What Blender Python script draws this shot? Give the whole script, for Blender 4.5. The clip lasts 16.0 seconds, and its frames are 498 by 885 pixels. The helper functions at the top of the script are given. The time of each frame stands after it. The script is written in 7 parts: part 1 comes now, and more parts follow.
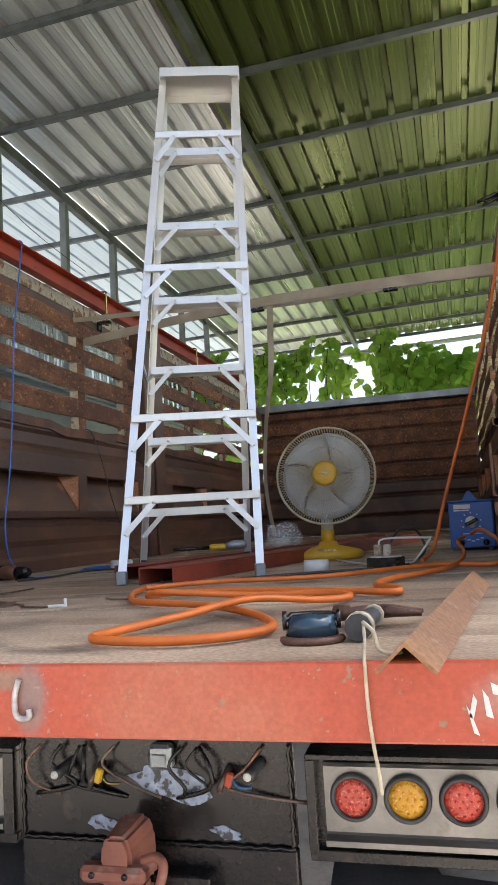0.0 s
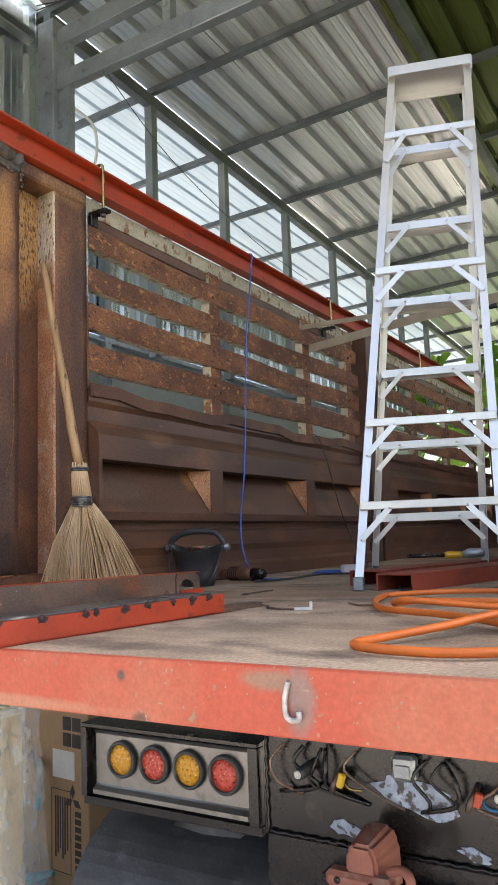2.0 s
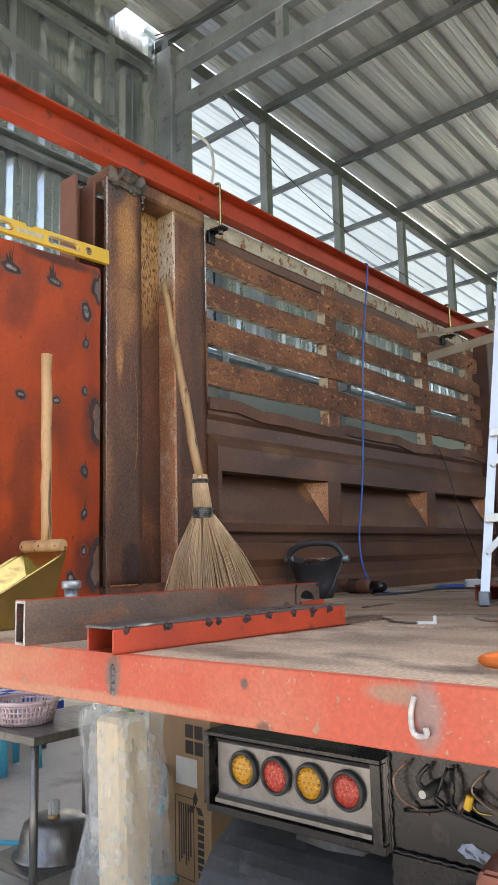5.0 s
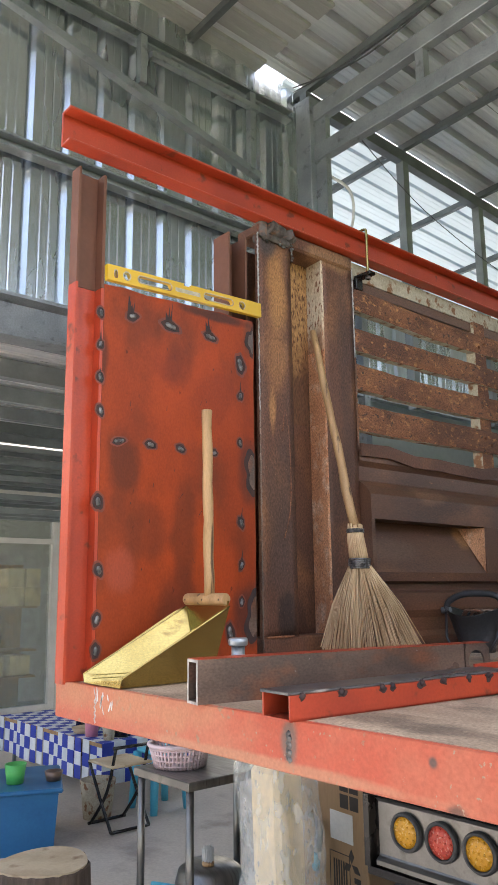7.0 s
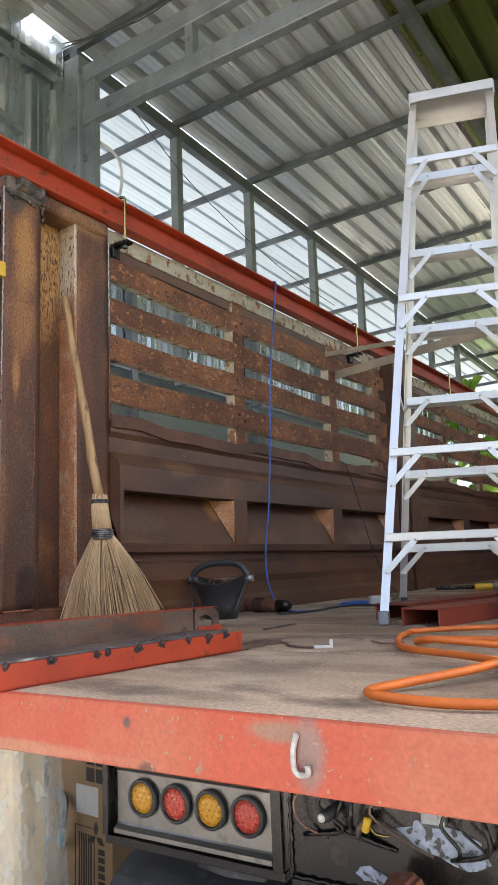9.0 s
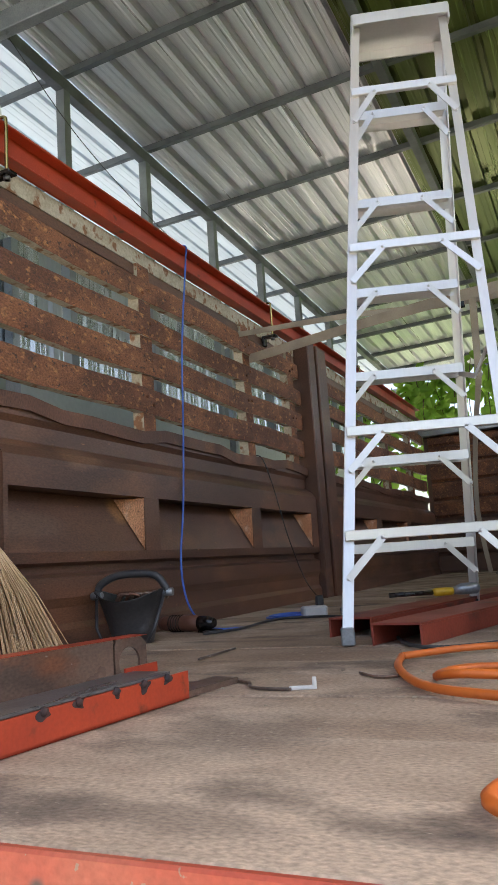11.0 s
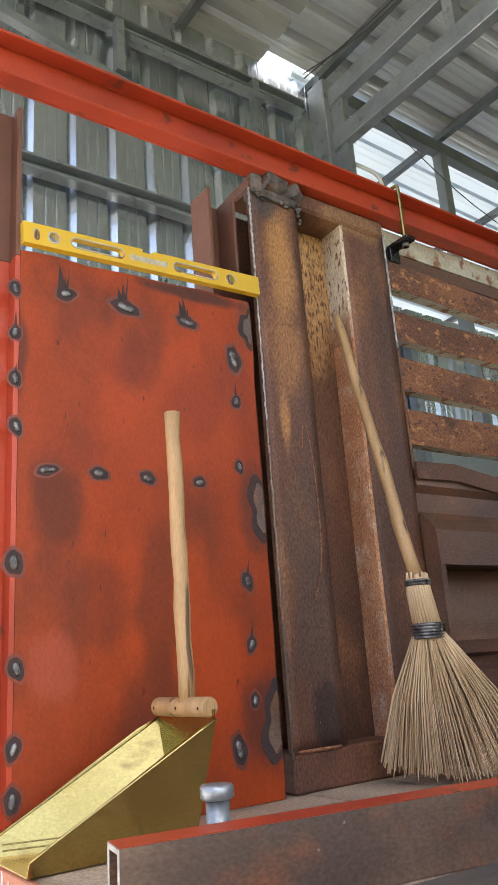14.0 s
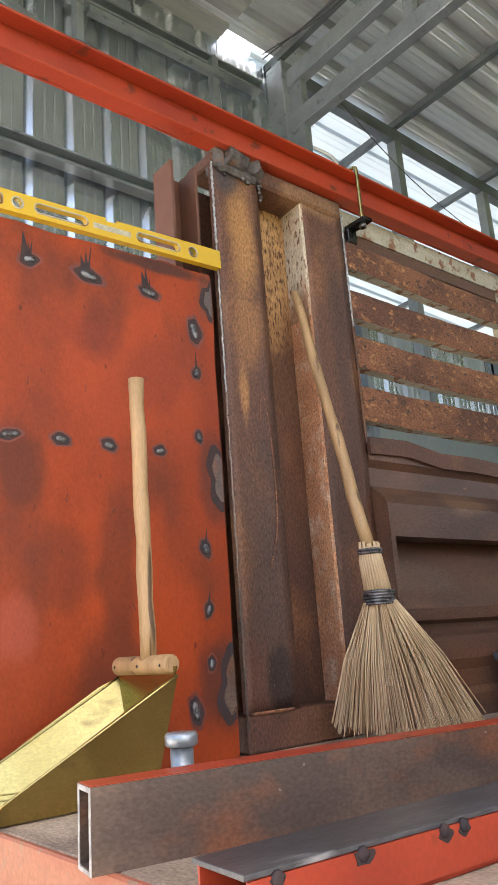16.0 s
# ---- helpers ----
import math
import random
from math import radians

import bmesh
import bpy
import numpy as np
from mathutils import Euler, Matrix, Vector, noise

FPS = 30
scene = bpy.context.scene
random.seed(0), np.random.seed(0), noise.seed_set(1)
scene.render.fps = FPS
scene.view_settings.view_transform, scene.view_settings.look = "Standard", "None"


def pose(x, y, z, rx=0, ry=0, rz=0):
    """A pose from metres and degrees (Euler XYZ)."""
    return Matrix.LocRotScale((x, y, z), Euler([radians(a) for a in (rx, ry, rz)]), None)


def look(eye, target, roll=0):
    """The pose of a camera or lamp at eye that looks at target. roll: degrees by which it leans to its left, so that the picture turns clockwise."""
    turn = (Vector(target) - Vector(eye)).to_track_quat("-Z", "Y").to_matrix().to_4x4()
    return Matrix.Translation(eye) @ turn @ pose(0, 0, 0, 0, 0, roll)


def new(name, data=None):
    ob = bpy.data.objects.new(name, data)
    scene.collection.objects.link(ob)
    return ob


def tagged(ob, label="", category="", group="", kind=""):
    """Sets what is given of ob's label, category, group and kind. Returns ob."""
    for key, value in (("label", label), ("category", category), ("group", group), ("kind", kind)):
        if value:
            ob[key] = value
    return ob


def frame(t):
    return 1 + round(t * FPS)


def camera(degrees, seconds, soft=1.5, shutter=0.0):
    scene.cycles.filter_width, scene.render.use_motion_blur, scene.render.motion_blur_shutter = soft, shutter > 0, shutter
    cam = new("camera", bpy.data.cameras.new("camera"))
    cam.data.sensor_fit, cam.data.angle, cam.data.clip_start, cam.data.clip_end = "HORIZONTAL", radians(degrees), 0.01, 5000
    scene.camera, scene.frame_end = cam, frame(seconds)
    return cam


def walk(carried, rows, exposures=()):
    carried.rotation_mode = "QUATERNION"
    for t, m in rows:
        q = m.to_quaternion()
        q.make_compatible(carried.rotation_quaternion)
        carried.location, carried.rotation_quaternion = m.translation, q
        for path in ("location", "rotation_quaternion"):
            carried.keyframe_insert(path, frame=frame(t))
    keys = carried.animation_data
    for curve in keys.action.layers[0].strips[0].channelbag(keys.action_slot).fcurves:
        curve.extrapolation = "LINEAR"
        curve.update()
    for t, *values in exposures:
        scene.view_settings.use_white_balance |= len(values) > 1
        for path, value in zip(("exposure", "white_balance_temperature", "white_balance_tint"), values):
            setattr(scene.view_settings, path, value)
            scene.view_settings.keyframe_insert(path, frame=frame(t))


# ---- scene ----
cam = camera(36.1, 16.0, soft=1.1)
PATH = [
    (0, (2.089, -0.981, 0.179), (1.578, 0.941, 0.391), -3.3),
    (0.5, (2.065, -0.984, 0.185), (1.372, 0.879, 0.404), -3.0),
    (1, (2.041, -0.99, 0.185), (1.148, 0.785, 0.42), -2.3),
    (1.5, (2.028, -0.997, 0.185), (1.028, 0.718, 0.43), -2.2),
    (2, (2.015, -0.993, 0.185), (0.996, 0.71, 0.434), -2.0),
    (2.5, (2.002, -1.004, 0.192), (0.87, 0.623, 0.453), -1.4),
    (3, (1.985, -1.013, 0.195), (0.71, 0.503, 0.47), -0.7),
    (3.5, (1.993, -1.004, 0.189), (0.71, 0.504, 0.469), -0.9),
    (4, (1.999, -1.003, 0.182), (0.722, 0.51, 0.464), -1.3),
    (4.2, (2.01, -0.996, 0.179), (0.748, 0.53, 0.461), -1.5),
    (6.3, (1.988, -1.034, 0.215), (0.696, 0.459, 0.534), -1.1),
    (6.5, (1.972, -1.045, 0.227), (0.582, 0.35, 0.571), -0.6),
    (7, (1.95, -1.049, 0.239), (0.457, 0.227, 0.622), -0.7),
    (7.5, (1.975, -1.0, 0.231), (0.551, 0.352, 0.611), -1.5),
    (8, (2.012, -0.97, 0.222), (0.754, 0.542, 0.588), -2.4),
    (8.5, (2.028, -0.951, 0.214), (0.844, 0.623, 0.56), -2.4),
    (9, (2.031, -0.943, 0.21), (0.947, 0.708, 0.525), -2.1),
    (9.2, (2.015, -0.952, 0.212), (0.984, 0.734, 0.517), -1.7),
    (11.3, (1.525, -0.512, 0.227), (0.715, 1.289, 0.545), -4.1),
    (11.5, (1.458, -0.526, 0.24), (0.627, 1.263, 0.567), -4.5),
    (12, (1.363, -0.549, 0.265), (0.363, 1.141, 0.642), -4.5),
    (12.5, (1.354, -0.534, 0.287), (0.142, 0.989, 0.745), -3.9),
    (13, (1.394, -0.493, 0.284), (0.016, 0.864, 0.793), -3.9),
    (13.5, (1.421, -0.453, 0.287), (-0.065, 0.771, 0.83), -4.0),
    (14, (1.436, -0.434, 0.283), (-0.117, 0.696, 0.839), -4.1),
    (14.5, (1.439, -0.438, 0.273), (-0.127, 0.675, 0.829), -4.3),
    (15, (1.447, -0.44, 0.264), (-0.116, 0.681, 0.812), -4.7),
    (15.5, (1.451, -0.44, 0.256), (-0.073, 0.744, 0.781), -4.9),
    (16, (1.435, -0.473, 0.241), (-0.045, 0.771, 0.752), -4.2),
]
walk(cam, [(t, look(eye, target, roll)) for t, eye, target, roll in PATH], [(0.0, 1.57, 6600, 10), (1.5, 1.64, 6600, 10), (3.0, 1.78, 6600, 10), (4.5, 1.78, 6600, 10), (7.0, 1.7, 6600, 10), (9.0, 1.68, 6600, 10), (10.5, 1.6, 6600, 10), (11.5, 1.62, 6600, 10), (12.5, 2.08, 6600, 10), (14.2, 1.8, 6600, 10), (15.3, 1.82, 6600, 10), (16.0, 1.95, 6600, 10)])

# ---- light ----
world = bpy.data.worlds.new("world")
scene.world = world
world.use_nodes = True
wn, wl = world.node_tree.nodes, world.node_tree.links
sky = wn.new("ShaderNodeTexSky")
sky.sky_type, sky.sun_disc = "NISHITA", False
sky.sun_elevation, sky.sun_rotation = radians(62), radians(80)
sky.air_density, sky.dust_density, sky.ozone_density = 1.0, 4.0, 0.6
wl.new(sky.outputs[0], wn["Background"].inputs[0])
wn["Background"].inputs[1].default_value = 0.15
sun = new("sun", bpy.data.lights.new("sun", "SUN"))
sun.data.energy, sun.data.angle, sun.data.color = 4.0, radians(6), (1.0, 0.96, 0.9)
sun.matrix_world = look((0, 0, 0), (-math.sin(radians(80)) * 0.469, -math.cos(radians(80)) * 0.469, -0.883))




# ---- materials ----
def mat(name, c1, c2, c3=None, scale=4.0, fine=60.0, stretch=(1, 1, 1), rough=0.65, metal=0.0, bump=0.15, span=(0.38, 0.62), spots=(0.55, 0.7), spot_scale=18.0, spec=0.5, grit=(0.93, 1.06), patches=(), speck=None):
    """Two-scale noise colour with spots, roughness variation and fine relief, in metres."""
    m = bpy.data.materials.new(name)
    m.use_nodes = True
    n, l = m.node_tree.nodes, m.node_tree.links
    b = n["Principled BSDF"]
    co, mp = n.new("ShaderNodeTexCoord"), n.new("ShaderNodeMapping")
    mp.inputs["Scale"].default_value = stretch
    info = n.new("ShaderNodeObjectInfo")
    add = n.new("ShaderNodeVectorMath")
    sc = n.new("ShaderNodeVectorMath")
    sc.operation = "SCALE"
    sc.inputs[0].default_value = (7.3, 3.1, 5.7)
    l.new(info.outputs["Random"], sc.inputs["Scale"])
    l.new(co.outputs["Object"], add.inputs[0])
    l.new(sc.outputs[0], add.inputs[1])
    l.new(add.outputs[0], mp.inputs[0])

    def noise_at(s, detail):
        t = n.new("ShaderNodeTexNoise")
        t.inputs["Scale"].default_value, t.inputs["Detail"].default_value = s, detail
        l.new(mp.outputs[0], t.inputs["Vector"])
        return t

    def ramp(src, lo, hi):
        r = n.new("ShaderNodeMapRange")
        r.inputs["From Min"].default_value, r.inputs["From Max"].default_value = lo, hi
        l.new(src, r.inputs["Value"])
        return r.outputs[0]

    def mix(f, a, bb):
        x = n.new("ShaderNodeMix")
        x.data_type = "RGBA"
        l.new(f, x.inputs[0])
        for k, v in ((6, a), (7, bb)):
            if isinstance(v, tuple):
                x.inputs[k].default_value = (*v, 1)
            else:
                l.new(v, x.inputs[k])
        return x.outputs[2]

    big, small = noise_at(scale, 5), noise_at(fine, 4)
    col = mix(ramp(big.outputs[0], *span), c1, c2)
    if c3:
        sp = noise_at(spot_scale, 6)
        col = mix(ramp(sp.outputs[0], *spots), col, c3)
    # stains and worn areas with a shape of their own: (centre, half sizes, colour, amount)
    if patches:
        ragged = noise_at(9.0, 6)
    for centre, half, tint, amount in patches:
        off, dv, ln = n.new("ShaderNodeVectorMath"), n.new("ShaderNodeVectorMath"), n.new("ShaderNodeVectorMath")
        off.operation, dv.operation, ln.operation = "SUBTRACT", "DIVIDE", "LENGTH"
        off.inputs[1].default_value, dv.inputs[1].default_value = centre, half
        l.new(co.outputs["Object"], off.inputs[0])
        l.new(off.outputs[0], dv.inputs[0])
        l.new(dv.outputs[0], ln.inputs[0])
        rag = n.new("ShaderNodeMath")
        rag.operation = "MULTIPLY_ADD"
        rag.inputs[1].default_value = 1.6
        l.new(ragged.outputs[0], rag.inputs[0])
        l.new(ln.outputs["Value"], rag.inputs[2])
        fall = n.new("ShaderNodeMapRange")
        fall.interpolation_type = "SMOOTHSTEP"
        fall.inputs["From Min"].default_value, fall.inputs["From Max"].default_value = 1.25, 1.95
        fall.inputs["To Min"].default_value, fall.inputs["To Max"].default_value = amount, 0.0
        l.new(rag.outputs[0], fall.inputs["Value"])
        col = mix(fall.outputs[0], col, tint)
    if speck:
        dots = noise_at(speck[1], 3)
        col = mix(ramp(dots.outputs[0], speck[2], speck[3]), col, speck[0])
    hs = n.new("ShaderNodeHueSaturation")
    l.new(col, hs.inputs["Color"])
    mm = n.new("ShaderNodeMapRange")
    mm.inputs["From Min"].default_value, mm.inputs["From Max"].default_value = 0.25, 0.75
    mm.inputs["To Min"].default_value, mm.inputs["To Max"].default_value = grit
    l.new(small.outputs[0], mm.inputs["Value"])
    l.new(mm.outputs[0], hs.inputs["Value"])
    l.new(hs.outputs[0], b.inputs["Base Color"])
    rr = n.new("ShaderNodeMapRange")
    rr.inputs["To Min"].default_value, rr.inputs["To Max"].default_value = max(rough - 0.12, 0.05), min(rough + 0.15, 1)
    l.new(big.outputs[0], rr.inputs["Value"])
    l.new(rr.outputs[0], b.inputs["Roughness"])
    b.inputs["Metallic"].default_value = metal
    b.inputs["Specular IOR Level"].default_value = spec
    if bump:
        bp = n.new("ShaderNodeBump")
        bp.inputs["Strength"].default_value, bp.inputs["Distance"].default_value = bump, 0.004
        l.new(small.outputs[0], bp.inputs["Height"])
        l.new(bp.outputs[0], b.inputs["Normal"])
    return m


def glass(name, color=(1, 1, 1), rough=0.05, alpha_mix=0.8):
    m = bpy.data.materials.new(name)
    m.use_nodes = True
    n, l = m.node_tree.nodes, m.node_tree.links
    tr, gl, mx, fr = n.new("ShaderNodeBsdfTransparent"), n.new("ShaderNodeBsdfPrincipled"), n.new("ShaderNodeMixShader"), n.new("ShaderNodeTexNoise")
    tr.inputs[0].default_value = (*color, 1)
    gl.inputs["Base Color"].default_value, gl.inputs["Roughness"].default_value = (*color, 1), rough
    fr.inputs["Scale"].default_value = 14
    mr = n.new("ShaderNodeMapRange")
    mr.inputs["From Min"].default_value, mr.inputs["From Max"].default_value = 0.3, 0.7
    mr.inputs["To Min"].default_value, mr.inputs["To Max"].default_value = 1 - alpha_mix - 0.1, 1 - alpha_mix + 0.1
    l.new(fr.outputs[0], mr.inputs[0])
    bp = n.new("ShaderNodeBump")
    bp.inputs["Strength"].default_value = 0.2 if rough > 0.1 else 0.0
    bp.inputs["Distance"].default_value = 0.02
    l.new(fr.outputs[0], bp.inputs["Height"])
    l.new(bp.outputs[0], gl.inputs["Normal"])
    l.new(mr.outputs[0], mx.inputs[0])
    l.new(tr.outputs[0], mx.inputs[1])
    l.new(gl.outputs[0], mx.inputs[2])
    l.new(mx.outputs[0], n["Material Output"].inputs[0])
    return m


M_DECK = mat("weathered_deck_wood", (0.48, 0.37, 0.27), (0.3, 0.215, 0.15), (0.12, 0.09, 0.068), 2.6, 150, (0.85, 1.35, 1), 0.75, 0, 0.5, span=(0.38, 0.62), spots=(0.55, 0.72), spot_scale=5.0, grit=(0.6, 1.32), speck=((0.4, 0.32, 0.24), 70, 0.64, 0.74), patches=[((1.15, 0.42, 0), (0.14, 0.14, 0.3), (0.1, 0.078, 0.06), 0.5), ((1.62, 0.5, 0), (0.12, 0.2, 0.3), (0.1, 0.075, 0.056), 0.6), ((0.75, 1.35, 0), (0.5, 0.5, 0.3), (0.2, 0.125, 0.075), 0.6), ((1.05, 0.1, 0), (0.3, 0.05, 0.3), (0.16, 0.12, 0.09), 0.55), ((2.1, 1.0, 0), (0.35, 0.6, 0.3), (0.19, 0.135, 0.095), 0.6)])
M_SALMON = mat("faded_red_paint", (0.4, 0.075, 0.04), (0.4, 0.125, 0.072), (0.27, 0.16, 0.105), 3.4, 160, (1, 1, 1), 0.45, 0, 0.12, span=(0.42, 0.6), spots=(0.67, 0.7), spot_scale=30, spec=0.35, grit=(0.84, 1.12), speck=((0.3, 0.2, 0.14), 95, 0.68, 0.72), patches=[((0.83, 0, -0.05), (0.022, 0.1, 0.05), (0.13, 0.1, 0.085), 0.85), ((1.49, 0, -0.045), (0.03, 0.1, 0.055), (0.2, 0.165, 0.15), 0.8), ((1.43, 0, -0.02), (0.06, 0.1, 0.02), (0.24, 0.17, 0.12), 0.8), ((0.2, 0, -0.03), (0.45, 0.1, 0.05), (0.42, 0.2, 0.105), 0.55), ((0.72, 0, -0.09), (0.5, 0.1, 0.014), (0.4, 0.2, 0.12), 0.7), ((1.16, 0, -0.03), (0.012, 0.1, 0.012), (0.07, 0.06, 0.055), 0.9), ((1.2, 0, -0.1), (0.02, 0.1, 0.016), (0.12, 0.06, 0.045), 0.9), ((2.2, 0, -0.05), (0.1, 0.1, 0.06), (0.45, 0.3, 0.25), 0.6)])
M_RED = mat("fresh_red_paint", (0.43, 0.055, 0.02), (0.33, 0.04, 0.016), (0.16, 0.035, 0.018), 3.4, 160, (1, 1, 1), 0.38, 0, 0.06, span=(0.42, 0.62), spots=(0.62, 0.7), spot_scale=16, grit=(0.88, 1.1))
M_PRIMER = mat("red_oxide_plate", (0.37, 0.056, 0.012), (0.26, 0.042, 0.012), (0.17, 0.036, 0.014), 3.2, 210, (1, 1, 0.6), 0.42, 0, 0.06, span=(0.4, 0.62), spots=(0.5, 0.72), spot_scale=5.5, spec=0.2, grit=(0.86, 1.12), speck=((0.12, 0.025, 0.012), 34, 0.7, 0.75), patches=[((0, 0.13, 0.6), (0.1, 0.07, 0.14), (0.085, 0.026, 0.014), 0.75), ((0, 0.35, 0.42), (0.1, 0.05, 0.22), (0.11, 0.03, 0.014), 0.6), ((0, 0.3, 0.95), (0.1, 0.1, 0.09), (0.16, 0.03, 0.014), 0.6), ((0, 0.46, 0.86), (0.1, 0.12, 0.12), (0.19, 0.032, 0.013), 0.5), ((0, 0.2, 0.42), (0.1, 0.09, 0.12), (0.13, 0.032, 0.015), 0.55), ((0, 0.33, 0.2), (0.1, 0.09, 0.13), (0.16, 0.034, 0.015), 0.6), ((0, 0.12, 0.3), (0.1, 0.06, 0.08), (0.38, 0.085, 0.05), 0.5), ((0, 0.5, 0.3), (0.1, 0.06, 0.12), (0.42, 0.06, 0.014), 0.5), ((0, 0.62, 0.64), (0.1, 0.05, 0.13), (0.09, 0.03, 0.02), 0.7), ((0, 0.61, 0.15), (0.1, 0.07, 0.14), (0.085, 0.03, 0.02), 0.8), ((0, 0.63, 1.1), (0.1, 0.04, 0.07), (0.13, 0.05, 0.03), 0.7), ((0, 0.45, 1.16), (0.1, 0.15, 0.02), (0.04, 0.026, 0.022), 0.8), ((0, 0.04, 0.93), (0.1, 0.025, 0.1), (0.07, 0.026, 0.018), 0.7)])
M_PRIMER2 = mat("brown_primer", (0.16, 0.07, 0.045), (0.125, 0.055, 0.036), None, 4, 60, (1, 1, 1), 0.5, 0, 0.04, spec=0.3)
M_RUST = mat("rusted_steel", (0.15, 0.066, 0.04), (0.094, 0.047, 0.033), (0.25, 0.11, 0.052), 2.6, 210, (1, 1, 0.5), 0.46, 0, 0.35, span=(0.4, 0.6), spots=(0.52, 0.74), spot_scale=7, spec=0.3, grit=(0.5, 1.5), speck=((0.34, 0.2, 0.12), 260, 0.68, 0.8), patches=[((0, 0.76, 1.33), (0.1, 0.055, 0.17), (0.42, 0.2, 0.07), 0.85), ((0, 0.76, 1.05), (0.1, 0.05, 0.13), (0.3, 0.135, 0.055), 0.75), ((0, 0.73, 0.86), (0.1, 0.022, 0.1), (0.42, 0.2, 0.075), 0.8), ((0, 0.76, 0.45), (0.1, 0.08, 0.32), (0.085, 0.052, 0.042), 0.7), ((0, 0.78, 0.14), (0.1, 0.05, 0.1), (0.026, 0.018, 0.016), 0.8), ((0, 1.12, 1.0), (0.1, 0.05, 0.5), (0.08, 0.043, 0.033), 0.6), ((0, 1.05, 1.53), (0.1, 0.14, 0.05), (0.32, 0.17, 0.085), 0.65), ((0, 0.72, 1.5), (0.1, 0.05, 0.06), (0.06, 0.05, 0.05), 0.8)])
M_RUSTSLAT = mat("rusted_slat_steel", (0.25, 0.098, 0.045), (0.14, 0.057, 0.033), (0.46, 0.21, 0.08), 7, 210, (1, 0.6, 1), 0.7, 0, 0.7, span=(0.42, 0.58), spots=(0.57, 0.7), spot_scale=48, grit=(0.42, 1.55), speck=((0.07, 0.036, 0.028), 80, 0.6, 0.68))
M_BROWN = mat("dark_rusty_panel", (0.145, 0.068, 0.041), (0.09, 0.046, 0.032), (0.2, 0.092, 0.05), 2.8, 190, (1, 0.4, 1), 0.38, 0.0, 0.2, spots=(0.54, 0.72), spot_scale=6, spec=0.45, grit=(0.68, 1.28), speck=((0.3, 0.14, 0.065), 60, 0.7, 0.76), patches=[((0, 1.86, 0.46), (0.2, 0.07, 0.05), (0.36, 0.17, 0.06), 0.8), ((0, 2.84, 0.46), (0.2, 0.06, 0.05), (0.34, 0.16, 0.06), 0.7), ((0, 1.5, 0.12), (0.2, 0.4, 0.09), (0.19, 0.08, 0.042), 0.6), ((0, 1.55, 0.62), (0.2, 0.12, 0.05), (0.27, 0.14, 0.08), 0.55), ((0, 1.3, 0.4), (0.2, 0.25, 0.05), (0.16, 0.1, 0.075), 0.5)])
M_ORANGE_RUST = mat("bright_orange_rust", (0.6, 0.29, 0.15), (0.46, 0.2, 0.1), (0.62, 0.42, 0.3), 7, 230, (1, 1, 0.6), 0.85, 0, 0.7, spots=(0.52, 0.75), spot_scale=30, grit=(0.5, 1.45), speck=((0.16, 0.075, 0.048), 160, 0.62, 0.72))
M_PALE_RUST = mat("flaking_pale_paint_on_rust", (0.54, 0.3, 0.125), (0.38, 0.18, 0.075), (0.14, 0.058, 0.03), 6, 200, (1, 1, 0.35), 0.85, 0, 0.5, spots=(0.5, 0.62), spot_scale=130, grit=(0.55, 1.35), patches=[((-0.09, 0.95, 0.9), (0.3, 0.2, 0.22), (0.13, 0.056, 0.032), 0.9)])
M_WHITE_RUST = mat("chalky_paint_on_rust", (0.62, 0.53, 0.41), (0.52, 0.39, 0.26), (0.2, 0.09, 0.05), 8, 200, (1, 1, 0.35), 0.85, 0, 0.5, spots=(0.56, 0.64), spot_scale=110, grit=(0.6, 1.3), patches=[((-0.05, 1.0, 1.1), (0.3, 0.3, 0.14), (0.36, 0.17, 0.09), 0.8)])
M_CREAM = mat("old_cream_paint", (0.5, 0.45, 0.345), (0.4, 0.345, 0.25), (0.24, 0.11, 0.05), 9, 110, (1, 1, 1), 0.7, 0, 0.25, spots=(0.54, 0.62), spot_scale=22, grit=(0.75, 1.2))
M_GALV = mat("galvanised_sheet", (0.82, 0.83, 0.84), (0.6, 0.62, 0.64), None, 2.2, 60, (6, 0.12, 1), 0.3, 0.62, 0.01, span=(0.36, 0.64), grit=(0.9, 1.08))
# green light bounced up from plants, put into the sheet's base colour
M_GREENLIT = mat("green_bounce_sheet", (0.145, 0.18, 0.05), (0.1, 0.13, 0.036), None, 1.2, 60, (4, 0.15, 1), 0.28, 0.6, 0.0)
M_GALVWALL = mat("galvanised_wall_sheet", (0.58, 0.625, 0.67), (0.48, 0.52, 0.565), None, 3, 60, (1, 1, 0.25), 0.24, 0.88, 0.01)
M_STEEL = mat("galvanised_frame_steel", (0.34, 0.37, 0.395), (0.25, 0.275, 0.295), (0.16, 0.175, 0.19), 5, 150, (1, 1, 1), 0.36, 0.6, 0.05, spots=(0.6, 0.72), grit=(0.85, 1.12))
M_DARKSTEEL = mat("grey_painted_purlin", (0.22, 0.25, 0.25), (0.17, 0.19, 0.2), None, 5, 60, (1, 1, 1), 0.5, 0.2, 0.05)
M_PURLIN = mat("dark_painted_purlin", (0.15, 0.165, 0.175), (0.105, 0.115, 0.122), None, 5, 60, (1, 1, 1), 0.42, 0.4, 0.02)
M_DULLSHEET = mat("dull_roof_sheet", (0.42, 0.41, 0.4), (0.34, 0.335, 0.33), None, 1.5, 60, (4, 0.15, 1), 0.4, 0.45, 0.01)
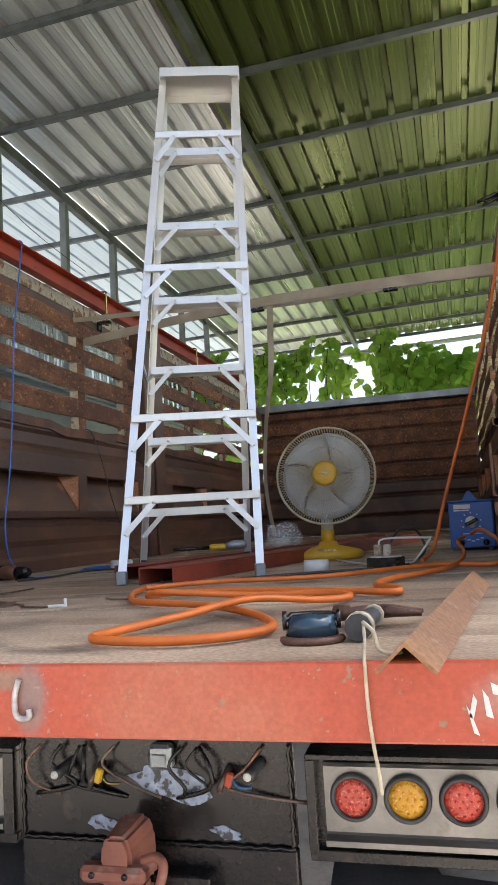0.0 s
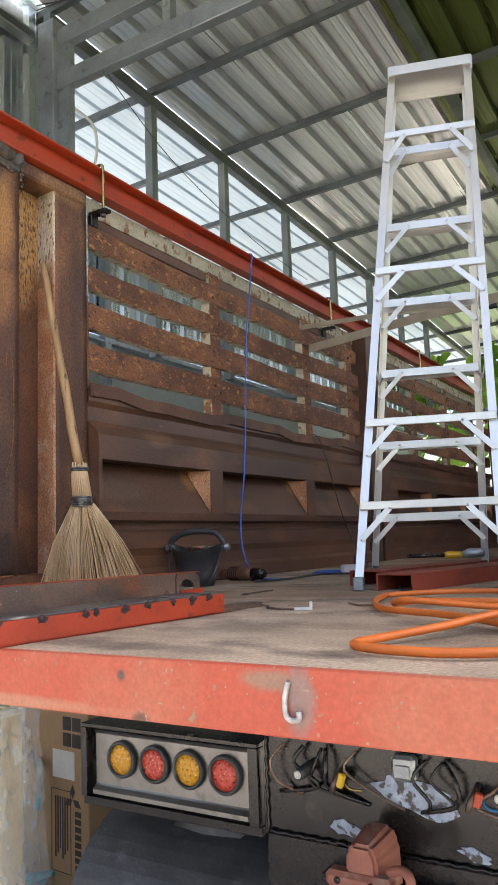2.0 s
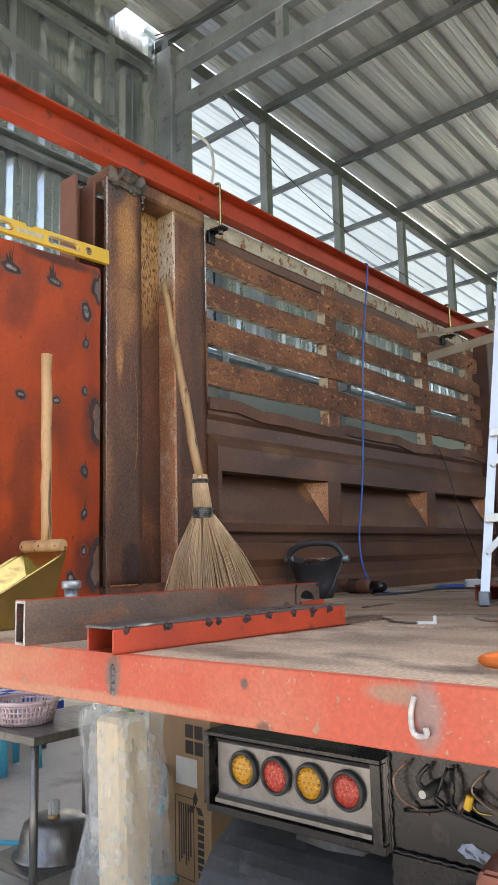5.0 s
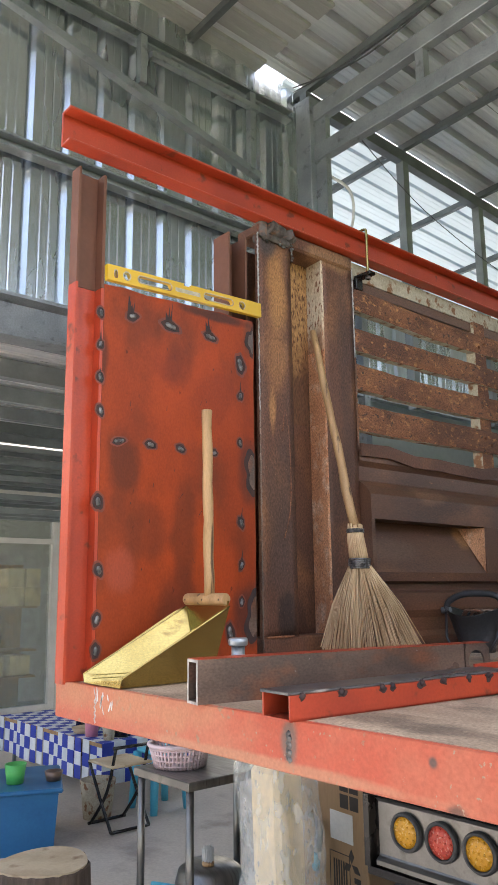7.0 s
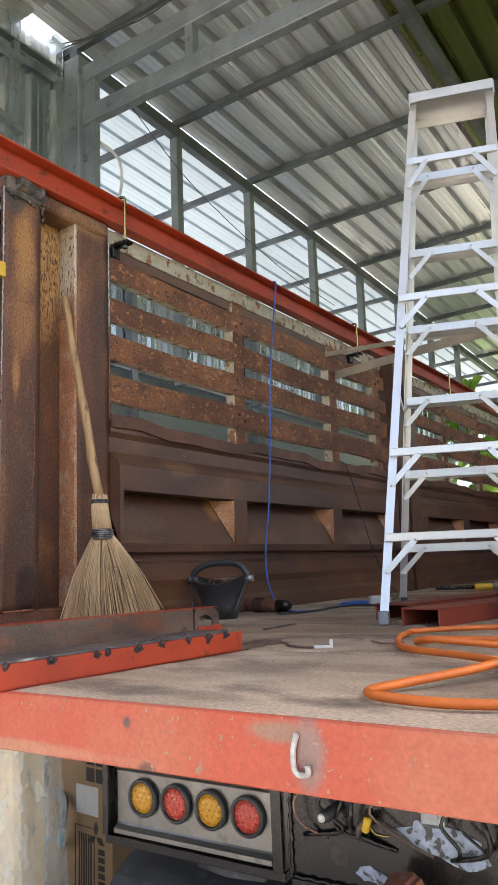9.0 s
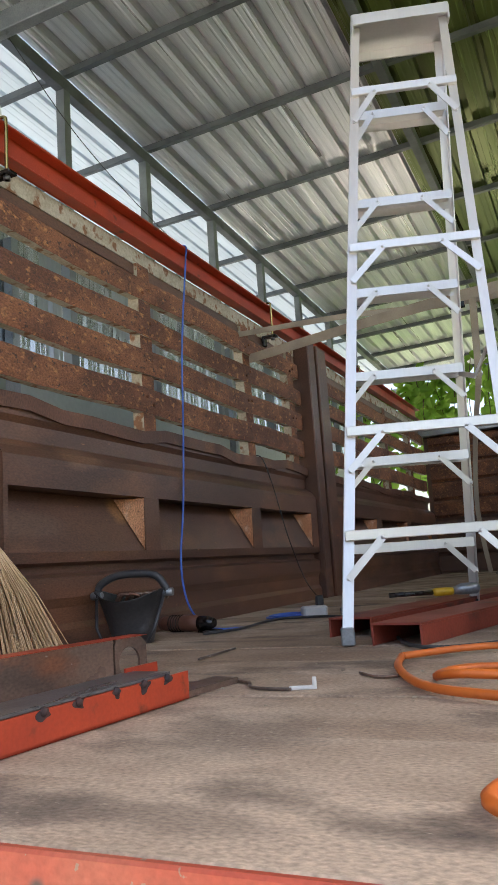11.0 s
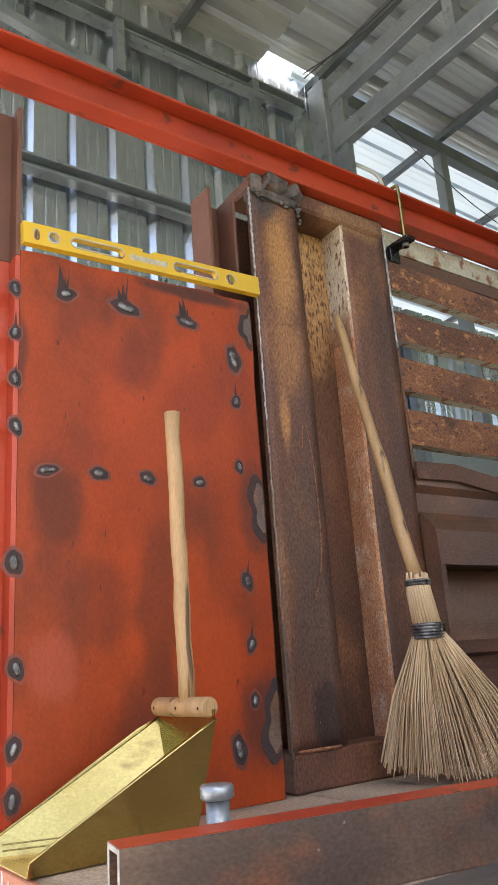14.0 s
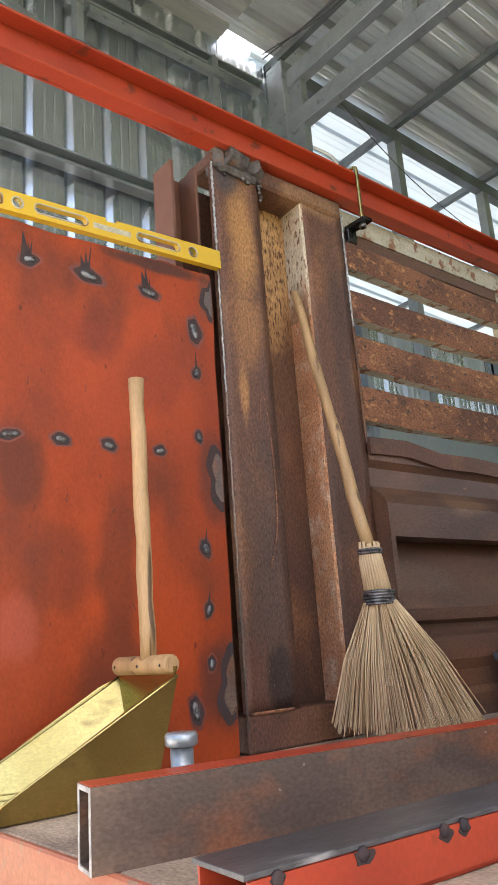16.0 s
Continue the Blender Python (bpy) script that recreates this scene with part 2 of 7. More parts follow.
M_BARE = mat("bare_mill_steel", (0.22, 0.148, 0.112), (0.115, 0.083, 0.068), (0.24, 0.105, 0.06), 6, 210, (1, 0.6, 1), 0.3, 0.4, 0.1, span=(0.42, 0.58), spots=(0.54, 0.68), spot_scale=10, spec=0.5, grit=(0.74, 1.25), speck=((0.36, 0.32, 0.29), 60, 0.72, 0.76))
M_SCUFF = mat("scuffed_grey_plate", (0.14, 0.138, 0.14), (0.075, 0.073, 0.075), (0.42, 0.41, 0.4), 9, 200, (1, 0.25, 1), 0.3, 0.45, 0.1, span=(0.42, 0.58), spots=(0.66, 0.72), spot_scale=22, grit=(0.7, 1.25))
M_WELD = mat("weld_metal", (0.26, 0.25, 0.245), (0.1, 0.095, 0.095), None, 60, 200, (1, 1, 1), 0.4, 0.8, 0.5)
M_WELDPALE = mat("pale_weld_bead", (0.5, 0.48, 0.46), (0.3, 0.28, 0.27), None, 60, 160, (1, 1, 1), 0.5, 0.3, 0.5)
M_CHAR = mat("burnt_hinge_steel", (0.16, 0.14, 0.13), (0.07, 0.058, 0.052), (0.22, 0.12, 0.08), 30, 160, (1, 1, 1), 0.6, 0.3, 0.6, spots=(0.55, 0.7), spot_scale=40)
M_BURN = mat("scorched_paint", (0.03, 0.022, 0.024), (0.055, 0.028, 0.024), None, 40, 120, (1, 1, 1), 0.85, 0, 0.2)
M_HALO = mat("heat_darkened_paint", (0.19, 0.034, 0.016), (0.13, 0.028, 0.017), None, 30, 90, (1, 1, 1), 0.45, 0, 0.02)
M_ALU = mat("brushed_aluminium", (0.73, 0.725, 0.715), (0.66, 0.655, 0.65), None, 3, 100, (1, 1, 0.1), 0.34, 0.6, 0.01, grit=(0.96, 1.03))
M_BLACK = mat("black_chassis_paint", (0.011, 0.0105, 0.0105), (0.018, 0.015, 0.014), (0.045, 0.034, 0.027), 4, 90, (1, 1, 1), 0.22, 0, 0.12, spots=(0.6, 0.72), spot_scale=7, grit=(0.75, 1.25))
M_RUBBER = mat("black_rubber", (0.03, 0.03, 0.032), (0.05, 0.05, 0.053), (0.1, 0.1, 0.102), 8, 90, (1, 1, 1), 0.42, 0, 0.25, spots=(0.6, 0.76), spot_scale=12, grit=(0.8, 1.2))
M_STAINLESS = mat("stainless_steel", (0.25, 0.243, 0.23), (0.2, 0.194, 0.184), (0.14, 0.13, 0.115), 7, 150, (1, 6, 1), 0.34, 0.85, 0.02, spots=(0.58, 0.75), spot_scale=16)
M_GROUND = mat("concrete_yard", (0.55, 0.5, 0.44), (0.46, 0.41, 0.36), (0.36, 0.31, 0.27), 0.8, 60, (1, 1, 1), 0.85, 0, 0.08, spots=(0.56, 0.7), spot_scale=2.5, grit=(0.88, 1.1))
M_GRASS = mat("grass", (0.1, 0.14, 0.04), (0.07, 0.1, 0.03), None, 0.7, 12, (1, 1, 1), 0.9, 0, 0.5)
M_WOOD = mat("pale_handle_wood", (0.46, 0.28, 0.13), (0.34, 0.2, 0.09), (0.13, 0.07, 0.035), 6, 160, (5, 5, 0.35), 0.5, 0, 0.12, spots=(0.62, 0.68), spot_scale=9, grit=(0.75, 1.2))
M_BRISTLE = mat("coconut_leaf_ribs", (0.66, 0.47, 0.28), (0.5, 0.33, 0.18), None, 25, 120, (1, 1, 0.2), 0.6, 0, 0.05)
M_YELLOW = mat("yellow_level_paint", (0.64, 0.4, 0.02), (0.6, 0.37, 0.02), None, 3, 80, (1, 1, 1), 0.32, 0, 0.0, grit=(0.98, 1.02))
M_BRASS = mat("brass_sheet", (0.44, 0.35, 0.13), (0.36, 0.275, 0.095), (0.24, 0.16, 0.06), 3.5, 160, (1, 1, 2), 0.2, 0.95, 0.04, spots=(0.6, 0.72), spot_scale=9, grit=(0.85, 1.12))
M_ORANGE = mat("orange_hose_rubber", (0.637, 0.15, 0.0188), (0.562, 0.128, 0.0188), None, 12, 80, (1, 1, 1), 0.45, 0, 0.05)
M_BLUEWIRE = mat("blue_wire", (0.05, 0.14, 0.55), (0.04, 0.11, 0.45), None, 10, 60, (1, 1, 1), 0.4, 0, 0)
M_BLUE = mat("blue_machine_paint", (0.03, 0.12, 0.4), (0.025, 0.1, 0.33), (0.1, 0.14, 0.25), 6, 70, (1, 1, 1), 0.4, 0, 0.08, spots=(0.64, 0.72))
M_FANYELLOW = mat("yellow_fan_plastic", (0.637, 0.36, 0.0225), (0.585, 0.323, 0.0225), (0.375, 0.247, 0.075), 6, 70, (1, 1, 1), 0.4, 0, 0.02, spots=(0.66, 0.76))
M_FANWIRE = mat("cream_fan_wire", (0.504, 0.462, 0.35), (0.434, 0.35, 0.196), None, 8, 70, (1, 1, 1), 0.4, 0, 0)
M_FANBLADE = mat("grey_fan_blade", (0.5, 0.5, 0.49), (0.44, 0.44, 0.43), None, 4, 60, (1, 1, 1), 0.35, 0, 0)
M_WHITE = mat("white_plastic", (0.624, 0.616, 0.592), (0.56, 0.552, 0.528), None, 6, 70, (1, 1, 1), 0.45, 0, 0.03)
M_CORD = mat("cream_cord", (0.525, 0.465, 0.338), (0.413, 0.352, 0.247), None, 40, 200, (1, 1, 1), 0.9, 0, 0.4)
M_STRAP = mat("dirty_webbing", (0.413, 0.36, 0.27), (0.323, 0.27, 0.203), None, 6, 150, (1, 1, 1), 0.85, 0, 0.3)
M_REDLENS = mat("red_lamp_lens", (0.562, 0.075, 0.045), (0.465, 0.0525, 0.0375), (0.637, 0.225, 0.165), 60, 160, (1, 1, 1), 0.18, 0, 0.6, spots=(0.58, 0.66), spot_scale=110)
M_AMBERLENS = mat("amber_lamp_lens", (0.637, 0.315, 0.0225), (0.562, 0.262, 0.015), (0.712, 0.45, 0.112), 60, 160, (1, 1, 1), 0.18, 0, 0.6, spots=(0.58, 0.66), spot_scale=110)
M_ANGLE = mat("orange_brown_rusty_angle", (0.27, 0.135, 0.058), (0.17, 0.08, 0.042), (0.36, 0.25, 0.16), 4, 130, (1, 0.6, 1), 0.7, 0, 0.25, spots=(0.58, 0.72), spot_scale=8, grit=(0.65, 1.3))
M_BARK = mat("bark", (0.12, 0.085, 0.06), (0.08, 0.055, 0.04), None, 12, 60, (3, 3, 0.5), 0.95, 0, 0.8)
M_CUTWOOD = mat("sawn_end_grain", (0.58, 0.47, 0.32), (0.48, 0.37, 0.24), (0.3, 0.2, 0.12), 6, 70, (1, 1, 1), 0.85, 0, 0.4, spots=(0.6, 0.72), spot_scale=10)
M_CARTON = mat("brown_cardboard", (0.34, 0.221, 0.119), (0.306, 0.196, 0.106), None, 5, 120, (1, 1, 0.2), 0.8, 0, 0.08)
M_INK = mat("black_print", (0.03, 0.025, 0.022), (0.045, 0.035, 0.03), None, 8, 80, (1, 1, 1), 0.7, 0, 0)
M_PINK = mat("pink_plastic", (0.75, 0.3, 0.42), (0.68, 0.26, 0.38), None, 6, 60, (1, 1, 1), 0.4, 0, 0)
M_PALEPINK = mat("pale_pink_plastic", (0.72, 0.56, 0.58), (0.66, 0.5, 0.52), None, 6, 60, (1, 1, 1), 0.45, 0, 0)
M_CYAN = mat("cyan_plastic", (0.1, 0.5, 0.68), (0.08, 0.43, 0.6), None, 6, 60, (1, 1, 1), 0.4, 0, 0)
M_TUB = mat("blue_tub_plastic", (0.025, 0.15, 0.33), (0.02, 0.12, 0.28), None, 4, 60, (1, 1, 1), 0.4, 0, 0)
M_CLOTHB = mat("blue_cloth_square", (0.03, 0.06, 0.42), (0.025, 0.05, 0.36), None, 8, 90, (1, 1, 1), 0.6, 0, 0.1)
M_CLOTHW = mat("white_cloth_square", (0.72, 0.75, 0.78), (0.64, 0.68, 0.72), None, 8, 90, (1, 1, 1), 0.6, 0, 0.1)
M_GREENPL = mat("green_plastic", (0.1, 0.5, 0.12), (0.08, 0.42, 0.1), None, 6, 60, (1, 1, 1), 0.4, 0, 0)
M_ORANGEPL = mat("orange_plastic", (0.8, 0.3, 0.03), (0.72, 0.26, 0.03), None, 6, 60, (1, 1, 1), 0.4, 0, 0)
M_CHANRED = mat("red_primed_channel", (0.3, 0.055, 0.03), (0.22, 0.042, 0.026), (0.13, 0.045, 0.034), 5, 130, (1, 1, 1), 0.5, 0, 0.15, spots=(0.58, 0.7), spot_scale=9, grit=(0.8, 1.15))
M_HITCH = mat("red_oxide_casting", (0.36, 0.135, 0.09), (0.26, 0.095, 0.066), (0.36, 0.23, 0.19), 8, 90, (1, 1, 1), 0.6, 0, 0.25, spots=(0.6, 0.72), spot_scale=12)
M_GLASS = glass("window_glass", (0.9, 0.94, 0.92), 0.02, 0.86)
M_BAG = glass("clear_plastic_film", (0.97, 0.98, 0.98), 0.14, 0.78)
M_WALLPAINT = mat("grey_green_render", (0.42, 0.46, 0.42), (0.36, 0.4, 0.37), None, 1.5, 30, (1, 1, 1), 0.85, 0, 0.1)
M_HOUSE = mat("pale_house_wall", (0.55, 0.54, 0.5), (0.48, 0.47, 0.44), None, 1.2, 30, (1, 1, 1), 0.85, 0, 0.1)



def translucent(name, c_front, c_through, lo, hi, scale):
    """Thin matter that lets light through."""
    m = bpy.data.materials.new(name)
    m.use_nodes = True
    n, l = m.node_tree.nodes, m.node_tree.links
    dif, trn, mx, noi, rmp = n.new("ShaderNodeBsdfDiffuse"), n.new("ShaderNodeBsdfTranslucent"), n.new("ShaderNodeMixShader"), n.new("ShaderNodeTexNoise"), n.new("ShaderNodeMapRange")
    noi.inputs["Scale"].default_value = scale
    rmp.inputs["From Min"].default_value, rmp.inputs["From Max"].default_value = 0.3, 0.7
    rmp.inputs["To Min"].default_value, rmp.inputs["To Max"].default_value = lo, hi
    l.new(noi.outputs[0], rmp.inputs[0])
    l.new(rmp.outputs[0], mx.inputs[0])
    dif.inputs[0].default_value, trn.inputs[0].default_value = (*c_front, 1), (*c_through, 1)
    l.new(dif.outputs[0], mx.inputs[1])
    l.new(trn.outputs[0], mx.inputs[2])
    l.new(mx.outputs[0], n["Material Output"].inputs[0])
    return m


M_TRANSLU = translucent("milky_roof_sheet", (0.7, 0.735, 0.75), (0.54, 0.58, 0.595), 0.48, 0.6, 3.0)
M_LEAF = translucent("vine_leaf", (0.12, 0.24, 0.045), (0.42, 0.64, 0.12), 0.3, 0.6, 5.0)


# ---- mesh helpers ----
def box(bm, x0, x1, y0, y1, z0, z1, bevel=0.0, m=None):
    r = bmesh.ops.create_cube(bm, size=1, matrix=Matrix.Translation(((x0 + x1) / 2, (y0 + y1) / 2, (z0 + z1) / 2)) @ Matrix.Diagonal((x1 - x0, y1 - y0, z1 - z0, 1)))
    vs = r["verts"]
    if bevel:
        es = list({e for v in vs for e in v.link_edges})
        vs = bmesh.ops.bevel(bm, geom=es, offset=bevel, segments=1, affect="EDGES")["verts"]
    if m is not None:
        bmesh.ops.transform(bm, matrix=m, verts=vs)


def tube(bm, pts, r, n=8, caps=True, radii=None):
    """A round tube along points."""
    pts = [Vector(p) for p in pts]
    rings, side = [], None
    for i, p in enumerate(pts):
        d = (pts[min(i + 1, len(pts) - 1)] - pts[max(i - 1, 0)]).normalized()
        if side is None or abs(side.dot(d)) > 0.95:
            side = d.orthogonal().normalized()
        side = (side - d * side.dot(d)).normalized()
        up = d.cross(side)
        rr = radii[i] if radii else r
        rings.append([bm.verts.new(p + (side * math.cos(2 * math.pi * k / n) + up * math.sin(2 * math.pi * k / n)) * rr) for k in range(n)])
    for a, b in zip(rings, rings[1:]):
        for k in range(n):
            bm.faces.new((a[k], a[(k + 1) % n], b[(k + 1) % n], b[k])).smooth = True
    if caps:
        bm.faces.new(rings[0][::-1])
        bm.faces.new(rings[-1])


def smooth_path(pts, n=6):
    """Points along a Catmull-Rom curve."""
    p = [Vector(q) for q in pts]
    p = [p[0]] + p + [p[-1]]
    out = []
    for i in range(1, len(p) - 2):
        for k in range(n):
            t = k / n
            a, b, c, d = p[i - 1], p[i], p[i + 1], p[i + 2]
            out.append(0.5 * (2 * b + (c - a) * t + (2 * a - 5 * b + 4 * c - d) * t * t + (3 * b - a - 3 * c + d) * t ** 3))
    return out + [p[-2]]


def lathe(bm, prof, n=24, m=None):
    """Turned shape about z from (radius, height) pairs."""
    rings = []
    for r, z in prof:
        rings.append([bm.verts.new((r * math.cos(2 * math.pi * k / n), r * math.sin(2 * math.pi * k / n), z)) for k in range(n)])
    for a, b in zip(rings, rings[1:]):
        for k in range(n):
            bm.faces.new((a[k], a[(k + 1) % n], b[(k + 1) % n], b[k])).smooth = True
    if prof[0][0] > 0:
        bm.faces.new(rings[0][::-1])
    if prof[-1][0] > 0:
        bm.faces.new(rings[-1])
    if m is not None:
        bmesh.ops.transform(bm, matrix=m, verts=[v for r in rings for v in r])


def prism(bm, prof, axis, a, b, m=None):
    """A closed outline drawn in the other two axes (in xyz order), run along an axis from a to b."""
    def at(u, v, w):
        return {"x": (w, u, v), "y": (u, w, v), "z": (u, v, w)}[axis]
    lo = [bm.verts.new(at(u, v, a)) for u, v in prof]
    hi = [bm.verts.new(at(u, v, b)) for u, v in prof]
    n = len(prof)
    for k in range(n):
        bm.faces.new((lo[k], lo[(k + 1) % n], hi[(k + 1) % n], hi[k]))
    bm.faces.new(lo[::-1])
    bm.faces.new(hi)
    if m is not None:
        bmesh.ops.transform(bm, matrix=m, verts=lo + hi)


def sheet(bm, prof, axis, a, b, thick, steps=1):
    """An open profile run along an axis as a thin sheet: prof is (u, v), thickness is added in v."""
    full = list(prof) + [(u, v + thick) for u, v in reversed(prof)]
    prism(bm, full, axis, a, b)


def chan(t, w, h):
    """C profile opening to +u: web at u=0, width w, height h, thickness t."""
    return [(0, 0), (w, 0), (w, t), (t, t), (t, h - t), (w, h - t), (w, h), (0, h)]


def mesh_of(name, bm, material):
    bmesh.ops.recalc_face_normals(bm, faces=bm.faces[:])
    me = bpy.data.meshes.new(name)
    bm.to_mesh(me)
    bm.free()
    for mm in (material if isinstance(material, (list, tuple)) else [material]):
        me.materials.append(mm)
    return me


def part(name, bm, material, parent, label="", at=None):
    ob = new(name, mesh_of(name, bm, material))
    ob.parent = parent
    if at is not None:
        ob.matrix_basis = at
    return tagged(ob, label)


def thing(name, m, label, category, group="", kind=""):
    ob = new(name)
    ob.empty_display_size = 0.1
    ob.matrix_basis = m if isinstance(m, Matrix) else Matrix.Translation(m)
    return tagged(ob, label, category, group, kind)


def solid(name, bm, material, label, category, kind="", m=None, group=""):
    ob = new(name, mesh_of(name, bm, material))
    if m is not None:
        ob.matrix_basis = m
    return tagged(ob, label, category, group, kind)


B = bmesh.new

# ---- the shed ----
GROUND = -1.35


def roof_z(x, y):
    """Level of the underside of the roof sheets."""
    return 3.31 - 0.036 * (y - 3.0) + 0.03 * (x + 1.0)


def lay(bm, dz=0.0):
    """Lift a flat build onto the roof's slope."""
    for v in bm.verts:
        v.co.z += roof_z(v.co.x, v.co.y) + dz


def rib_profile(a, b, pitch=0.186, depth=0.055):
    prof, u = [], a
    while u < b:
        prof += [(u, 0), (u + 0.04, 0), (u + 0.045, 0.002), (u + 0.055, 0.002), (u + 0.06, 0), (u + 0.09, 0), (u + 0.095, 0.002), (u + 0.105, 0.002), (u + 0.11, 0), (u + 0.128, 0), (u + 0.136, depth), (u + 0.176, depth)]
        u += pitch
    return prof + [(u - 0.002, 0)]


def wall_profile(a, b, depth=0.026):
    prof, u = [], a
    while u < b:
        prof += [(u, 0), (u + 0.045, 0), (u + 0.05, 0.002), (u + 0.056, 0), (u + 0.09, 0), (u + 0.095, 0.002), (u + 0.101, 0), (u + 0.136, 0), (u + 0.14, depth), (u + 0.152, depth)]
        u += 0.183
    return prof


bm = B()
box(bm, -400, 400, -400, 400, GROUND - 0.3, GROUND)
solid("ground", bm, M_GROUND, "dusty pale concrete yard floor", "ground", "structure")
bm = B()
box(bm, 4.5, 120, -60, 90, GROUND, GROUND + 0.02)
box(bm, -9, 7, 14.5, 90, GROUND, GROUND + 0.02)
solid("grass", bm, M_GRASS, "rough green grass beside the yard", "grass", "stuff")

bm = B()
sheet(bm, rib_profile(-1.07, 0.5), "y", 0.9, 11.5, 0.002)
lay(bm)
solid("ceiling", bm, M_GALV, "ribbed galvanised roof sheets seen from below", "roof", "structure")
bm = B()
sheet(bm, rib_profile(-3.5, -1.1, 0.186, 0.022), "y", 1.9, 11.5, 0.002)
lay(bm)
solid("ceiling", bm, M_TRANSLU, "milky translucent ribbed roof sheets", "roof", "structure")
# right-hand sheets: their green stands for bounced light, not paint
bm = B()
sheet(bm, rib_profile(0.578, 4.2), "y", 0.9, 11.5, 0.002)
lay(bm, 0.004)
solid("ceiling", bm, M_GREENLIT, "ribbed roof sheets with green bounce light put into their colour", "roof", "structure")
bm = B()
sheet(bm, rib_profile(-3.4, 4.2), "y", -0.5, 1.68, 0.002)
lay(bm, -0.02)
solid("ceiling", bm, M_DULLSHEET, "dull grey ribbed roof sheets with a scalloped edge", "roof", "structure")

for y in (-0.4, 0.25, 1.2, 2.02, 2.96, 3.9, 4.9, 5.9, 6.9, 7.9, 8.9, 9.8, 10.7, 11.35):
    bm = B()
    prism(bm, [(y - 0.016, -0.044), (y + 0.02, -0.044), (y + 0.02, -0.038), (y - 0.01, -0.038), (y - 0.01, -0.003), (y + 0.02, -0.003), (y + 0.02, 0), (y - 0.016, 0)], "x", -3.4, 4.2)
    lay(bm, -0.006 if y > 1.7 else -0.026)
    solid("purlin", bm, M_PURLIN, "grey steel purlin across the roof", "purlin", "structure", group="purlins")
for x in (-1.06, 0.72, 2.9):
    bm = B()
    prism(bm, [(x - 0.028, -0.135), (x + 0.028, -0.135), (x + 0.028, -0.051), (x - 0.028, -0.051)], "y", 2.0, 11.4)
    lay(bm)
    solid("rafter", bm, M_PURLIN, "dark grey steel rafter under the purlins", "rafter", "structure", group="rafters")
for y in (2.96, 3.88, 4.92, 5.92, 6.9, 7.9, 8.9):
    bm = B()
    box(bm, -1.09, -1.03, y - 0.02, y + 0.04, 1.4, roof_z(-1.06, y) - 0.135)
    solid("wall_post", bm, M_DARKSTEEL, "dark steel wall post under a rafter", "post", "structure", group="wall posts")
# eave pipe at the far end
bm = B()
tube(bm, [(-3.4, 11.6, roof_z(-3.4, 11.6) - 0.14), (4.2, 11.6, roof_z(4.2, 11.6) - 0.14)], 0.05, 10)
solid("trim", bm, M_STEEL, "grey steel eave pipe at the roof edge", "trim", "structure")

# side wall of vertical ribbed sheets
bm = B()
prof = [(u, -v) for u, v in wall_profile(-3.92, 2.3)]
full = [(-1.14 + v, u) for u, v in prof] + [(-1.142 + v, u) for u, v in reversed(prof)]
prism(bm, full, "z", 1.38, 3.5)
solid("wall_west", bm, M_GALVWALL, "galvanised wall of upright ribbed sheets", "wall", "structure")
bm = B()
prof = [(u, -v) for u, v in wall_profile(2.45, 10.0, 0.032)]
full = [(-1.5 + v, u) for u, v in prof] + [(-1.502 + v, u) for u, v in reversed(prof)]
prism(bm, full, "z", 1.62, 2.35)
solid("wall_west_low", bm, M_GALVWALL, "low galvanised wall of upright ribbed sheets", "wall", "structure")
bm = B()
box(bm, -1.62, -1.55, 2.45, 10.0, GROUND, 1.15)
box(bm, -1.62, -1.55, 2.45, 10.0, 1.15, 1.6)
solid("wall_west_base", bm, M_WALLPAINT, "grey green rendered wall under the sheets", "wall", "structure")
for z, y0, y1 in ((2.19, -4.0, 1.9), (3.06, -4.0, 1.9)):
    bm = B()
    prism(bm, [(-1.12, z), (-1.06, z), (-1.06, z + 0.012), (-1.108, z + 0.012), (-1.108, z + 0.055), (-1.06, z + 0.055), (-1.06, z + 0.065), (-1.12, z + 0.065)], "y", y0, y1)
    solid("wall_girt", bm, M_STEEL, "galvanised steel girt along the wall", "girt", "structure", group="wall girts")
bm = B()
prism(bm, [(-1.12, 1.3), (-1.0, 1.3), (-1.0, 1.315), (-1.05, 1.33), (-1.05, 1.46), (-1.0, 1.475), (-1.0, 1.49), (-1.12, 1.49)], "y", -4.0, 1.9)
solid("wall_beam", bm, M_STEEL, "deep grey steel beam at the wall's foot", "beam", "structure")
bm = B()
prism(bm, [(-1.5, 1.56), (-1.44, 1.56), (-1.44, 1.572), (-1.488, 1.572), (-1.488, 1.61), (-1.5, 1.61)], "y", 2.45, 10.0)
solid("wall_girt", bm, M_STEEL, "galvanised steel girt under the low wall", "girt", "structure", group="wall girts")
for y in (2.9, 4.4, 5.9):
    bm = B()
    box(bm, -1.49, -1.43, y, y + 0.06, 1.152, 2.3)
    solid("wall_stud", bm, M_STEEL, "galvanised steel stud of the low wall", "stud", "structure", group="wall studs")
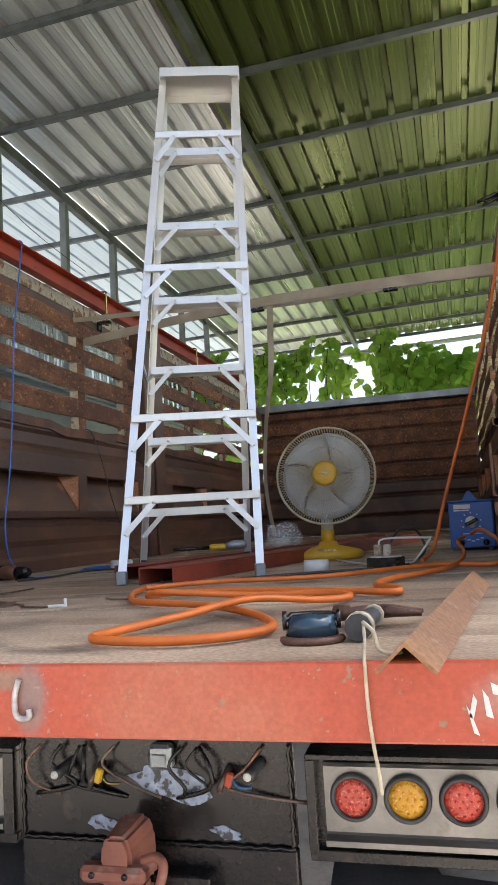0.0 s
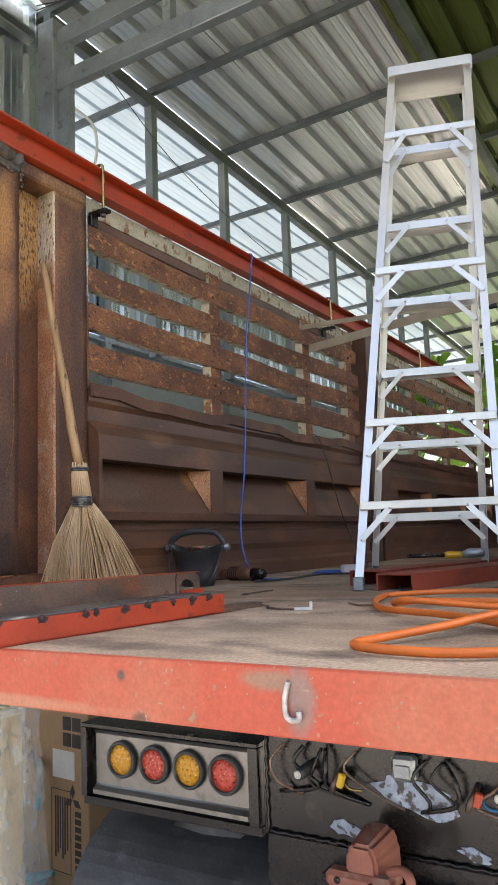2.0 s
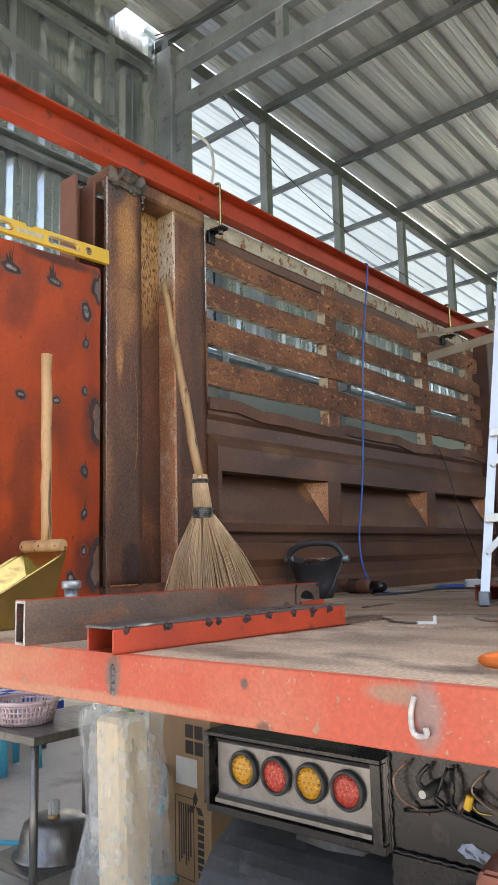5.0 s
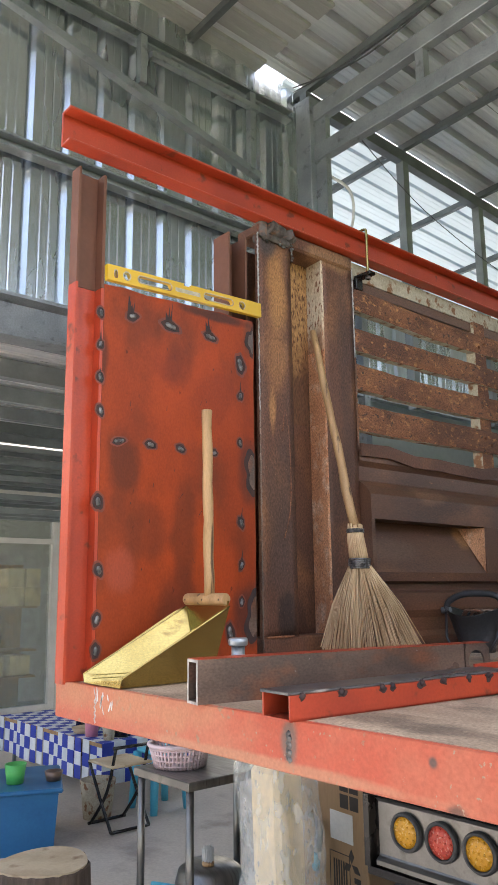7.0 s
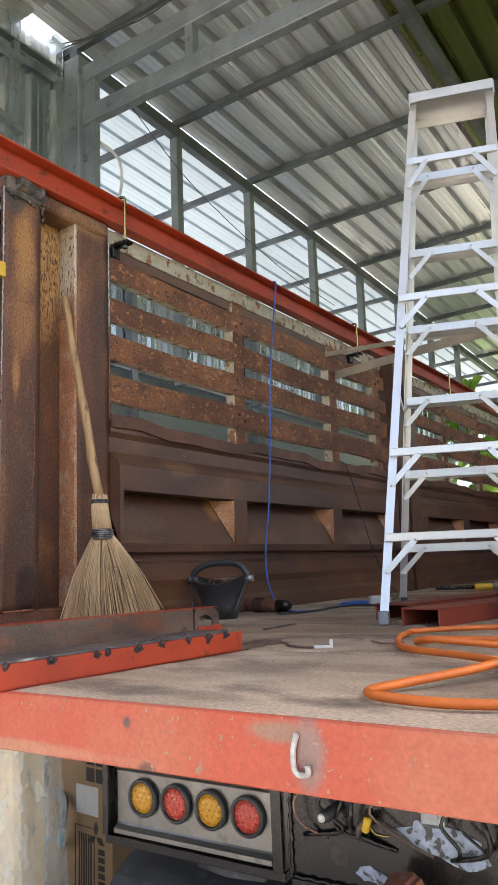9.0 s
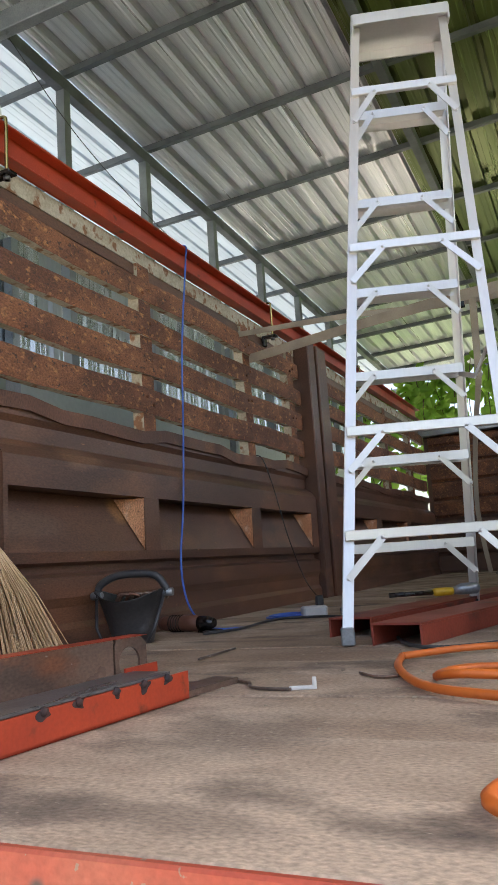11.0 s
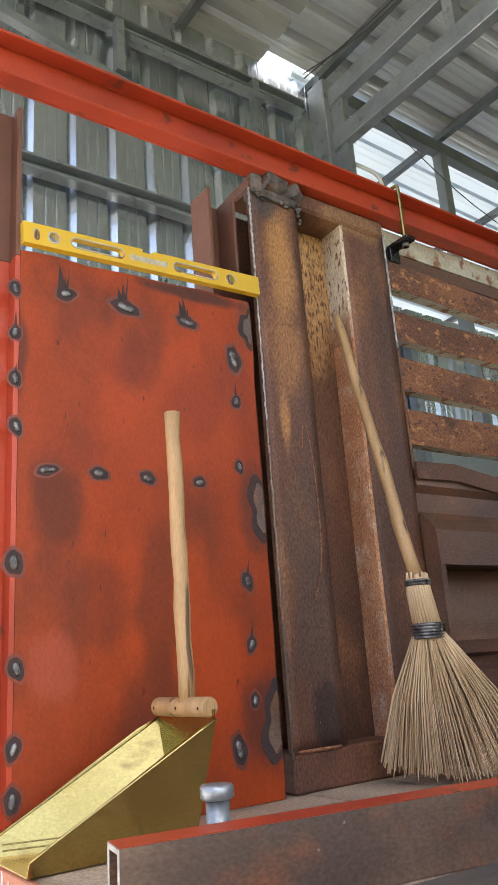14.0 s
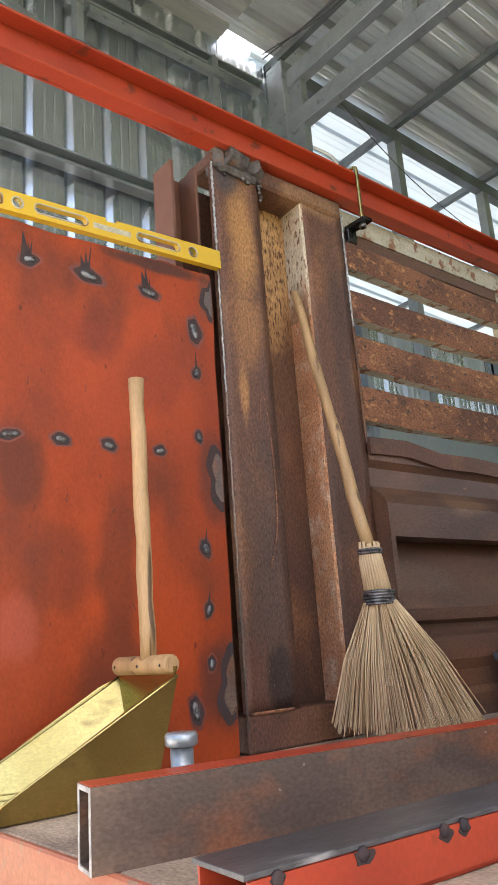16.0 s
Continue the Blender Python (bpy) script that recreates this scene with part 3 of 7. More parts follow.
# bracing on the wall
for a, b, w in (((-1.06, -1.2, 3.2), (-1.06, 1.62, 2.58), 0.03), ((-1.03, 0.86, 2.98), (-1.03, 1.6, 2.98), 0.025), ((-1.05, 1.56, 2.6), (-1.05, 1.56, 3.08), 0.028), ((-1.05, 0.82, 2.8), (-1.05, 0.82, 3.08), 0.028)):
    bm = B()
    tube(bm, [a, b], w, 4)
    for f in bm.faces:
        f.smooth = False
    solid("wall_brace", bm, M_STEEL, "galvanised steel brace on the wall", "brace", "structure", group="wall braces")
bm = B()
box(bm, -1.0, -0.88, 1.87, 1.99, GROUND, 3.12, 0.004)
box(bm, -0.88, -0.8, 1.915, 1.955, 2.2, 3.0)
solid("shed_post", bm, M_STEEL, "galvanised square steel shed post", "post", "structure")
truss = thing("roof_truss", (-0.9, 1.93, 2.75), "galvanised steel truss across the shed", "truss", kind="structure")
for name, a, b in (("top_chord", (0, 0, 0.26), (5.5, 0, 0.4)), ("bottom_chord", (0, 0, 0.0), (5.5, 0, 0.02))):
    bm = B()
    box(bm, 0, 5.5, -0.03, 0.03, -0.05, 0.05, 0.004, pose(0, 0, a[2], 0, -math.degrees(math.atan2(b[2] - a[2], 5.5)), 0))
    part(name, bm, M_STEEL, truss)
for x in (0.78, 1.9, 3.0, 4.1):
    bm = B()
    box(bm, x - 0.025, x + 0.025, -0.025, 0.025, 0.04, 0.26 + x * 0.025)
    part("web_strut", bm, M_STEEL, truss)
for dz in (0.0, 0.03):
    bm = B()
    tube(bm, smooth_path([(-1.0, 1.86, 3.2 + dz), (-0.4, 1.84, 3.12 - dz), (0.4, 1.85, 3.16 + dz), (1.6, 1.84, 3.2)]), 0.004, 5)
    solid("power_cable", bm, M_RUBBER, "thin black cable strung along the truss", "cable")
bm = B()
tube(bm, smooth_path([(-0.84, 1.955, 2.62), (-0.74, 2.04, 2.5), (-0.75, 2.06, 2.3), (-0.82, 1.99, 2.1), (-0.87, 1.97, 1.9)]), 0.009, 6)
solid("conduit", bm, M_WHITE, "bent white plastic conduit by the post", "conduit")
bm = B()
tube(bm, smooth_path([(-0.8, 2.2, 2.95), (-0.9, 3.0, 2.75), (-0.98, 4.2, 2.6), (-1.0, 5.2, 2.55)]), 0.003, 5)
solid("slack_wire", bm, M_RUBBER, "thin slack wire along the wall posts", "wire")

# ---- the truck ----
truck = thing("flatbed_truck", (0, 0, 0), "rusty flatbed truck body with slatted side walls", "truck")
deck = part("deck", (lambda b: (box(b, -0.08, 2.43, 0.012, 7.5, -0.09, -0.026), b)[1])(B()), M_BLACK, truck, "worn plank deck on dark framing")
ys = [0.013, 0.2, 0.43, 0.71, 0.94, 1.15, 1.41, 1.66, 1.93, 2.2, 2.5, 2.83, 3.15, 3.6, 4.0, 4.37, 4.8, 5.2, 5.59, 6.1, 6.6, 7.0, 7.48]
for i, (a, b) in enumerate(zip(ys, ys[1:])):
    for x0, x1 in ((-0.075, 2.425),):
        bm = B()
        box(bm, x0, x1, a, b - 0.0025, -0.026, -0.0012 * (i % 3), 0.002)
        part("board", bm, M_DECK, deck)
rear = B()
box(rear, -0.138, 2.47, 0.0, 0.012, -0.1, 0.0, 0.003)
box(rear, -0.138, 2.47, 0.012, 0.06, -0.1, -0.094)
rear = part("rear_beam", rear, M_SALMON, truck, "faded red rear beam with weld marks")
for x, z0, z1, w in ((0.828, -0.08, -0.022, 0.0075), (0.088, -0.095, -0.03, 0.004)):
    bm = B()
    tube(bm, [(x + 0.003 * math.sin(k * 1.7), 0.001, z0 + (z1 - z0) * k / 16) for k in range(17)], w, 8, True, [w * (0.75 + 0.3 * math.sin(k * 2.3) ** 2) * (0.5 if k in (0, 16) else 1) for k in range(17)])
    for v in bm.verts:
        v.co.y *= 0.35
    part("weld", bm, M_WELD if x > 0.5 else M_WELDPALE, rear, "weld bead" if x > 0.5 else "pale weld bead")
bm = B()
tube(bm, smooth_path([(1.474, -0.003, -0.02), (1.468, -0.005, -0.045), (1.472, -0.006, -0.07), (1.49, -0.006, -0.071), (1.49, -0.005, -0.06)]), 0.0042, 7)
part("hook", bm, M_WELDPALE, rear, "grey welded hook stub")
random.seed(5)
for x0, x1, count in ((2.08, 2.16, 14), (0.085, 0.175, 8)):
    bm = B()
    for k in range(count):
        x, z = random.uniform(x0, x1), random.uniform(-0.085, -0.02)
        ln, w, lean = random.uniform(0.012, 0.035), random.uniform(0.003, 0.007) * (1 if x0 > 1 else 0.5), random.uniform(-0.5, 0.5)
        prism(bm, [(x - w, z), (x + w * 0.7, z - 0.003), (x + w + lean * ln, z + ln * 0.7), (x + lean * ln - w * 0.3, z + ln)], "y", -0.0014, 0.0)
    tagged(part("paint_smear", bm, M_WHITE, rear, "smeared white paint strokes"), kind="stuff")

# corner channel, plate and posts
bm = B()
prism(bm, [(-0.046, -0.05), (0.0, -0.05), (0.0, -0.042), (-0.039, -0.042), (-0.039, 0.035), (0.0, 0.035), (0.0, 0.045), (-0.046, 0.045)], "z", 0.0, 1.15)
part("corner_channel", bm, M_RED, truck, "red painted upright steel channel")
bm = B()
prism(bm, [(-0.046, -0.05), (0.0, -0.05), (0.0, -0.042), (-0.039, -0.042), (-0.039, 0.035), (0.0, 0.035), (0.0, 0.045), (-0.046, 0.045)], "z", 1.152, 1.525)
part("corner_channel", bm, M_PRIMER2, truck, "unpainted brown top of the channel")
bm = B()
prism(bm, [(-0.1, 0.545), (-0.015, 0.545), (-0.015, 0.553), (-0.09, 0.553), (-0.09, 0.622), (-0.015, 0.622), (-0.015, 0.63), (-0.1, 0.63)], "z", 0.0, 1.5)
part("rear_channel", bm, M_PRIMER2, truck, "brown primed steel channel behind the plate")
bm = B()
random.seed(11)
edge = [(0.046, 0.0), (0.64, 0.0)]
for k in range(12):
    edge.append((0.645 - 0.006 * random.random(), 0.05 + k * 0.1))
edge += [(0.64, 1.178), (0.56, 1.176), (0.5, 1.18), (0.43, 1.174), (0.3, 1.172), (0.2, 1.166), (0.12, 1.17), (0.046, 1.165)]
prism(bm, edge, "x", -0.005, 0.0)
plate = part("side_plate", bm, M_PRIMER, truck, "red oxide steel plate tacked with welds")
SPOTS = [(0.036, 1.071), (0.148, 1.084), (0.29, 1.084), (0.452, 1.082), (0.582, 1.009), (0.581, 0.897), (0.577, 0.733), (0.579, 0.463), (0.578, 0.325), (0.578, 0.207), (0.53, 0.111), (0.038, 0.971), (0.039, 0.87), (0.042, 0.768), (0.108, 0.684), (0.219, 0.686), (0.332, 0.686), (0.464, 0.687), (0.043, 0.498), (0.05, 0.304), (0.047, 0.167), (0.046, 0.082)]
WIDE = (1, 2, 3, 14, 15, 16, 17)
for k, (y, z) in enumerate(SPOTS):
    s = 0.9 + 0.35 * random.random() + (0.25 if k in (2, 3, 4, 10, 18) else 0.0) - (0.25 if k in (5, 6, 17) else 0.0)
    long = 1.55 if k in (2, 3, 4, 14, 10) else 1.2
    spin = (90 + 14 * math.sin(k * 1.9)) if k in WIDE else 16 * math.sin(k * 2.1)
    turn = pose(0.0, y, z, 0, 90, 0) @ pose(0, 0, 0, 0, 0, spin)
    for nm, mt, rad, th in (("heat_mark", M_HALO, 0.0205, 0.0003), ("scorch", M_BURN, 0.0155, 0.0006)):
        bm = B()
        prism(bm, [(rad * long * s * (1 + 0.1 * math.sin(2 * a + k) + 0.07 * math.sin(5 * a + 2 * k)) * math.cos(a), rad * 0.85 * s * (1 + 0.1 * math.sin(3 * a + k)) * math.sin(a)) for a in [i * math.tau / 26 for i in range(26)]], "z", 0.0, th, turn)
        if nm == "scorch" and k in (1, 2, 3, 11, 12, 5, 7, 8):
            # soot licks above the weld
            for j in range(3 if k < 4 else 1):
                w, h = 0.004 + 0.002 * j, 0.034 + 0.012 * ((k + j * 2) % 3)
                prism(bm, [(-0.006, -w - 0.006 * j), (-h * s, 0.004 * math.sin(k + j) - 0.01 * j + 0.004), (-0.006, w - 0.003 * j)], "z", 0.0, 0.0005, pose(0.0, y, z, 0, 90, 0))
        part(nm, bm, mt, plate, "dark scorch mark")
    bm = B()
    for i, q in enumerate((-0.006, 0.0, 0.006) if long > 1.3 else (-0.002, 0.003)):
        lathe(bm, [(0.0085 * s, 0.0005), (0.0075 * s, 0.0026), (0.0045 * s, 0.0038), (0.0, 0.0042)], 12, turn @ pose(q * long, 0.0015 * math.sin(k + i), 0) @ Matrix.Diagonal((1.0, 0.72, 0.9 + 0.1 * i, 1)))
    part("weld_spot", bm, M_WELD, plate)
random.seed(19)
for k in range(16):
    y, z, h, lean = random.uniform(0.1, 0.56), random.uniform(0.25, 1.0), random.uniform(0.006, 0.02), random.uniform(-0.6, 0.9)
    bm = B()
    prism(bm, [(y, z), (y + h * lean + 0.0012, z + h), (y + h * lean - 0.0004, z + h), (y - 0.0012, z)], "x", 0.0, 0.0003)
    part("scratch", bm, M_BURN, plate)
for y, z, s in ((0.64, 0.64, 0.062), (0.64, 0.15, 0.068), (0.64, 1.1, 0.045)):
    bm = B()
    ring = []
    for k in range(30):
        a = math.pi * (0.5 + k / 29)
        rr = s * (1 + 0.16 * math.sin(3.3 * a + y * 40 + z * 9) + 0.07 * math.sin(7 * a + z * 20))
        ring.append((y + rr * 0.72 * math.cos(a), z + rr * 1.25 * math.sin(a)))
    prism(bm, ring, "x", 0.0, 0.0008)
    part("scorch", bm, M_BURN, plate)
    bm = B()
    prism(bm, [(y + (a - y) * 0.62, z + (b - z) * 0.72) for a, b in ring], "x", 0.0, 0.0016)
    part("cut_edge", bm, M_BARE, plate, "bare cut steel edge")

post = B()
box(post, -0.15, -0.1, 0.672, 1.178, 0.0, 1.5)
box(post, -0.1, -0.001, 0.672, 1.174, 0.0, 0.087, 0.006)
post = part("corner_post", post, M_RUST, truck, "deep rusty steel corner post")


def warped_face(y0, y1, z0, z1, dent, seed):
    """A long plate of the post, hammered and slightly buckled, 12 mm thick."""
    bm = B()
    ny, nz, grid = 6, 40, {}
    for i in range(ny + 1):
        for j in range(nz + 1):
            u, v = i / ny, j / nz
            y, z = y0 + (y1 - y0) * u, z0 + (z1 - z0) * v
            hollow = dent * math.sin(math.pi * u) * (0.5 + 0.5 * math.sin(v * 5.1 + seed))
            bump = 0.0025 * noise.noise(Vector((y * 22, z * 9, seed)))
            inside = 1.0 if 0 < i < ny else 0.0
            grid[i, j, 0] = bm.verts.new((0.001 - (hollow + bump) * inside, y, z))
            grid[i, j, 1] = bm.verts.new((-0.018, y, z))
    for i in range(ny):
        for j in range(nz):
            for k in (0, 1):
                bm.faces.new((grid[i, j, k], grid[i + 1, j, k], grid[i + 1, j + 1, k], grid[i, j + 1, k])).smooth = True
    for j in range(nz):
        for i in (0, ny):
            bm.faces.new((grid[i, j, 0], grid[i, j + 1, 0], grid[i, j + 1, 1], grid[i, j, 1]))
    for i in range(ny):
        for j in (0, nz):
            bm.faces.new((grid[i, j, 0], grid[i + 1, j, 0], grid[i + 1, j, 1], grid[i, j, 1]))
    return bm


part("post_face", warped_face(0.672, 0.832, 0.087, 1.53, 0.009, 1.0), M_RUST, post)
part("post_face", warped_face(1.006, 1.174, 0.087, 1.53, 0.003, 2.2), M_RUST, post)
bm = B()
prism(bm, [(0.0, 0.832), (-0.03, 0.85), (-0.092, 0.868), (-0.1, 0.862), (-0.035, 0.84), (-0.018, 0.832)], "z", 0.087, 1.53)
part("post_reveal", bm, M_RUST, post)
# recess back and jamb, with old pale paint left on the upper part
for z0, z1, back, jamb in ((0.087, 0.86, M_RUST, M_ORANGE_RUST), (0.86, 1.53, M_PALE_RUST, None)):
    bm = B()
    prism(bm, [(-0.092, 0.866), (-0.092, 1.008), (-0.1, 1.008), (-0.1, 0.862)], "z", z0, z1)
    part("post_recess", bm, back, post)
    for q0, q1, mt in ((z0, z1, jamb),) if jamb else ((z0, 1.15, M_ORANGE_RUST), (1.15, z1, M_WHITE_RUST)):
        bm = B()
        prism(bm, [(-0.092, 1.008), (-0.004, 1.0), (0.0015, 1.004), (0.0, 1.012), (-0.092, 1.018)], "z", q0, q1)
        part("post_jamb", bm, mt, post, "bright rusty jamb" if mt is M_ORANGE_RUST else "jamb with chalky old paint")
bm = B()
box(bm, -0.1, 0.008, 0.832, 1.176, 1.515, 1.572, 0.008)
box(bm, -0.12, 0.003, 0.672, 0.832, 1.53, 1.57, 0.006)
part("post_cap", bm, M_RUST, post)
# burnt remains of a hinge on top
bm = B()
lathe(bm, [(0.012, -0.035), (0.03, -0.035), (0.032, 0.035), (0.012, 0.035)], 16, pose(0.004, 0.745, 1.562, 90, 0, 8))
lathe(bm, [(0.01, -0.018), (0.026, -0.02), (0.025, 0.02), (0.01, 0.018)], 14, pose(0.006, 0.822, 1.556, 90, 0, 35))
box(bm, -0.04, 0.014, 0.676, 0.71, 1.51, 1.6, 0.008)
box(bm, -0.04, 0.012, 0.7, 0.83, 1.515, 1.545, 0.006)
for v in bm.verts:
    v.co += Vector((0.006, 0.008, 0.01)) * noise.noise(v.co * 70)
for f in bm.faces:
    f.smooth = False
part("hinge_knuckle", bm, M_CHAR, post, "burnt grey hinge knuckle")
bm = B()
random.seed(12)
for k in range(26):
    y, z, r = 0.69 + 0.16 * random.random(), 1.505 + 0.045 * random.random(), random.uniform(0.004, 0.009)
    lathe(bm, [(r, 0.0), (r * 0.8, r * 0.5), (0.0, r * 0.8)], 8, pose(0.004, y, z, 0, 90, 0))
for k in range(9):
    lathe(bm, [(0.006, 0.0), (0.005, 0.004), (0.0, 0.006)], 8, pose(0.004, 0.838 + 0.004 * math.sin(k * 2), 1.56 - 0.012 * k, 0, 90, 0))
part("weld_spatter", bm, M_WELD, post, "silver weld spatter")
for y, z0, z1, mt, r in ((0.6685, 1.28, 1.53, M_WELDPALE, 0.0032), (0.6685, 0.86, 1.28, M_WELDPALE, 0.0022), (0.6685, 0.05, 0.86, M_BARE, 0.0026), (1.178, 1.15, 1.53, M_WELDPALE, 0.003), (1.178, 0.78, 1.15, M_RUST, 0.004)):
    bm = B()
    n = 40
    tube(bm, [(0.002 + 0.001 * math.sin(k * 2.7), y + 0.0009 * math.sin(k * 1.3), z0 + (z1 - z0) * k / n) for k in range(n + 1)], r, 6, radii=[r * (0.8 + 0.4 * math.sin(k * 1.9) ** 2) for k in range(n + 1)])
    part("weld_seam", bm, mt, post)
# scraped curve low on the face
bm = B()
tube(bm, smooth_path([(0.0, 0.775, 0.42), (0.0005, 0.805, 0.52), (0.0, 0.812, 0.66), (-0.001, 0.806, 0.8), (-0.001, 0.79, 0.88), (-0.001, 0.778, 0.8)], 8), 0.0022, 5)
part("scrape", bm, M_RUSTSLAT, post)
bm = B()
box(bm, -0.004, 0.004, 0.685, 0.815, 0.083, 0.091, 0.003)
part("weld_seam", bm, M_RUSTSLAT, post)

PANEL = [(0.0, 0.775), (0.004, 0.735), (-0.012, 0.715), (-0.012, 0.66), (0.03, 0.63), (0.05, 0.6), (0.052, 0.505)]
LOWER = [(0.052, 0.305), (0.05, 0.272), (0.012, 0.262), (0.012, 0.238), (0.045, 0.225), (0.045, 0.16), (0.03, 0.13), (0.03, 0.08), (0.045, 0.06), (0.045, 0.0)]
SLATS = [(1.346, 1.439), (1.183, 1.276), (1.022, 1.125), (0.857, 0.963)]


def side_panel(y0, y1, pockets, spacers, x, s):
    """One slatted wall panel: s is 1 on the one side, -1 mirrored."""
    def fx(pr):
        return [(x + s * u, v) for u, v in pr]
    bm = B()
    prism(bm, fx(PANEL + [(-0.07, 0.505), (-0.07, 0.775)]), "y", y0, y1)
    panel = part("lower_panel", bm, M_BROWN, truck, "dark folded steel lower panel with pockets")
    bm = B()
    prism(bm, fx(LOWER + [(-0.07, 0.0), (-0.07, 0.305)]), "y", y0, y1)
    part("kick_band", bm, M_BROWN, panel)
    bm = B()
    prism(bm, fx([(0.045, 0.305), (-0.038, 0.505), (-0.07, 0.505), (-0.07, 0.305)]), "y", y0, y1)
    part("pocket_back", bm, M_BROWN, panel)
    last = y0
    for a, b in pockets + [(y1, y1)]:
        if a - last > 0.01:
            bm = B()
            prism(bm, fx([(0.05, 0.305), (0.05, 0.505), (-0.03, 0.505), (-0.03, 0.305)]), "y", last, a)
            part("pillar", bm, M_BROWN, panel)
        if b > a:
            bm = B()
            lo = [bm.verts.new((x + s * u, b - dy, v)) for u, v, dy in ((0.05, 0.5, 0.004), (-0.032, 0.5, 0.085), (0.046, 0.315, 0.01))]
            hi = [bm.verts.new((x + s * u, b + 0.002, v)) for u, v in ((0.049, 0.505), (-0.038, 0.505), (0.044, 0.307))]
            bm.faces.new(lo), bm.faces.new(hi)
            for k in range(3):
                bm.faces.new((lo[k], lo[(k + 1) % 3], hi[(k + 1) % 3], hi[k]))
            part("gusset", bm, M_ORANGE_RUST, panel, "bright rusty gusset")
        last = b
    # buckled top lip
    bm = B()
    n = 16
    rows = []
    for k in range(n + 1):
        y = y0 + (y1 - y0) * k / n
        w = 0.012 * math.sin(k * 0.9 + y0) + 0.008 * math.sin(k * 2.3)
        rows.append([bm.verts.new((x + s * u, y, v + w)) for u, v in ((0.014, 0.74), (0.014, 0.79), (-0.05, 0.795), (-0.05, 0.74))])
    for a, b in zip(rows, rows[1:]):
        for k in range(4):
            bm.faces.new((a[k], a[(k + 1) % 4], b[(k + 1) % 4], b[k]))
    bm.faces.new(rows[0]), bm.faces.new(rows[-1])
    part("top_lip", bm, M_RUST, panel)
    for z0, z1 in SLATS:
        bm = B()
        rows, ph = [], random.random() * 6
        for k in range(61):
            y = y0 + (y1 - y0) * k / 60
            w, d = 0.005 * math.sin(k * 0.22 + ph) + 0.003 * noise.noise(Vector((k * 0.9, ph, z0))), 0.005 * math.sin(k * 0.14 + ph * 2) + 0.002 * noise.noise(Vector((k * 0.6, z0, ph)))
            rows.append([bm.verts.new((x + s * (u + d), y, v + w)) for u, v in ((0.0, z0), (0.004, z0 + 0.02), (0.004, z1 - 0.015), (0.0, z1), (-0.035, z1), (-0.035, z0))])
        for a, b in zip(rows, rows[1:]):
            for k in range(6):
                f = bm.faces.new((a[k], a[(k + 1) % 6], b[(k + 1) % 6], b[k]))
                f.material_index = 1 if k == 5 else 0
        bm.faces.new(rows[0]), bm.faces.new(rows[-1])
        part("slat", bm, [M_RUSTSLAT, M_CREAM], panel)
    for y in spacers:
        # upright between the slats: rusty face, cream side
        bm = B()
        prism(bm, fx([(-0.056, 0.775), (-0.006, 0.775), (-0.006, 1.5), (-0.056, 1.5)]), "y", y, y + 0.09)
        bm.normal_update()
        for f in bm.faces:
            f.material_index = 1 if abs(f.normal.y) > 0.5 else 0
        part("upright", bm, [M_RUSTSLAT, M_CREAM], panel)
        for z0, z1 in SLATS:
            for dy in (0.02, 0.068):
                bm = B()
                lathe(bm, [(0.008, -0.004), (0.007, 0.004), (0.0, 0.005)], 8, pose(x + s * 0.006, y + dy, (z0 + z1) / 2 + 0.02 * math.sin(dy * 90 + z0 * 7), 0, 90 * s, 0))
                part("rivet", bm, M_RUSTSLAT, panel)
    bm = B()
    prism(bm, fx([(-0.02, 1.5), (-0.02, 1.57), (-0.07, 1.57), (-0.07, 1.5)]), "y", y0, y1)
    part("top_rail", bm, M_CREAM, panel, "cream painted top rail")
    bm = B()
    prism(bm, fx([(-0.022, 1.455), (-0.022, 1.497), (-0.06, 1.497), (-0.06, 1.455)]), "y", y0, y1)
    part("under_rail", bm, M_BROWN, panel)
    return panel


def gate_posts(y, x, s):
    for a, w in ((y, 0.12), (y + 0.17, 0.17)):
        bm = B()
        x0, x1 = sorted((x - s * 0.08, x + s * 0.075))
        box(bm, x0, x1, a, a + w, 0.0, 1.6, 0.006)
        part("gate_post", bm, M_BROWN, truck, "dark rusty upright gate post")


random.seed(3)
side_panel(1.18, 3.86, [(1.2, 1.935), (2.04, 2.915), (3.02, 3.76)], [2.05, 3.05, 3.69], 0.0, 1)
gate_posts(3.87, 0.0, 1)
side_panel(4.22, 7.46, [(4.4, 5.2), (5.35, 6.2), (6.35, 7.2)], [5.0, 5.9, 6.8], 0.0, 1)
side_panel(4.22, 7.46, [(4.4, 5.2), (5.35, 6.2), (6.35, 7.2)], [5.0, 5.9, 6.8], 2.37, -1)
side_panel(1.18, 3.86, [(1.2, 1.935), (2.04, 2.915), (3.02, 3.76)], [2.05, 3.05, 3.69], 2.37, -1)
# front bulkhead of stacked horizontal planks of folded steel
bulk = part("bulkhead", (lambda b: (box(b, 0.0, 2.37, 7.49, 7.53, 0.0, 1.42), b)[1])(B()), M_BROWN, truck, "rusty front bulkhead of folded steel bands")
for k, (z0, z1) in enumerate(((0.0, 0.2), (0.2, 0.4), (0.41, 0.56), (0.57, 0.74), (0.75, 0.93), (0.94, 1.12), (1.13, 1.3), (1.31, 1.42))):
    bm = B()
    prism(bm, [(7.49, z0), (7.455, z0 + 0.025), (7.455, z1 - 0.025), (7.49, z1)], "x", 0.05, 2.34)
    part("band", bm, M_RUSTSLAT if 0.5 < z0 else M_BROWN, bulk)
bm = B()
box(bm, -0.05, 2.4, 7.4, 7.54, 1.42, 1.5, 0.006)
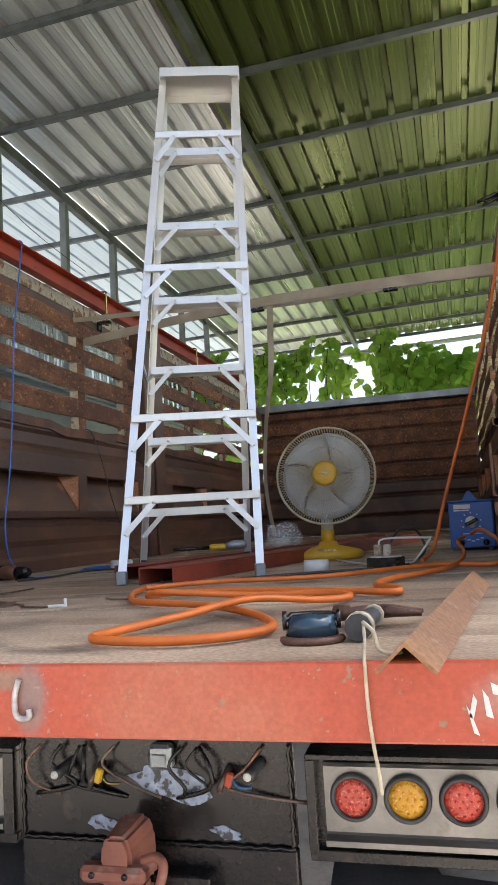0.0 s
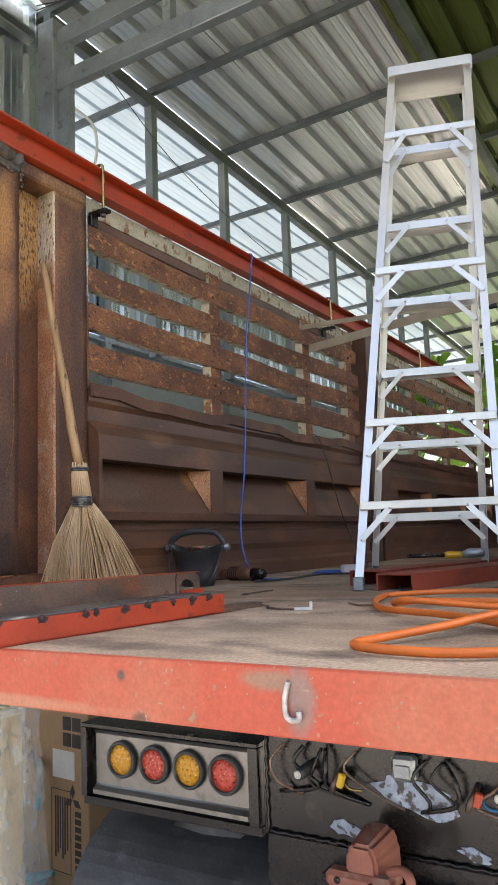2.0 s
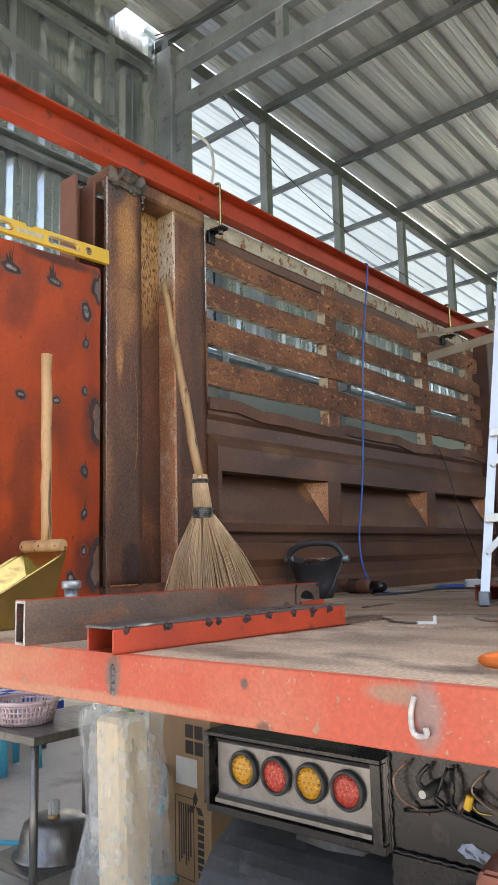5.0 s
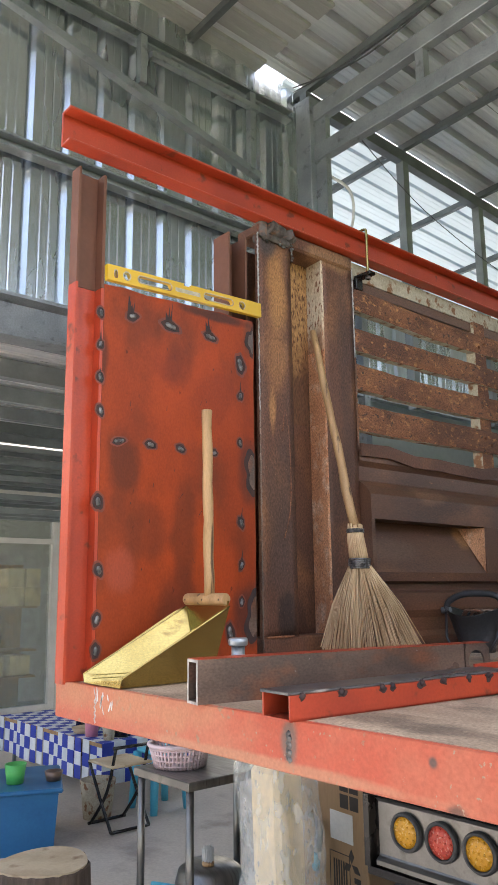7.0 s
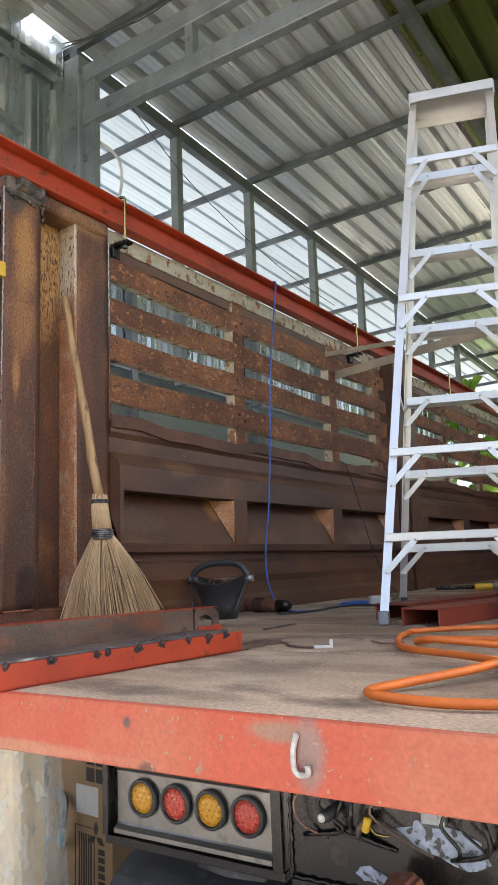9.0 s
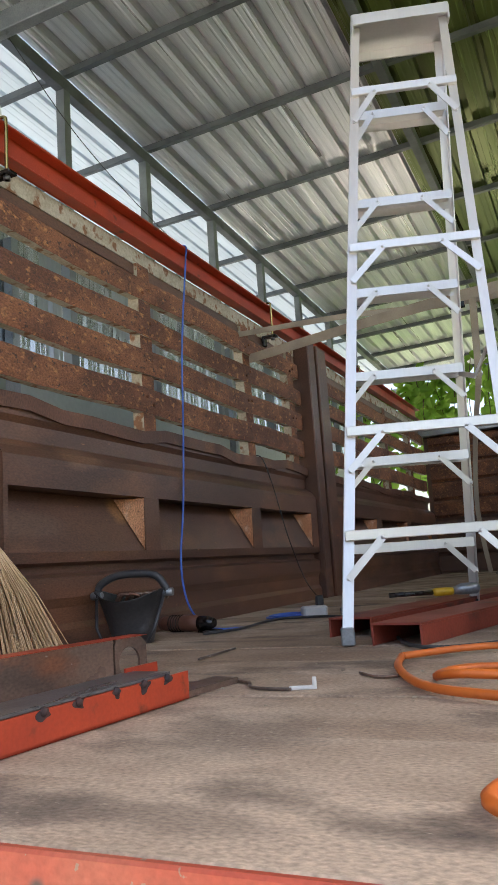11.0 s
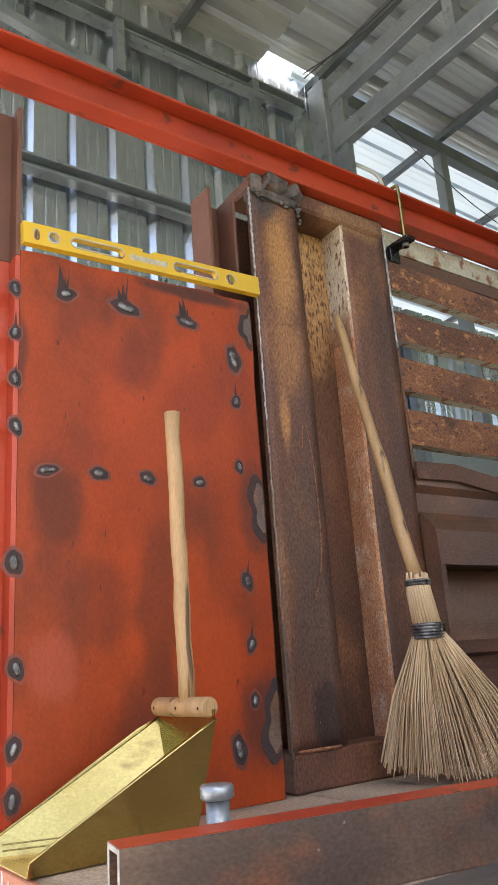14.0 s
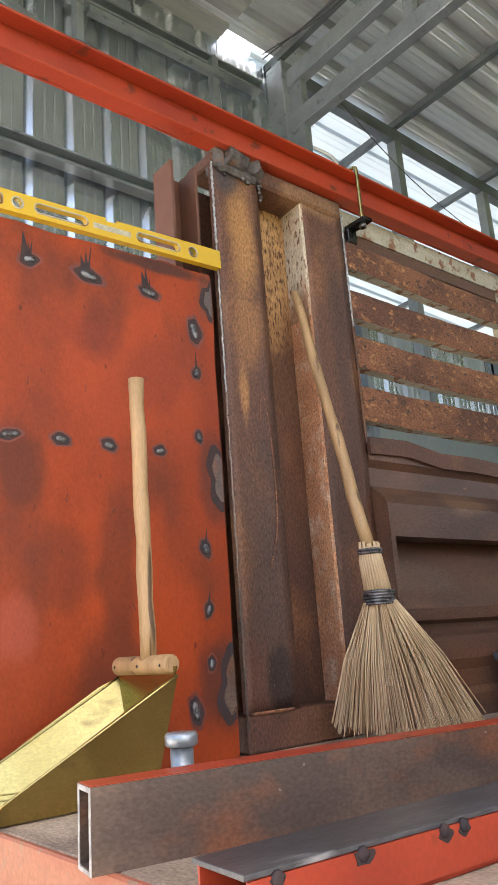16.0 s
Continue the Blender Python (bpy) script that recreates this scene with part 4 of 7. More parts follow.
part("bulkhead_rail", bm, M_STEEL, bulk, "grey steel top rail")
# red beam lying on the side wall
beam = thing("steel_channel", (-0.02, -0.105, 1.575), "long red painted steel channel along the wall top", "steel channel")
for nm, q in (("web", (0.0, 0.008, 0.0, 7.405, 0.0, 0.115)), ("flange", (0.0082, 0.056, 0.0, 7.405, 0.0, 0.008)), ("flange", (0.0082, 0.056, 0.0, 7.405, 0.107, 0.115))):
    bm = B()
    box(bm, *q, 0.0018)
    part(nm, bm, M_RED, beam)
for y in (1.227, 3.375, 5.127):
    rod = thing("tie_rod", (0.045, y, 1.5), "brass-coloured hooked rod holding the red channel", "tie rod", "tie rods")
    bm = B()
    tube(bm, smooth_path([(-0.07, 0, 0.2), (-0.03, 0, 0.203), (-0.005, 0, 0.2), (0, 0, 0.18), (0, 0, 0.1), (0, 0, -0.02)]), 0.006, 8)
    part("rod", bm, M_BRASS, rod)
    bm = B()
    box(bm, -0.06, 0.025, -0.02, 0.02, -0.005, 0.008, 0.002)
    box(bm, -0.06, -0.045, -0.02, 0.02, -0.05, 0.0, 0.002)
    part("bracket", bm, M_BLACK, rod)
    bm = B()
    lathe(bm, [(0.012, -0.02), (0.012, -0.006)], 6)
    part("nut", bm, M_WELD, rod)

# under the bed
bm = B()
box(bm, 0.55, 0.7, 1.25, 7.4, -0.36, -0.095)
part("chassis_rail", bm, M_BLACK, truck)
bm = B()
box(bm, 1.62, 1.78, 1.25, 7.4, -0.36, -0.095)
part("chassis_rail", bm, M_BLACK, truck)
bm = B()
box(bm, -0.05, 2.4, 2.2, 7.4, -0.5, -0.12)
part("under_body", bm, M_BLACK, truck)
bm = B()
box(bm, 0.735, 1.585, 1.19, 1.215, -0.72, -0.1, 0.003)
tail = part("tail_plate", bm, M_BLACK, truck, "oily black tail plate")
bm = B()
box(bm, 0.735, 1.585, 1.175, 1.215, -1.15, -0.725, 0.004)
part("lower_plate", bm, M_BLACK, tail)
for x in (0.735, 1.575):
    bm = B()
    tube(bm, [(x + 0.003 * math.sin(k * 2.1), 1.186, -0.44 - 0.7 * k / 50) for k in range(51)], 0.006, 5)
    part("weld_seam", bm, M_BLACK, tail)
bm = B()
tube(bm, [(0.74 + 0.84 * k / 60, 1.182, -0.722 + 0.003 * math.sin(k * 1.9)) for k in range(61)], 0.006, 5)
part("weld_seam", bm, M_BLACK, tail)


def lamp_unit(x0, colours, first):
    """Rear lamp housing of four round lamps."""
    bm = B()
    box(bm, x0 - 0.045, x0 + 0.7, 1.2, 1.4, -0.74, -0.46)
    house = part("lamp_housing", bm, M_BLACK, truck, "black steel lamp housing")
    for q in ((x0 - 0.045, x0 + 0.7, 1.158, 1.2, -0.475, -0.46), (x0 - 0.045, x0 - 0.02, 1.158, 1.2, -0.715, -0.475), (x0 + 0.665, x0 + 0.7, 1.158, 1.2, -0.715, -0.475), (x0 - 0.045, x0 + 0.7, 1.172, 1.2, -0.745, -0.716)):
        bm = B()
        box(bm, *q, 0.002)
        part("housing_flange", bm, M_BLACK, house)
    bm = B()
    prism(bm, [(1.2, -0.49), (1.175, -0.485), (1.19, -0.5), (1.19, -0.672), (1.186, -0.678), (1.17, -0.69), (1.17, -0.705), (1.2, -0.712)], "x", x0, x0 + 0.655)
    part("lamp_panel", bm, M_STAINLESS, house, "stainless lamp panel")
    for k, c in enumerate(colours):
        m = pose(first + k * 0.1455, 1.188, -0.577, 90, 0, 0)
        bm = B()
        lathe(bm, [(0.064, 0.0), (0.064, 0.012), (0.058, 0.02), (0.051, 0.016), (0.051, 0.0)], 32, m)
        ring = part("lamp_ring", bm, M_RUBBER, house, "black rubber lamp ring")
        bm = B()
        lathe(bm, [(0.051, 0.0), (0.051, 0.01), (0.03, 0.013), (0.0, 0.0135)], 28, m)
        for i in range(19):
            rr, a = (0, 0) if i == 0 else ((0.02, i * 60) if i < 7 else (0.039, i * 30))
            lathe(bm, [(0.0055, 0.009), (0.004, 0.0145), (0.0, 0.0155)], 8, m @ pose(rr * math.cos(radians(a)), rr * math.sin(radians(a)), 0))
        part("lamp_lens", bm, M_AMBERLENS if c == "a" else M_REDLENS, house, "amber lamp lens" if c == "a" else "red lamp lens")


lamp_unit(0.015, "arar", 0.142)
lamp_unit(1.67, "rara", 1.751)
for x0 in (-0.02, 1.7):
    bm = B()
    ring = []
    for k in range(25):
        a = math.pi * (0.02 + 0.96 * k / 24)
        ring.append((1.5 - 0.4 * math.cos(a), -1.21 + 0.4 * math.sin(a)))
    inner = [(1.5 + (y - 1.5) * 0.97, -1.21 + (z + 1.21) * 0.97) for y, z in reversed(ring)]
    prism(bm, ring + inner, "x", x0 - 0.05, x0 + 0.73)
    part("mudguard", bm, M_RUBBER, truck, "scuffed black round mudguard")
    bm = B()
    lathe(bm, [(0.25, -0.16), (0.36, -0.165), (0.41, -0.14), (0.42, 0.0), (0.41, 0.14), (0.36, 0.165), (0.25, 0.16)], 36, pose(x0 + 0.4, 1.75, -0.93, 0, 90, 0))
    part("wheel", bm, M_RUBBER, truck)

# ---- ladder ----
LAD = pose(1.064, 1.913, 0, 0, 0, 18.2)
ladder = thing("step_ladder", LAD, "tall bright aluminium folding step ladder on the deck", "ladder")
LH, SN, WB, WT, WF, LEAN = 2.055, 0.446, 0.47, 0.295, 0.473, 0.124


def rail_at(side, lr, z):
    f = z / LH
    w = (WB if side < 0 else WF) * (1 - f) + WT * f
    y = SN * side * (1 - f) + 0.06 * side * f
    return Vector((lr * w / 2 + LEAN * f, y, z))


def flat_bar(bm, a, b, w, t, out):
    """A flat bar from a to b, w wide in the plane, t thick along out."""
    a, b, out = Vector(a), Vector(b), Vector(out).normalized()
    d = (b - a).normalized()
    s = d.cross(out).normalized()
    vs = []
    for p in (a, b):
        for u, v in ((-1, -1), (1, -1), (1, 1), (-1, 1)):
            vs.append(bm.verts.new(p + s * (w / 2 * u) + out * (t / 2 * v)))
    for f in ((0, 1, 2, 3), (4, 5, 6, 7), (0, 1, 5, 4), (1, 2, 6, 5), (2, 3, 7, 6), (3, 0, 4, 7)):
        bm.faces.new([vs[i] for i in f])


for side in (-1, 1):
    for lr in (-1, 1):
        bm = B()
        a, b = rail_at(side, lr, 0.02), rail_at(side, lr, LH - 0.02)
        flat_bar(bm, a, b, 0.03, 0.004, (lr, 0, 0)) if False else flat_bar(bm, a, b, 0.028, 0.004, (0, side, 0.2))
        flat_bar(bm, a + Vector((lr * 0.013, -side * 0.02, 0)), b + Vector((lr * 0.013, -side * 0.02, 0)), 0.04, 0.003, (1, 0, 0))
        rail = part("rail", bm, M_ALU, ladder)
        bm = B()
        box(bm, a.x - 0.018, a.x + 0.018, a.y - 0.03, a.y + 0.03, 0, 0.045, 0.004)
        part("foot", bm, M_RUBBER if side > 0 else M_STEEL, rail, "rubber foot")
for side, zs in ((-1, (0.282, 0.575, 1.164, 1.754)), (1, (0.262, 0.569, 0.871, 1.162, 1.471, 1.773))):
    for z in zs:
        a, b = rail_at(side, -1, z), rail_at(side, 1, z)
        bm = B()
        if side < 0:
            box(bm, a.x - 0.012, b.x + 0.012, a.y - 0.02, a.y - 0.003, z - 0.014, z + 0.014, 0.002)
        else:
            prism(bm, [(a.y - 0.085, z - 0.026), (a.y - 0.081, z - 0.026), (a.y - 0.081, z), (a.y, z), (a.y, z - 0.026), (a.y + 0.004, z - 0.026), (a.y + 0.004, z + 0.006), (a.y - 0.015, z + 0.008), (a.y - 0.03, z + 0.006), (a.y - 0.045, z + 0.008), (a.y - 0.06, z + 0.006), (a.y - 0.075, z + 0.008), (a.y - 0.085, z + 0.006)], "x", a.x, b.x)
        step = part("rung" if side < 0 else "step", bm, M_ALU, ladder)
        yy = a.y - 0.022 if side < 0 else a.y - 0.088
        for lr in (-1, 1):
            p = rail_at(side, lr, z - 0.115)
            q = Vector((p.x - lr * (0.1 if z < 1.7 else 0.075), yy, z - 0.01))
            bm = B()
            flat_bar(bm, (p.x, yy + (p.y - a.y) * 0.5, p.z), q, 0.02, 0.005, (0, 1, 0))
            for e in ((p.x, yy - 0.004, p.z), tuple(q)):
                lathe(bm, [(0.005, 0), (0.004, 0.004), (0.0, 0.005)], 8, pose(e[0], yy - 0.002, e[2], 90, 0, 0))
            part("brace", bm, M_ALU, step)
bm = B()
box(bm, -0.165, 0.165, -0.1, 0.1, LH - 0.005, LH + 0.012, 0.004)
box(bm, -0.165, 0.165, -0.1, -0.092, LH - 0.03, LH)
box(bm, -0.14, 0.14, 0.088, 0.094, LH - 0.04, LH)
box(bm, -0.165, -0.16, -0.1, 0.1, LH - 0.05, LH)
box(bm, 0.16, 0.165, -0.1, 0.1, LH - 0.05, LH)
for v in bm.verts:
    v.co.x += LEAN
part("top_cap", bm, M_ALU, ladder)
for lr in (-1, 1):
    bm = B()
    p, q = rail_at(-1, lr, 0.82), rail_at(1, lr, 0.86)
    flat_bar(bm, p, (p + q) / 2 + Vector((0, 0, -0.06)), 0.018, 0.004, (1, 0, 0))
    flat_bar(bm, (p + q) / 2 + Vector((0, 0, -0.06)), q, 0.018, 0.004, (1, 0, 0))
    part("spreader", bm, M_ALU, ladder)

# ---- loose steel on the deck ----
def run(a, b):
    """A pose at a, with y towards b."""
    d = Vector(b) - Vector(a)
    return pose(*a, 0, 0, math.degrees(math.atan2(-d.x, d.y)))


chan_m = run((0.518, -0.012, 0), (0.692, 0.917, 0))
grey = thing("steel_channel", chan_m, "bare grey steel channel with red top on the deck", "steel channel")
bm = B()
prof = [(0.05, 0.0), (0.05, 0.094), (0.0, 0.094), (0.0, 0.088), (0.044, 0.088), (0.044, 0.006), (0.0, 0.006), (0.0, 0.0)]
prism(bm, prof, "y", 0.0, 0.79)
part("web", bm, M_BARE, grey)
bm = B()
box(bm, 0.0, 0.005, 0.0, 0.79, 0.0065, 0.0875)
part("inner_wall", bm, M_BARE, grey)
bm = B()
for x0, x1, z0, z1 in ((0.0, 0.006, 0.0, 0.094), (0.044, 0.05, 0.0, 0.094), (0.006, 0.044, 0.0, 0.005), (0.006, 0.044, 0.088, 0.094)):
    box(bm, x0, x1, -0.0012, -0.0002, z0, z1)
part("cut_end", bm, M_WELDPALE, grey, "bright sawn end edges")
bm = B()
box(bm, 0.0, 0.05, 0.0, 0.888, 0.0945, 0.0955)
part("painted_flange", bm, M_RED, grey, "red painted top flange")
bm = B()
ringo = [(0.835 + 0.03 * math.cos(2 * math.pi * k / 20), 0.047 + 0.03 * math.sin(2 * math.pi * k / 20)) for k in range(20)]
v0 = [[bm.verts.new((x, y, z)) for y, z in ringo] for x in (0.044, 0.05)]
sq = []
for y, z in ringo:
    dy, dz = y - 0.835, z - 0.047
    s = min(0.045 / max(abs(dy), 1e-6), 0.047 / max(abs(dz), 1e-6))
    sq.append((0.84 + dy * s if abs(dy * s) > 0.04 else 0.835 + dy * s, 0.047 + dz * s))
v1 = [[bm.verts.new((x, y, z)) for y, z in sq] for x in (0.044, 0.05)]
for k in range(20):
    j = (k + 1) % 20
    bm.faces.new((v0[0][k], v0[0][j], v1[0][j], v1[0][k]))
    bm.faces.new((v0[1][k], v0[1][j], v1[1][j], v1[1][k]))
    bm.faces.new((v0[0][k], v0[0][j], v0[1][j], v0[1][k]))
    bm.faces.new((v1[0][k], v1[0][j], v1[1][j], v1[1][k]))
part("holed_end", bm, M_BARE, grey, "bare end with a cut round hole")

tube_m = run((0.781, -0.024, 0), (0.84, 0.69, 0))
red_tube = thing("box_beam", tube_m, "red steel box beam with bare welded top plate", "box beam")
bm = B()
for x0, x1, z0, z1 in ((0.0, 0.004, 0.0, 0.047), (0.082, 0.086, 0.0, 0.047), (0.0, 0.086, 0.0, 0.004)):
    box(bm, x0, x1, 0.0, 0.71, z0, z1)
part("channel", bm, M_RED, red_tube)
bm = B()
box(bm, -0.003, 0.084, -0.004, 0.66, 0.0475, 0.053, 0.0008)
part("top_plate", bm, M_SCUFF, red_tube, "bare scuffed steel top plate")
bm = B()
box(bm, 0.0, 0.005, 0.64, 0.73, 0.0, 0.06)
part("lug", bm, M_RED, red_tube)
for k, y in enumerate((0.03, 0.13, 0.242, 0.272, 0.36, 0.43, 0.515, 0.585, 0.648)):
    bm = B()
    lathe(bm, [(0.0075, 0.0), (0.0065, 0.003), (0.003, 0.005), (0.0, 0.0055)], 9, pose(0.085, y, 0.044, 0, 90, 0))
    part("weld_spot", bm, M_BURN, red_tube)
    bm = B()
    s = 0.7 + 0.6 * ((k * 37) % 10) / 10
    prism(bm, [(y + 0.011 * s * (1 + 0.3 * math.sin(3 * a + k)) * math.cos(a), min(0.0468, 0.042 + 0.009 * s * (1 + 0.35 * math.sin(2 * a + 1.7 * k)) * math.sin(a))) for a in [i * math.tau / 20 for i in range(20)]], "x", 0.086, 0.0866)
    part("scorch", bm, M_BURN, red_tube)
bm = B()
box(bm, -0.03, 0.03, 0, 0.16, 0.0, 0.012, 0.001)
solid("flat_bar", bm, M_BARE, "short dark flat steel bar on the deck", "flat bar", m=pose(0.893, 0.68, 0.0, 0, 0, -8))
pin = thing("steel_pin", (0.474, 0.17, 0), "headed grey steel pin standing on the deck", "steel pin")
bm = B()
lathe(bm, [(0.0165, 0.0), (0.0165, 0.112)], 20)
part("shank", bm, M_STEEL, pin)
bm = B()
lathe(bm, [(0.02, 0.11), (0.0235, 0.113), (0.0235, 0.125), (0.021, 0.129), (0.0, 0.129)], 20)
part("head", bm, M_STEEL, pin)

for k, (a, b) in enumerate((((1.05, 1.4, 0), (1.72, 4.3, 0)), ((0.86, 1.62, 0), (1.4, 4.2, 0)))):
    beam = thing("steel_channel", run(a, b), "red primed steel channel lying open side down", "steel channel", "primed channels")
    for nm, q in (("web", (0, 0.14, 0, 2.9, 0.05, 0.056)), ("flange", (0, 0.006, 0, 2.9, 0, 0.0498)), ("flange", (0.134, 0.14, 0, 2.9, 0, 0.0498))):
        bm = B()
        box(bm, *q, 0.0012)
        part(nm, bm, M_CHANRED, beam)

# rusty angle iron over the rear edge
bm = B()
prism(bm, [(-0.036, -0.034), (0, 0), (0.036, -0.034), (0.033, -0.037), (0, -0.006), (-0.033, -0.037)], "y", 0, 1.05)
solid("angle_iron", bm, M_ANGLE, "rusty orange-brown angle iron lying ridge up", "angle iron", m=pose(2.018, -0.085, 0.037, 0, 0, -5.2))

# ---- broom ----
broom = thing("broom", (0.196, 0.97, 0), "upright coconut-rib broom with a pale bamboo handle", "broom")
top, col, neck = Vector((-0.222, 0.0, 1.222)), Vector((-0.028, -0.017, 0.44)), Vector((-0.008, -0.024, 0.33))
bm = B()
pts = [top.lerp(col, k / 10) + Vector((0.002 * math.sin(k * 1.3), 0.002 * math.sin(k * 2.1), 0)) for k in range(11)]
tube(bm, pts, 0.013, 10, radii=[0.012 + 0.0045 * k / 10 + (0.0015 if k in (3, 6, 8) else 0) for k in range(11)])
part("handle", bm, M_WOOD, broom)
bm = B()
tube(bm, [col + Vector((0, 0, 0.012)), col + Vector((0, 0, -0.02)), neck], 0.026, 14, radii=[0.022, 0.026, 0.03])
for k in range(26):
    a = math.tau * k / 26
    d, up = Vector((math.cos(a), math.sin(a), 0)), 0.014 + 0.012 * math.sin(k * 2.3)
    tube(bm, [col + d * 0.0225 + Vector((0, 0, up)), col + d * 0.0265 + Vector((0, 0, -0.02)), neck + d * 0.0305], 0.0034, 5)
tagged(part("grip_wrap", bm, M_BRISTLE, broom), kind="stuff")
for p, r in ((col + Vector((0, 0, 0.004)), 0.0285), (neck + Vector((0, 0, 0.012)), 0.036)):
    bm = B()
    for k in range(2 if r < 0.03 else 5):
        ring = [p + Vector((r * math.cos(a / 12 * 2 * math.pi), r * math.sin(a / 12 * 2 * math.pi), -k * 0.007)) for a in range(13)]
        tube(bm, ring, 0.004, 5)
    part("binding_wire", bm, M_WELD, broom, "grey binding wire")
bm = B()
random.seed(21)
side = Vector((0.75, 0.66, 0))
dep = Vector((-0.66, 0.75, 0))
for k in range(330):
    u = random.uniform(-1, 1)
    w = random.uniform(-1, 1) * math.sqrt(max(0, 1 - u * u))
    a = neck + side * (u * 0.032) + dep * (w * 0.03) + Vector((0, 0, 0.0))
    L = 1.0 - 0.1 * random.random() - 0.06 * abs(u)
    e = Vector((0.012, 0.0, 0)) + side * (u * 0.175 + random.gauss(0, 0.008)) + dep * (w * 0.06) + Vector((0, 0, 0.005 + 0.33 * (1 - L)))
    mid = a.lerp(e, 0.5) + side * (u * 0.012) + Vector((0, 0, 0))
    tube(bm, [a, mid, e], 0.0016, 4, False, [0.0022, 0.0018, 0.001])
tagged(part("bristles", bm, M_BRISTLE, broom), "long pale leaf-rib bristles", kind="stuff")

# ---- dustpan ----
pan = thing("dustpan", pose(0.0, 0.0, 0.0, 0, 0, 0), "upright brass-coloured metal dustpan with wooden handle", "dustpan")


T = 0.0018


def rim_z(y):
    """Height of the side rims along the pan."""
    return 0.026 + 0.174 * y / 0.285


def pan_x(side, y, z):
    """The sides lean out from a narrow floor; side 0 is by the plate, 1 on the open side."""
    rim = (0.02 if side == 0 else 0.22) + 0.28 * y
    return rim + (0.3 if side == 0 else -0.42) * (rim_z(y) - z)


bm = B()
prism(bm, [(pan_x(0, 0.0, 0.004), 0.0), (pan_x(1, 0.0, 0.004), 0.0), (pan_x(1, 0.285, 0.004), 0.285), (pan_x(0, 0.285, 0.004), 0.285)], "z", 0.003, 0.003 + T)
part("pan_floor", bm, M_BRASS, pan)
for side in (0, 1):
    bm = B()
    prism(bm, [(0.0, 0.004), (0.285, 0.004), (0.285, 0.2), (0.25, 0.185), (0.0, 0.026)], "x", -T, 0.0)
    for v in bm.verts:
        v.co.x += pan_x(side, v.co.y, v.co.z)
    flank = part("pan_side", bm, M_BRASS, pan)
    bm = B()
    tube(bm, [(pan_x(side, y, rim_z(y)), y, rim_z(y)) for y in [0.285 * k / 10 for k in range(11)]], 0.0024, 6)
    part("rolled_rim", bm, M_BRASS, flank)
    for h in (0.3, 0.6):
        bm = B()
        tube(bm, [(pan_x(side, y, 0.03 * h) + 0.0005, y, 0.004 + 0.03 * h + 0.02 * y) for y in (0.02, 0.15, 0.283)], 0.0012, 5)
        part("pressed_rib", bm, M_BRASS, flank)
bm = B()
prism(bm, [(0.283, 0.004), (0.285, 0.004), (0.285, 0.215), (0.283, 0.215)], "x", 0.0, 0.2)
for v in bm.verts:
    v.co.x += 0.02 + 0.28 * v.co.y
for v in bm.verts:
    v.co.x -= (0.42 if v.co.x > 0.2 else -0.3) * max(0.0, 0.2 - v.co.z)
part("pan_back", bm, M_BRASS, pan)
bm = B()
tube(bm, [(0.105, 0.282, 0.219), (0.11, 0.282, 0.219), (0.285, 0.282, 0.219), (0.29, 0.282, 0.219)], 0.017, 14, True, [0.014, 0.017, 0.017, 0.014])
bar = part("wooden_bar", bm, M_WOOD, pan)
for x in (0.12, 0.2, 0.275):
    bm = B()
    lathe(bm, [(0.003, 0), (0.0, 0.002)], 8, pose(x, 0.265, 0.218, 90, 0, 0))
    part("nail", bm, M_INK, bar)
bm = B()
tube(bm, [(0.213 - 0.001 * k + 0.002 * math.sin(k * 1.9), 0.282, 0.225 + 0.054 * k) for k in range(11)], 0.0155, 12, radii=[0.015 + 0.001 * math.sin(k * 2.7) for k in range(11)])
part("handle", bm, M_WOOD, pan)

# ---- spirit level ----
LEV = pose(0.003, 0.045, 1.174, 2.0, 0, 0)
level = thing("spirit_level", LEV, "yellow spirit level resting along the plate's top edge", "spirit level")
bm = B()
# (start, end, bottom, top) of the slots and vial eyes along the level
holes = [(0.024, 0.034, 0.012, 0.036), (0.055, 0.081, 0.012, 0.038), (0.107, 0.236, 0.013, 0.037), (0.366, 0.492, 0.013, 0.037), (0.519, 0.545, 0.012, 0.038)]
z0, z1 = 0.0, 0.05


def slot(a, b, lo, hi, upper):
    """Half of a slot's rounded outline, along the level."""
    r, mid = min((b - a) / 2, (hi - lo) / 2), (lo + hi) / 2
    sg = 1 if upper else -1
    pts = [(a, mid)]
    pts += [(a + r - r * math.cos(t), (hi - r if upper else lo + r) + sg * r * math.sin(t)) for t in [k * math.pi / 12 for k in range(1, 7)]]
    pts += [(b - r + r * math.sin(t), (hi - r if upper else lo + r) + sg * r * math.cos(t)) for t in [k * math.pi / 12 for k in range(0, 6)]]
    return pts + [(b, mid)]


last = 0.0
for a, b, lo, hi in holes + [(0.62, 0.62, 0, 0)]:
    if last < 0.3 < a:
        box(bm, 0.0, 0.018, last, 0.284, z0, z1)
        box(bm, 0.0, 0.018, 0.284, 0.314, z0, z1 - 0.008)
        box(bm, 0.0, 0.018, 0.314, a, z0, z1)
    else:
        box(bm, 0.0, 0.018, last, a, z0, z1)
    if b > a:
        prism(bm, [(a, z0)] + slot(a, b, lo, hi, False) + [(b, z0)], "x", 0.0, 0.018)
        prism(bm, [(a, z1)] + slot(a, b, lo, hi, True) + [(b, z1)], "x", 0.0, 0.018)
    last = b
bmesh.ops.remove_doubles(bm, verts=bm.verts[:], dist=1e-5)
part("body", bm, M_YELLOW, level)
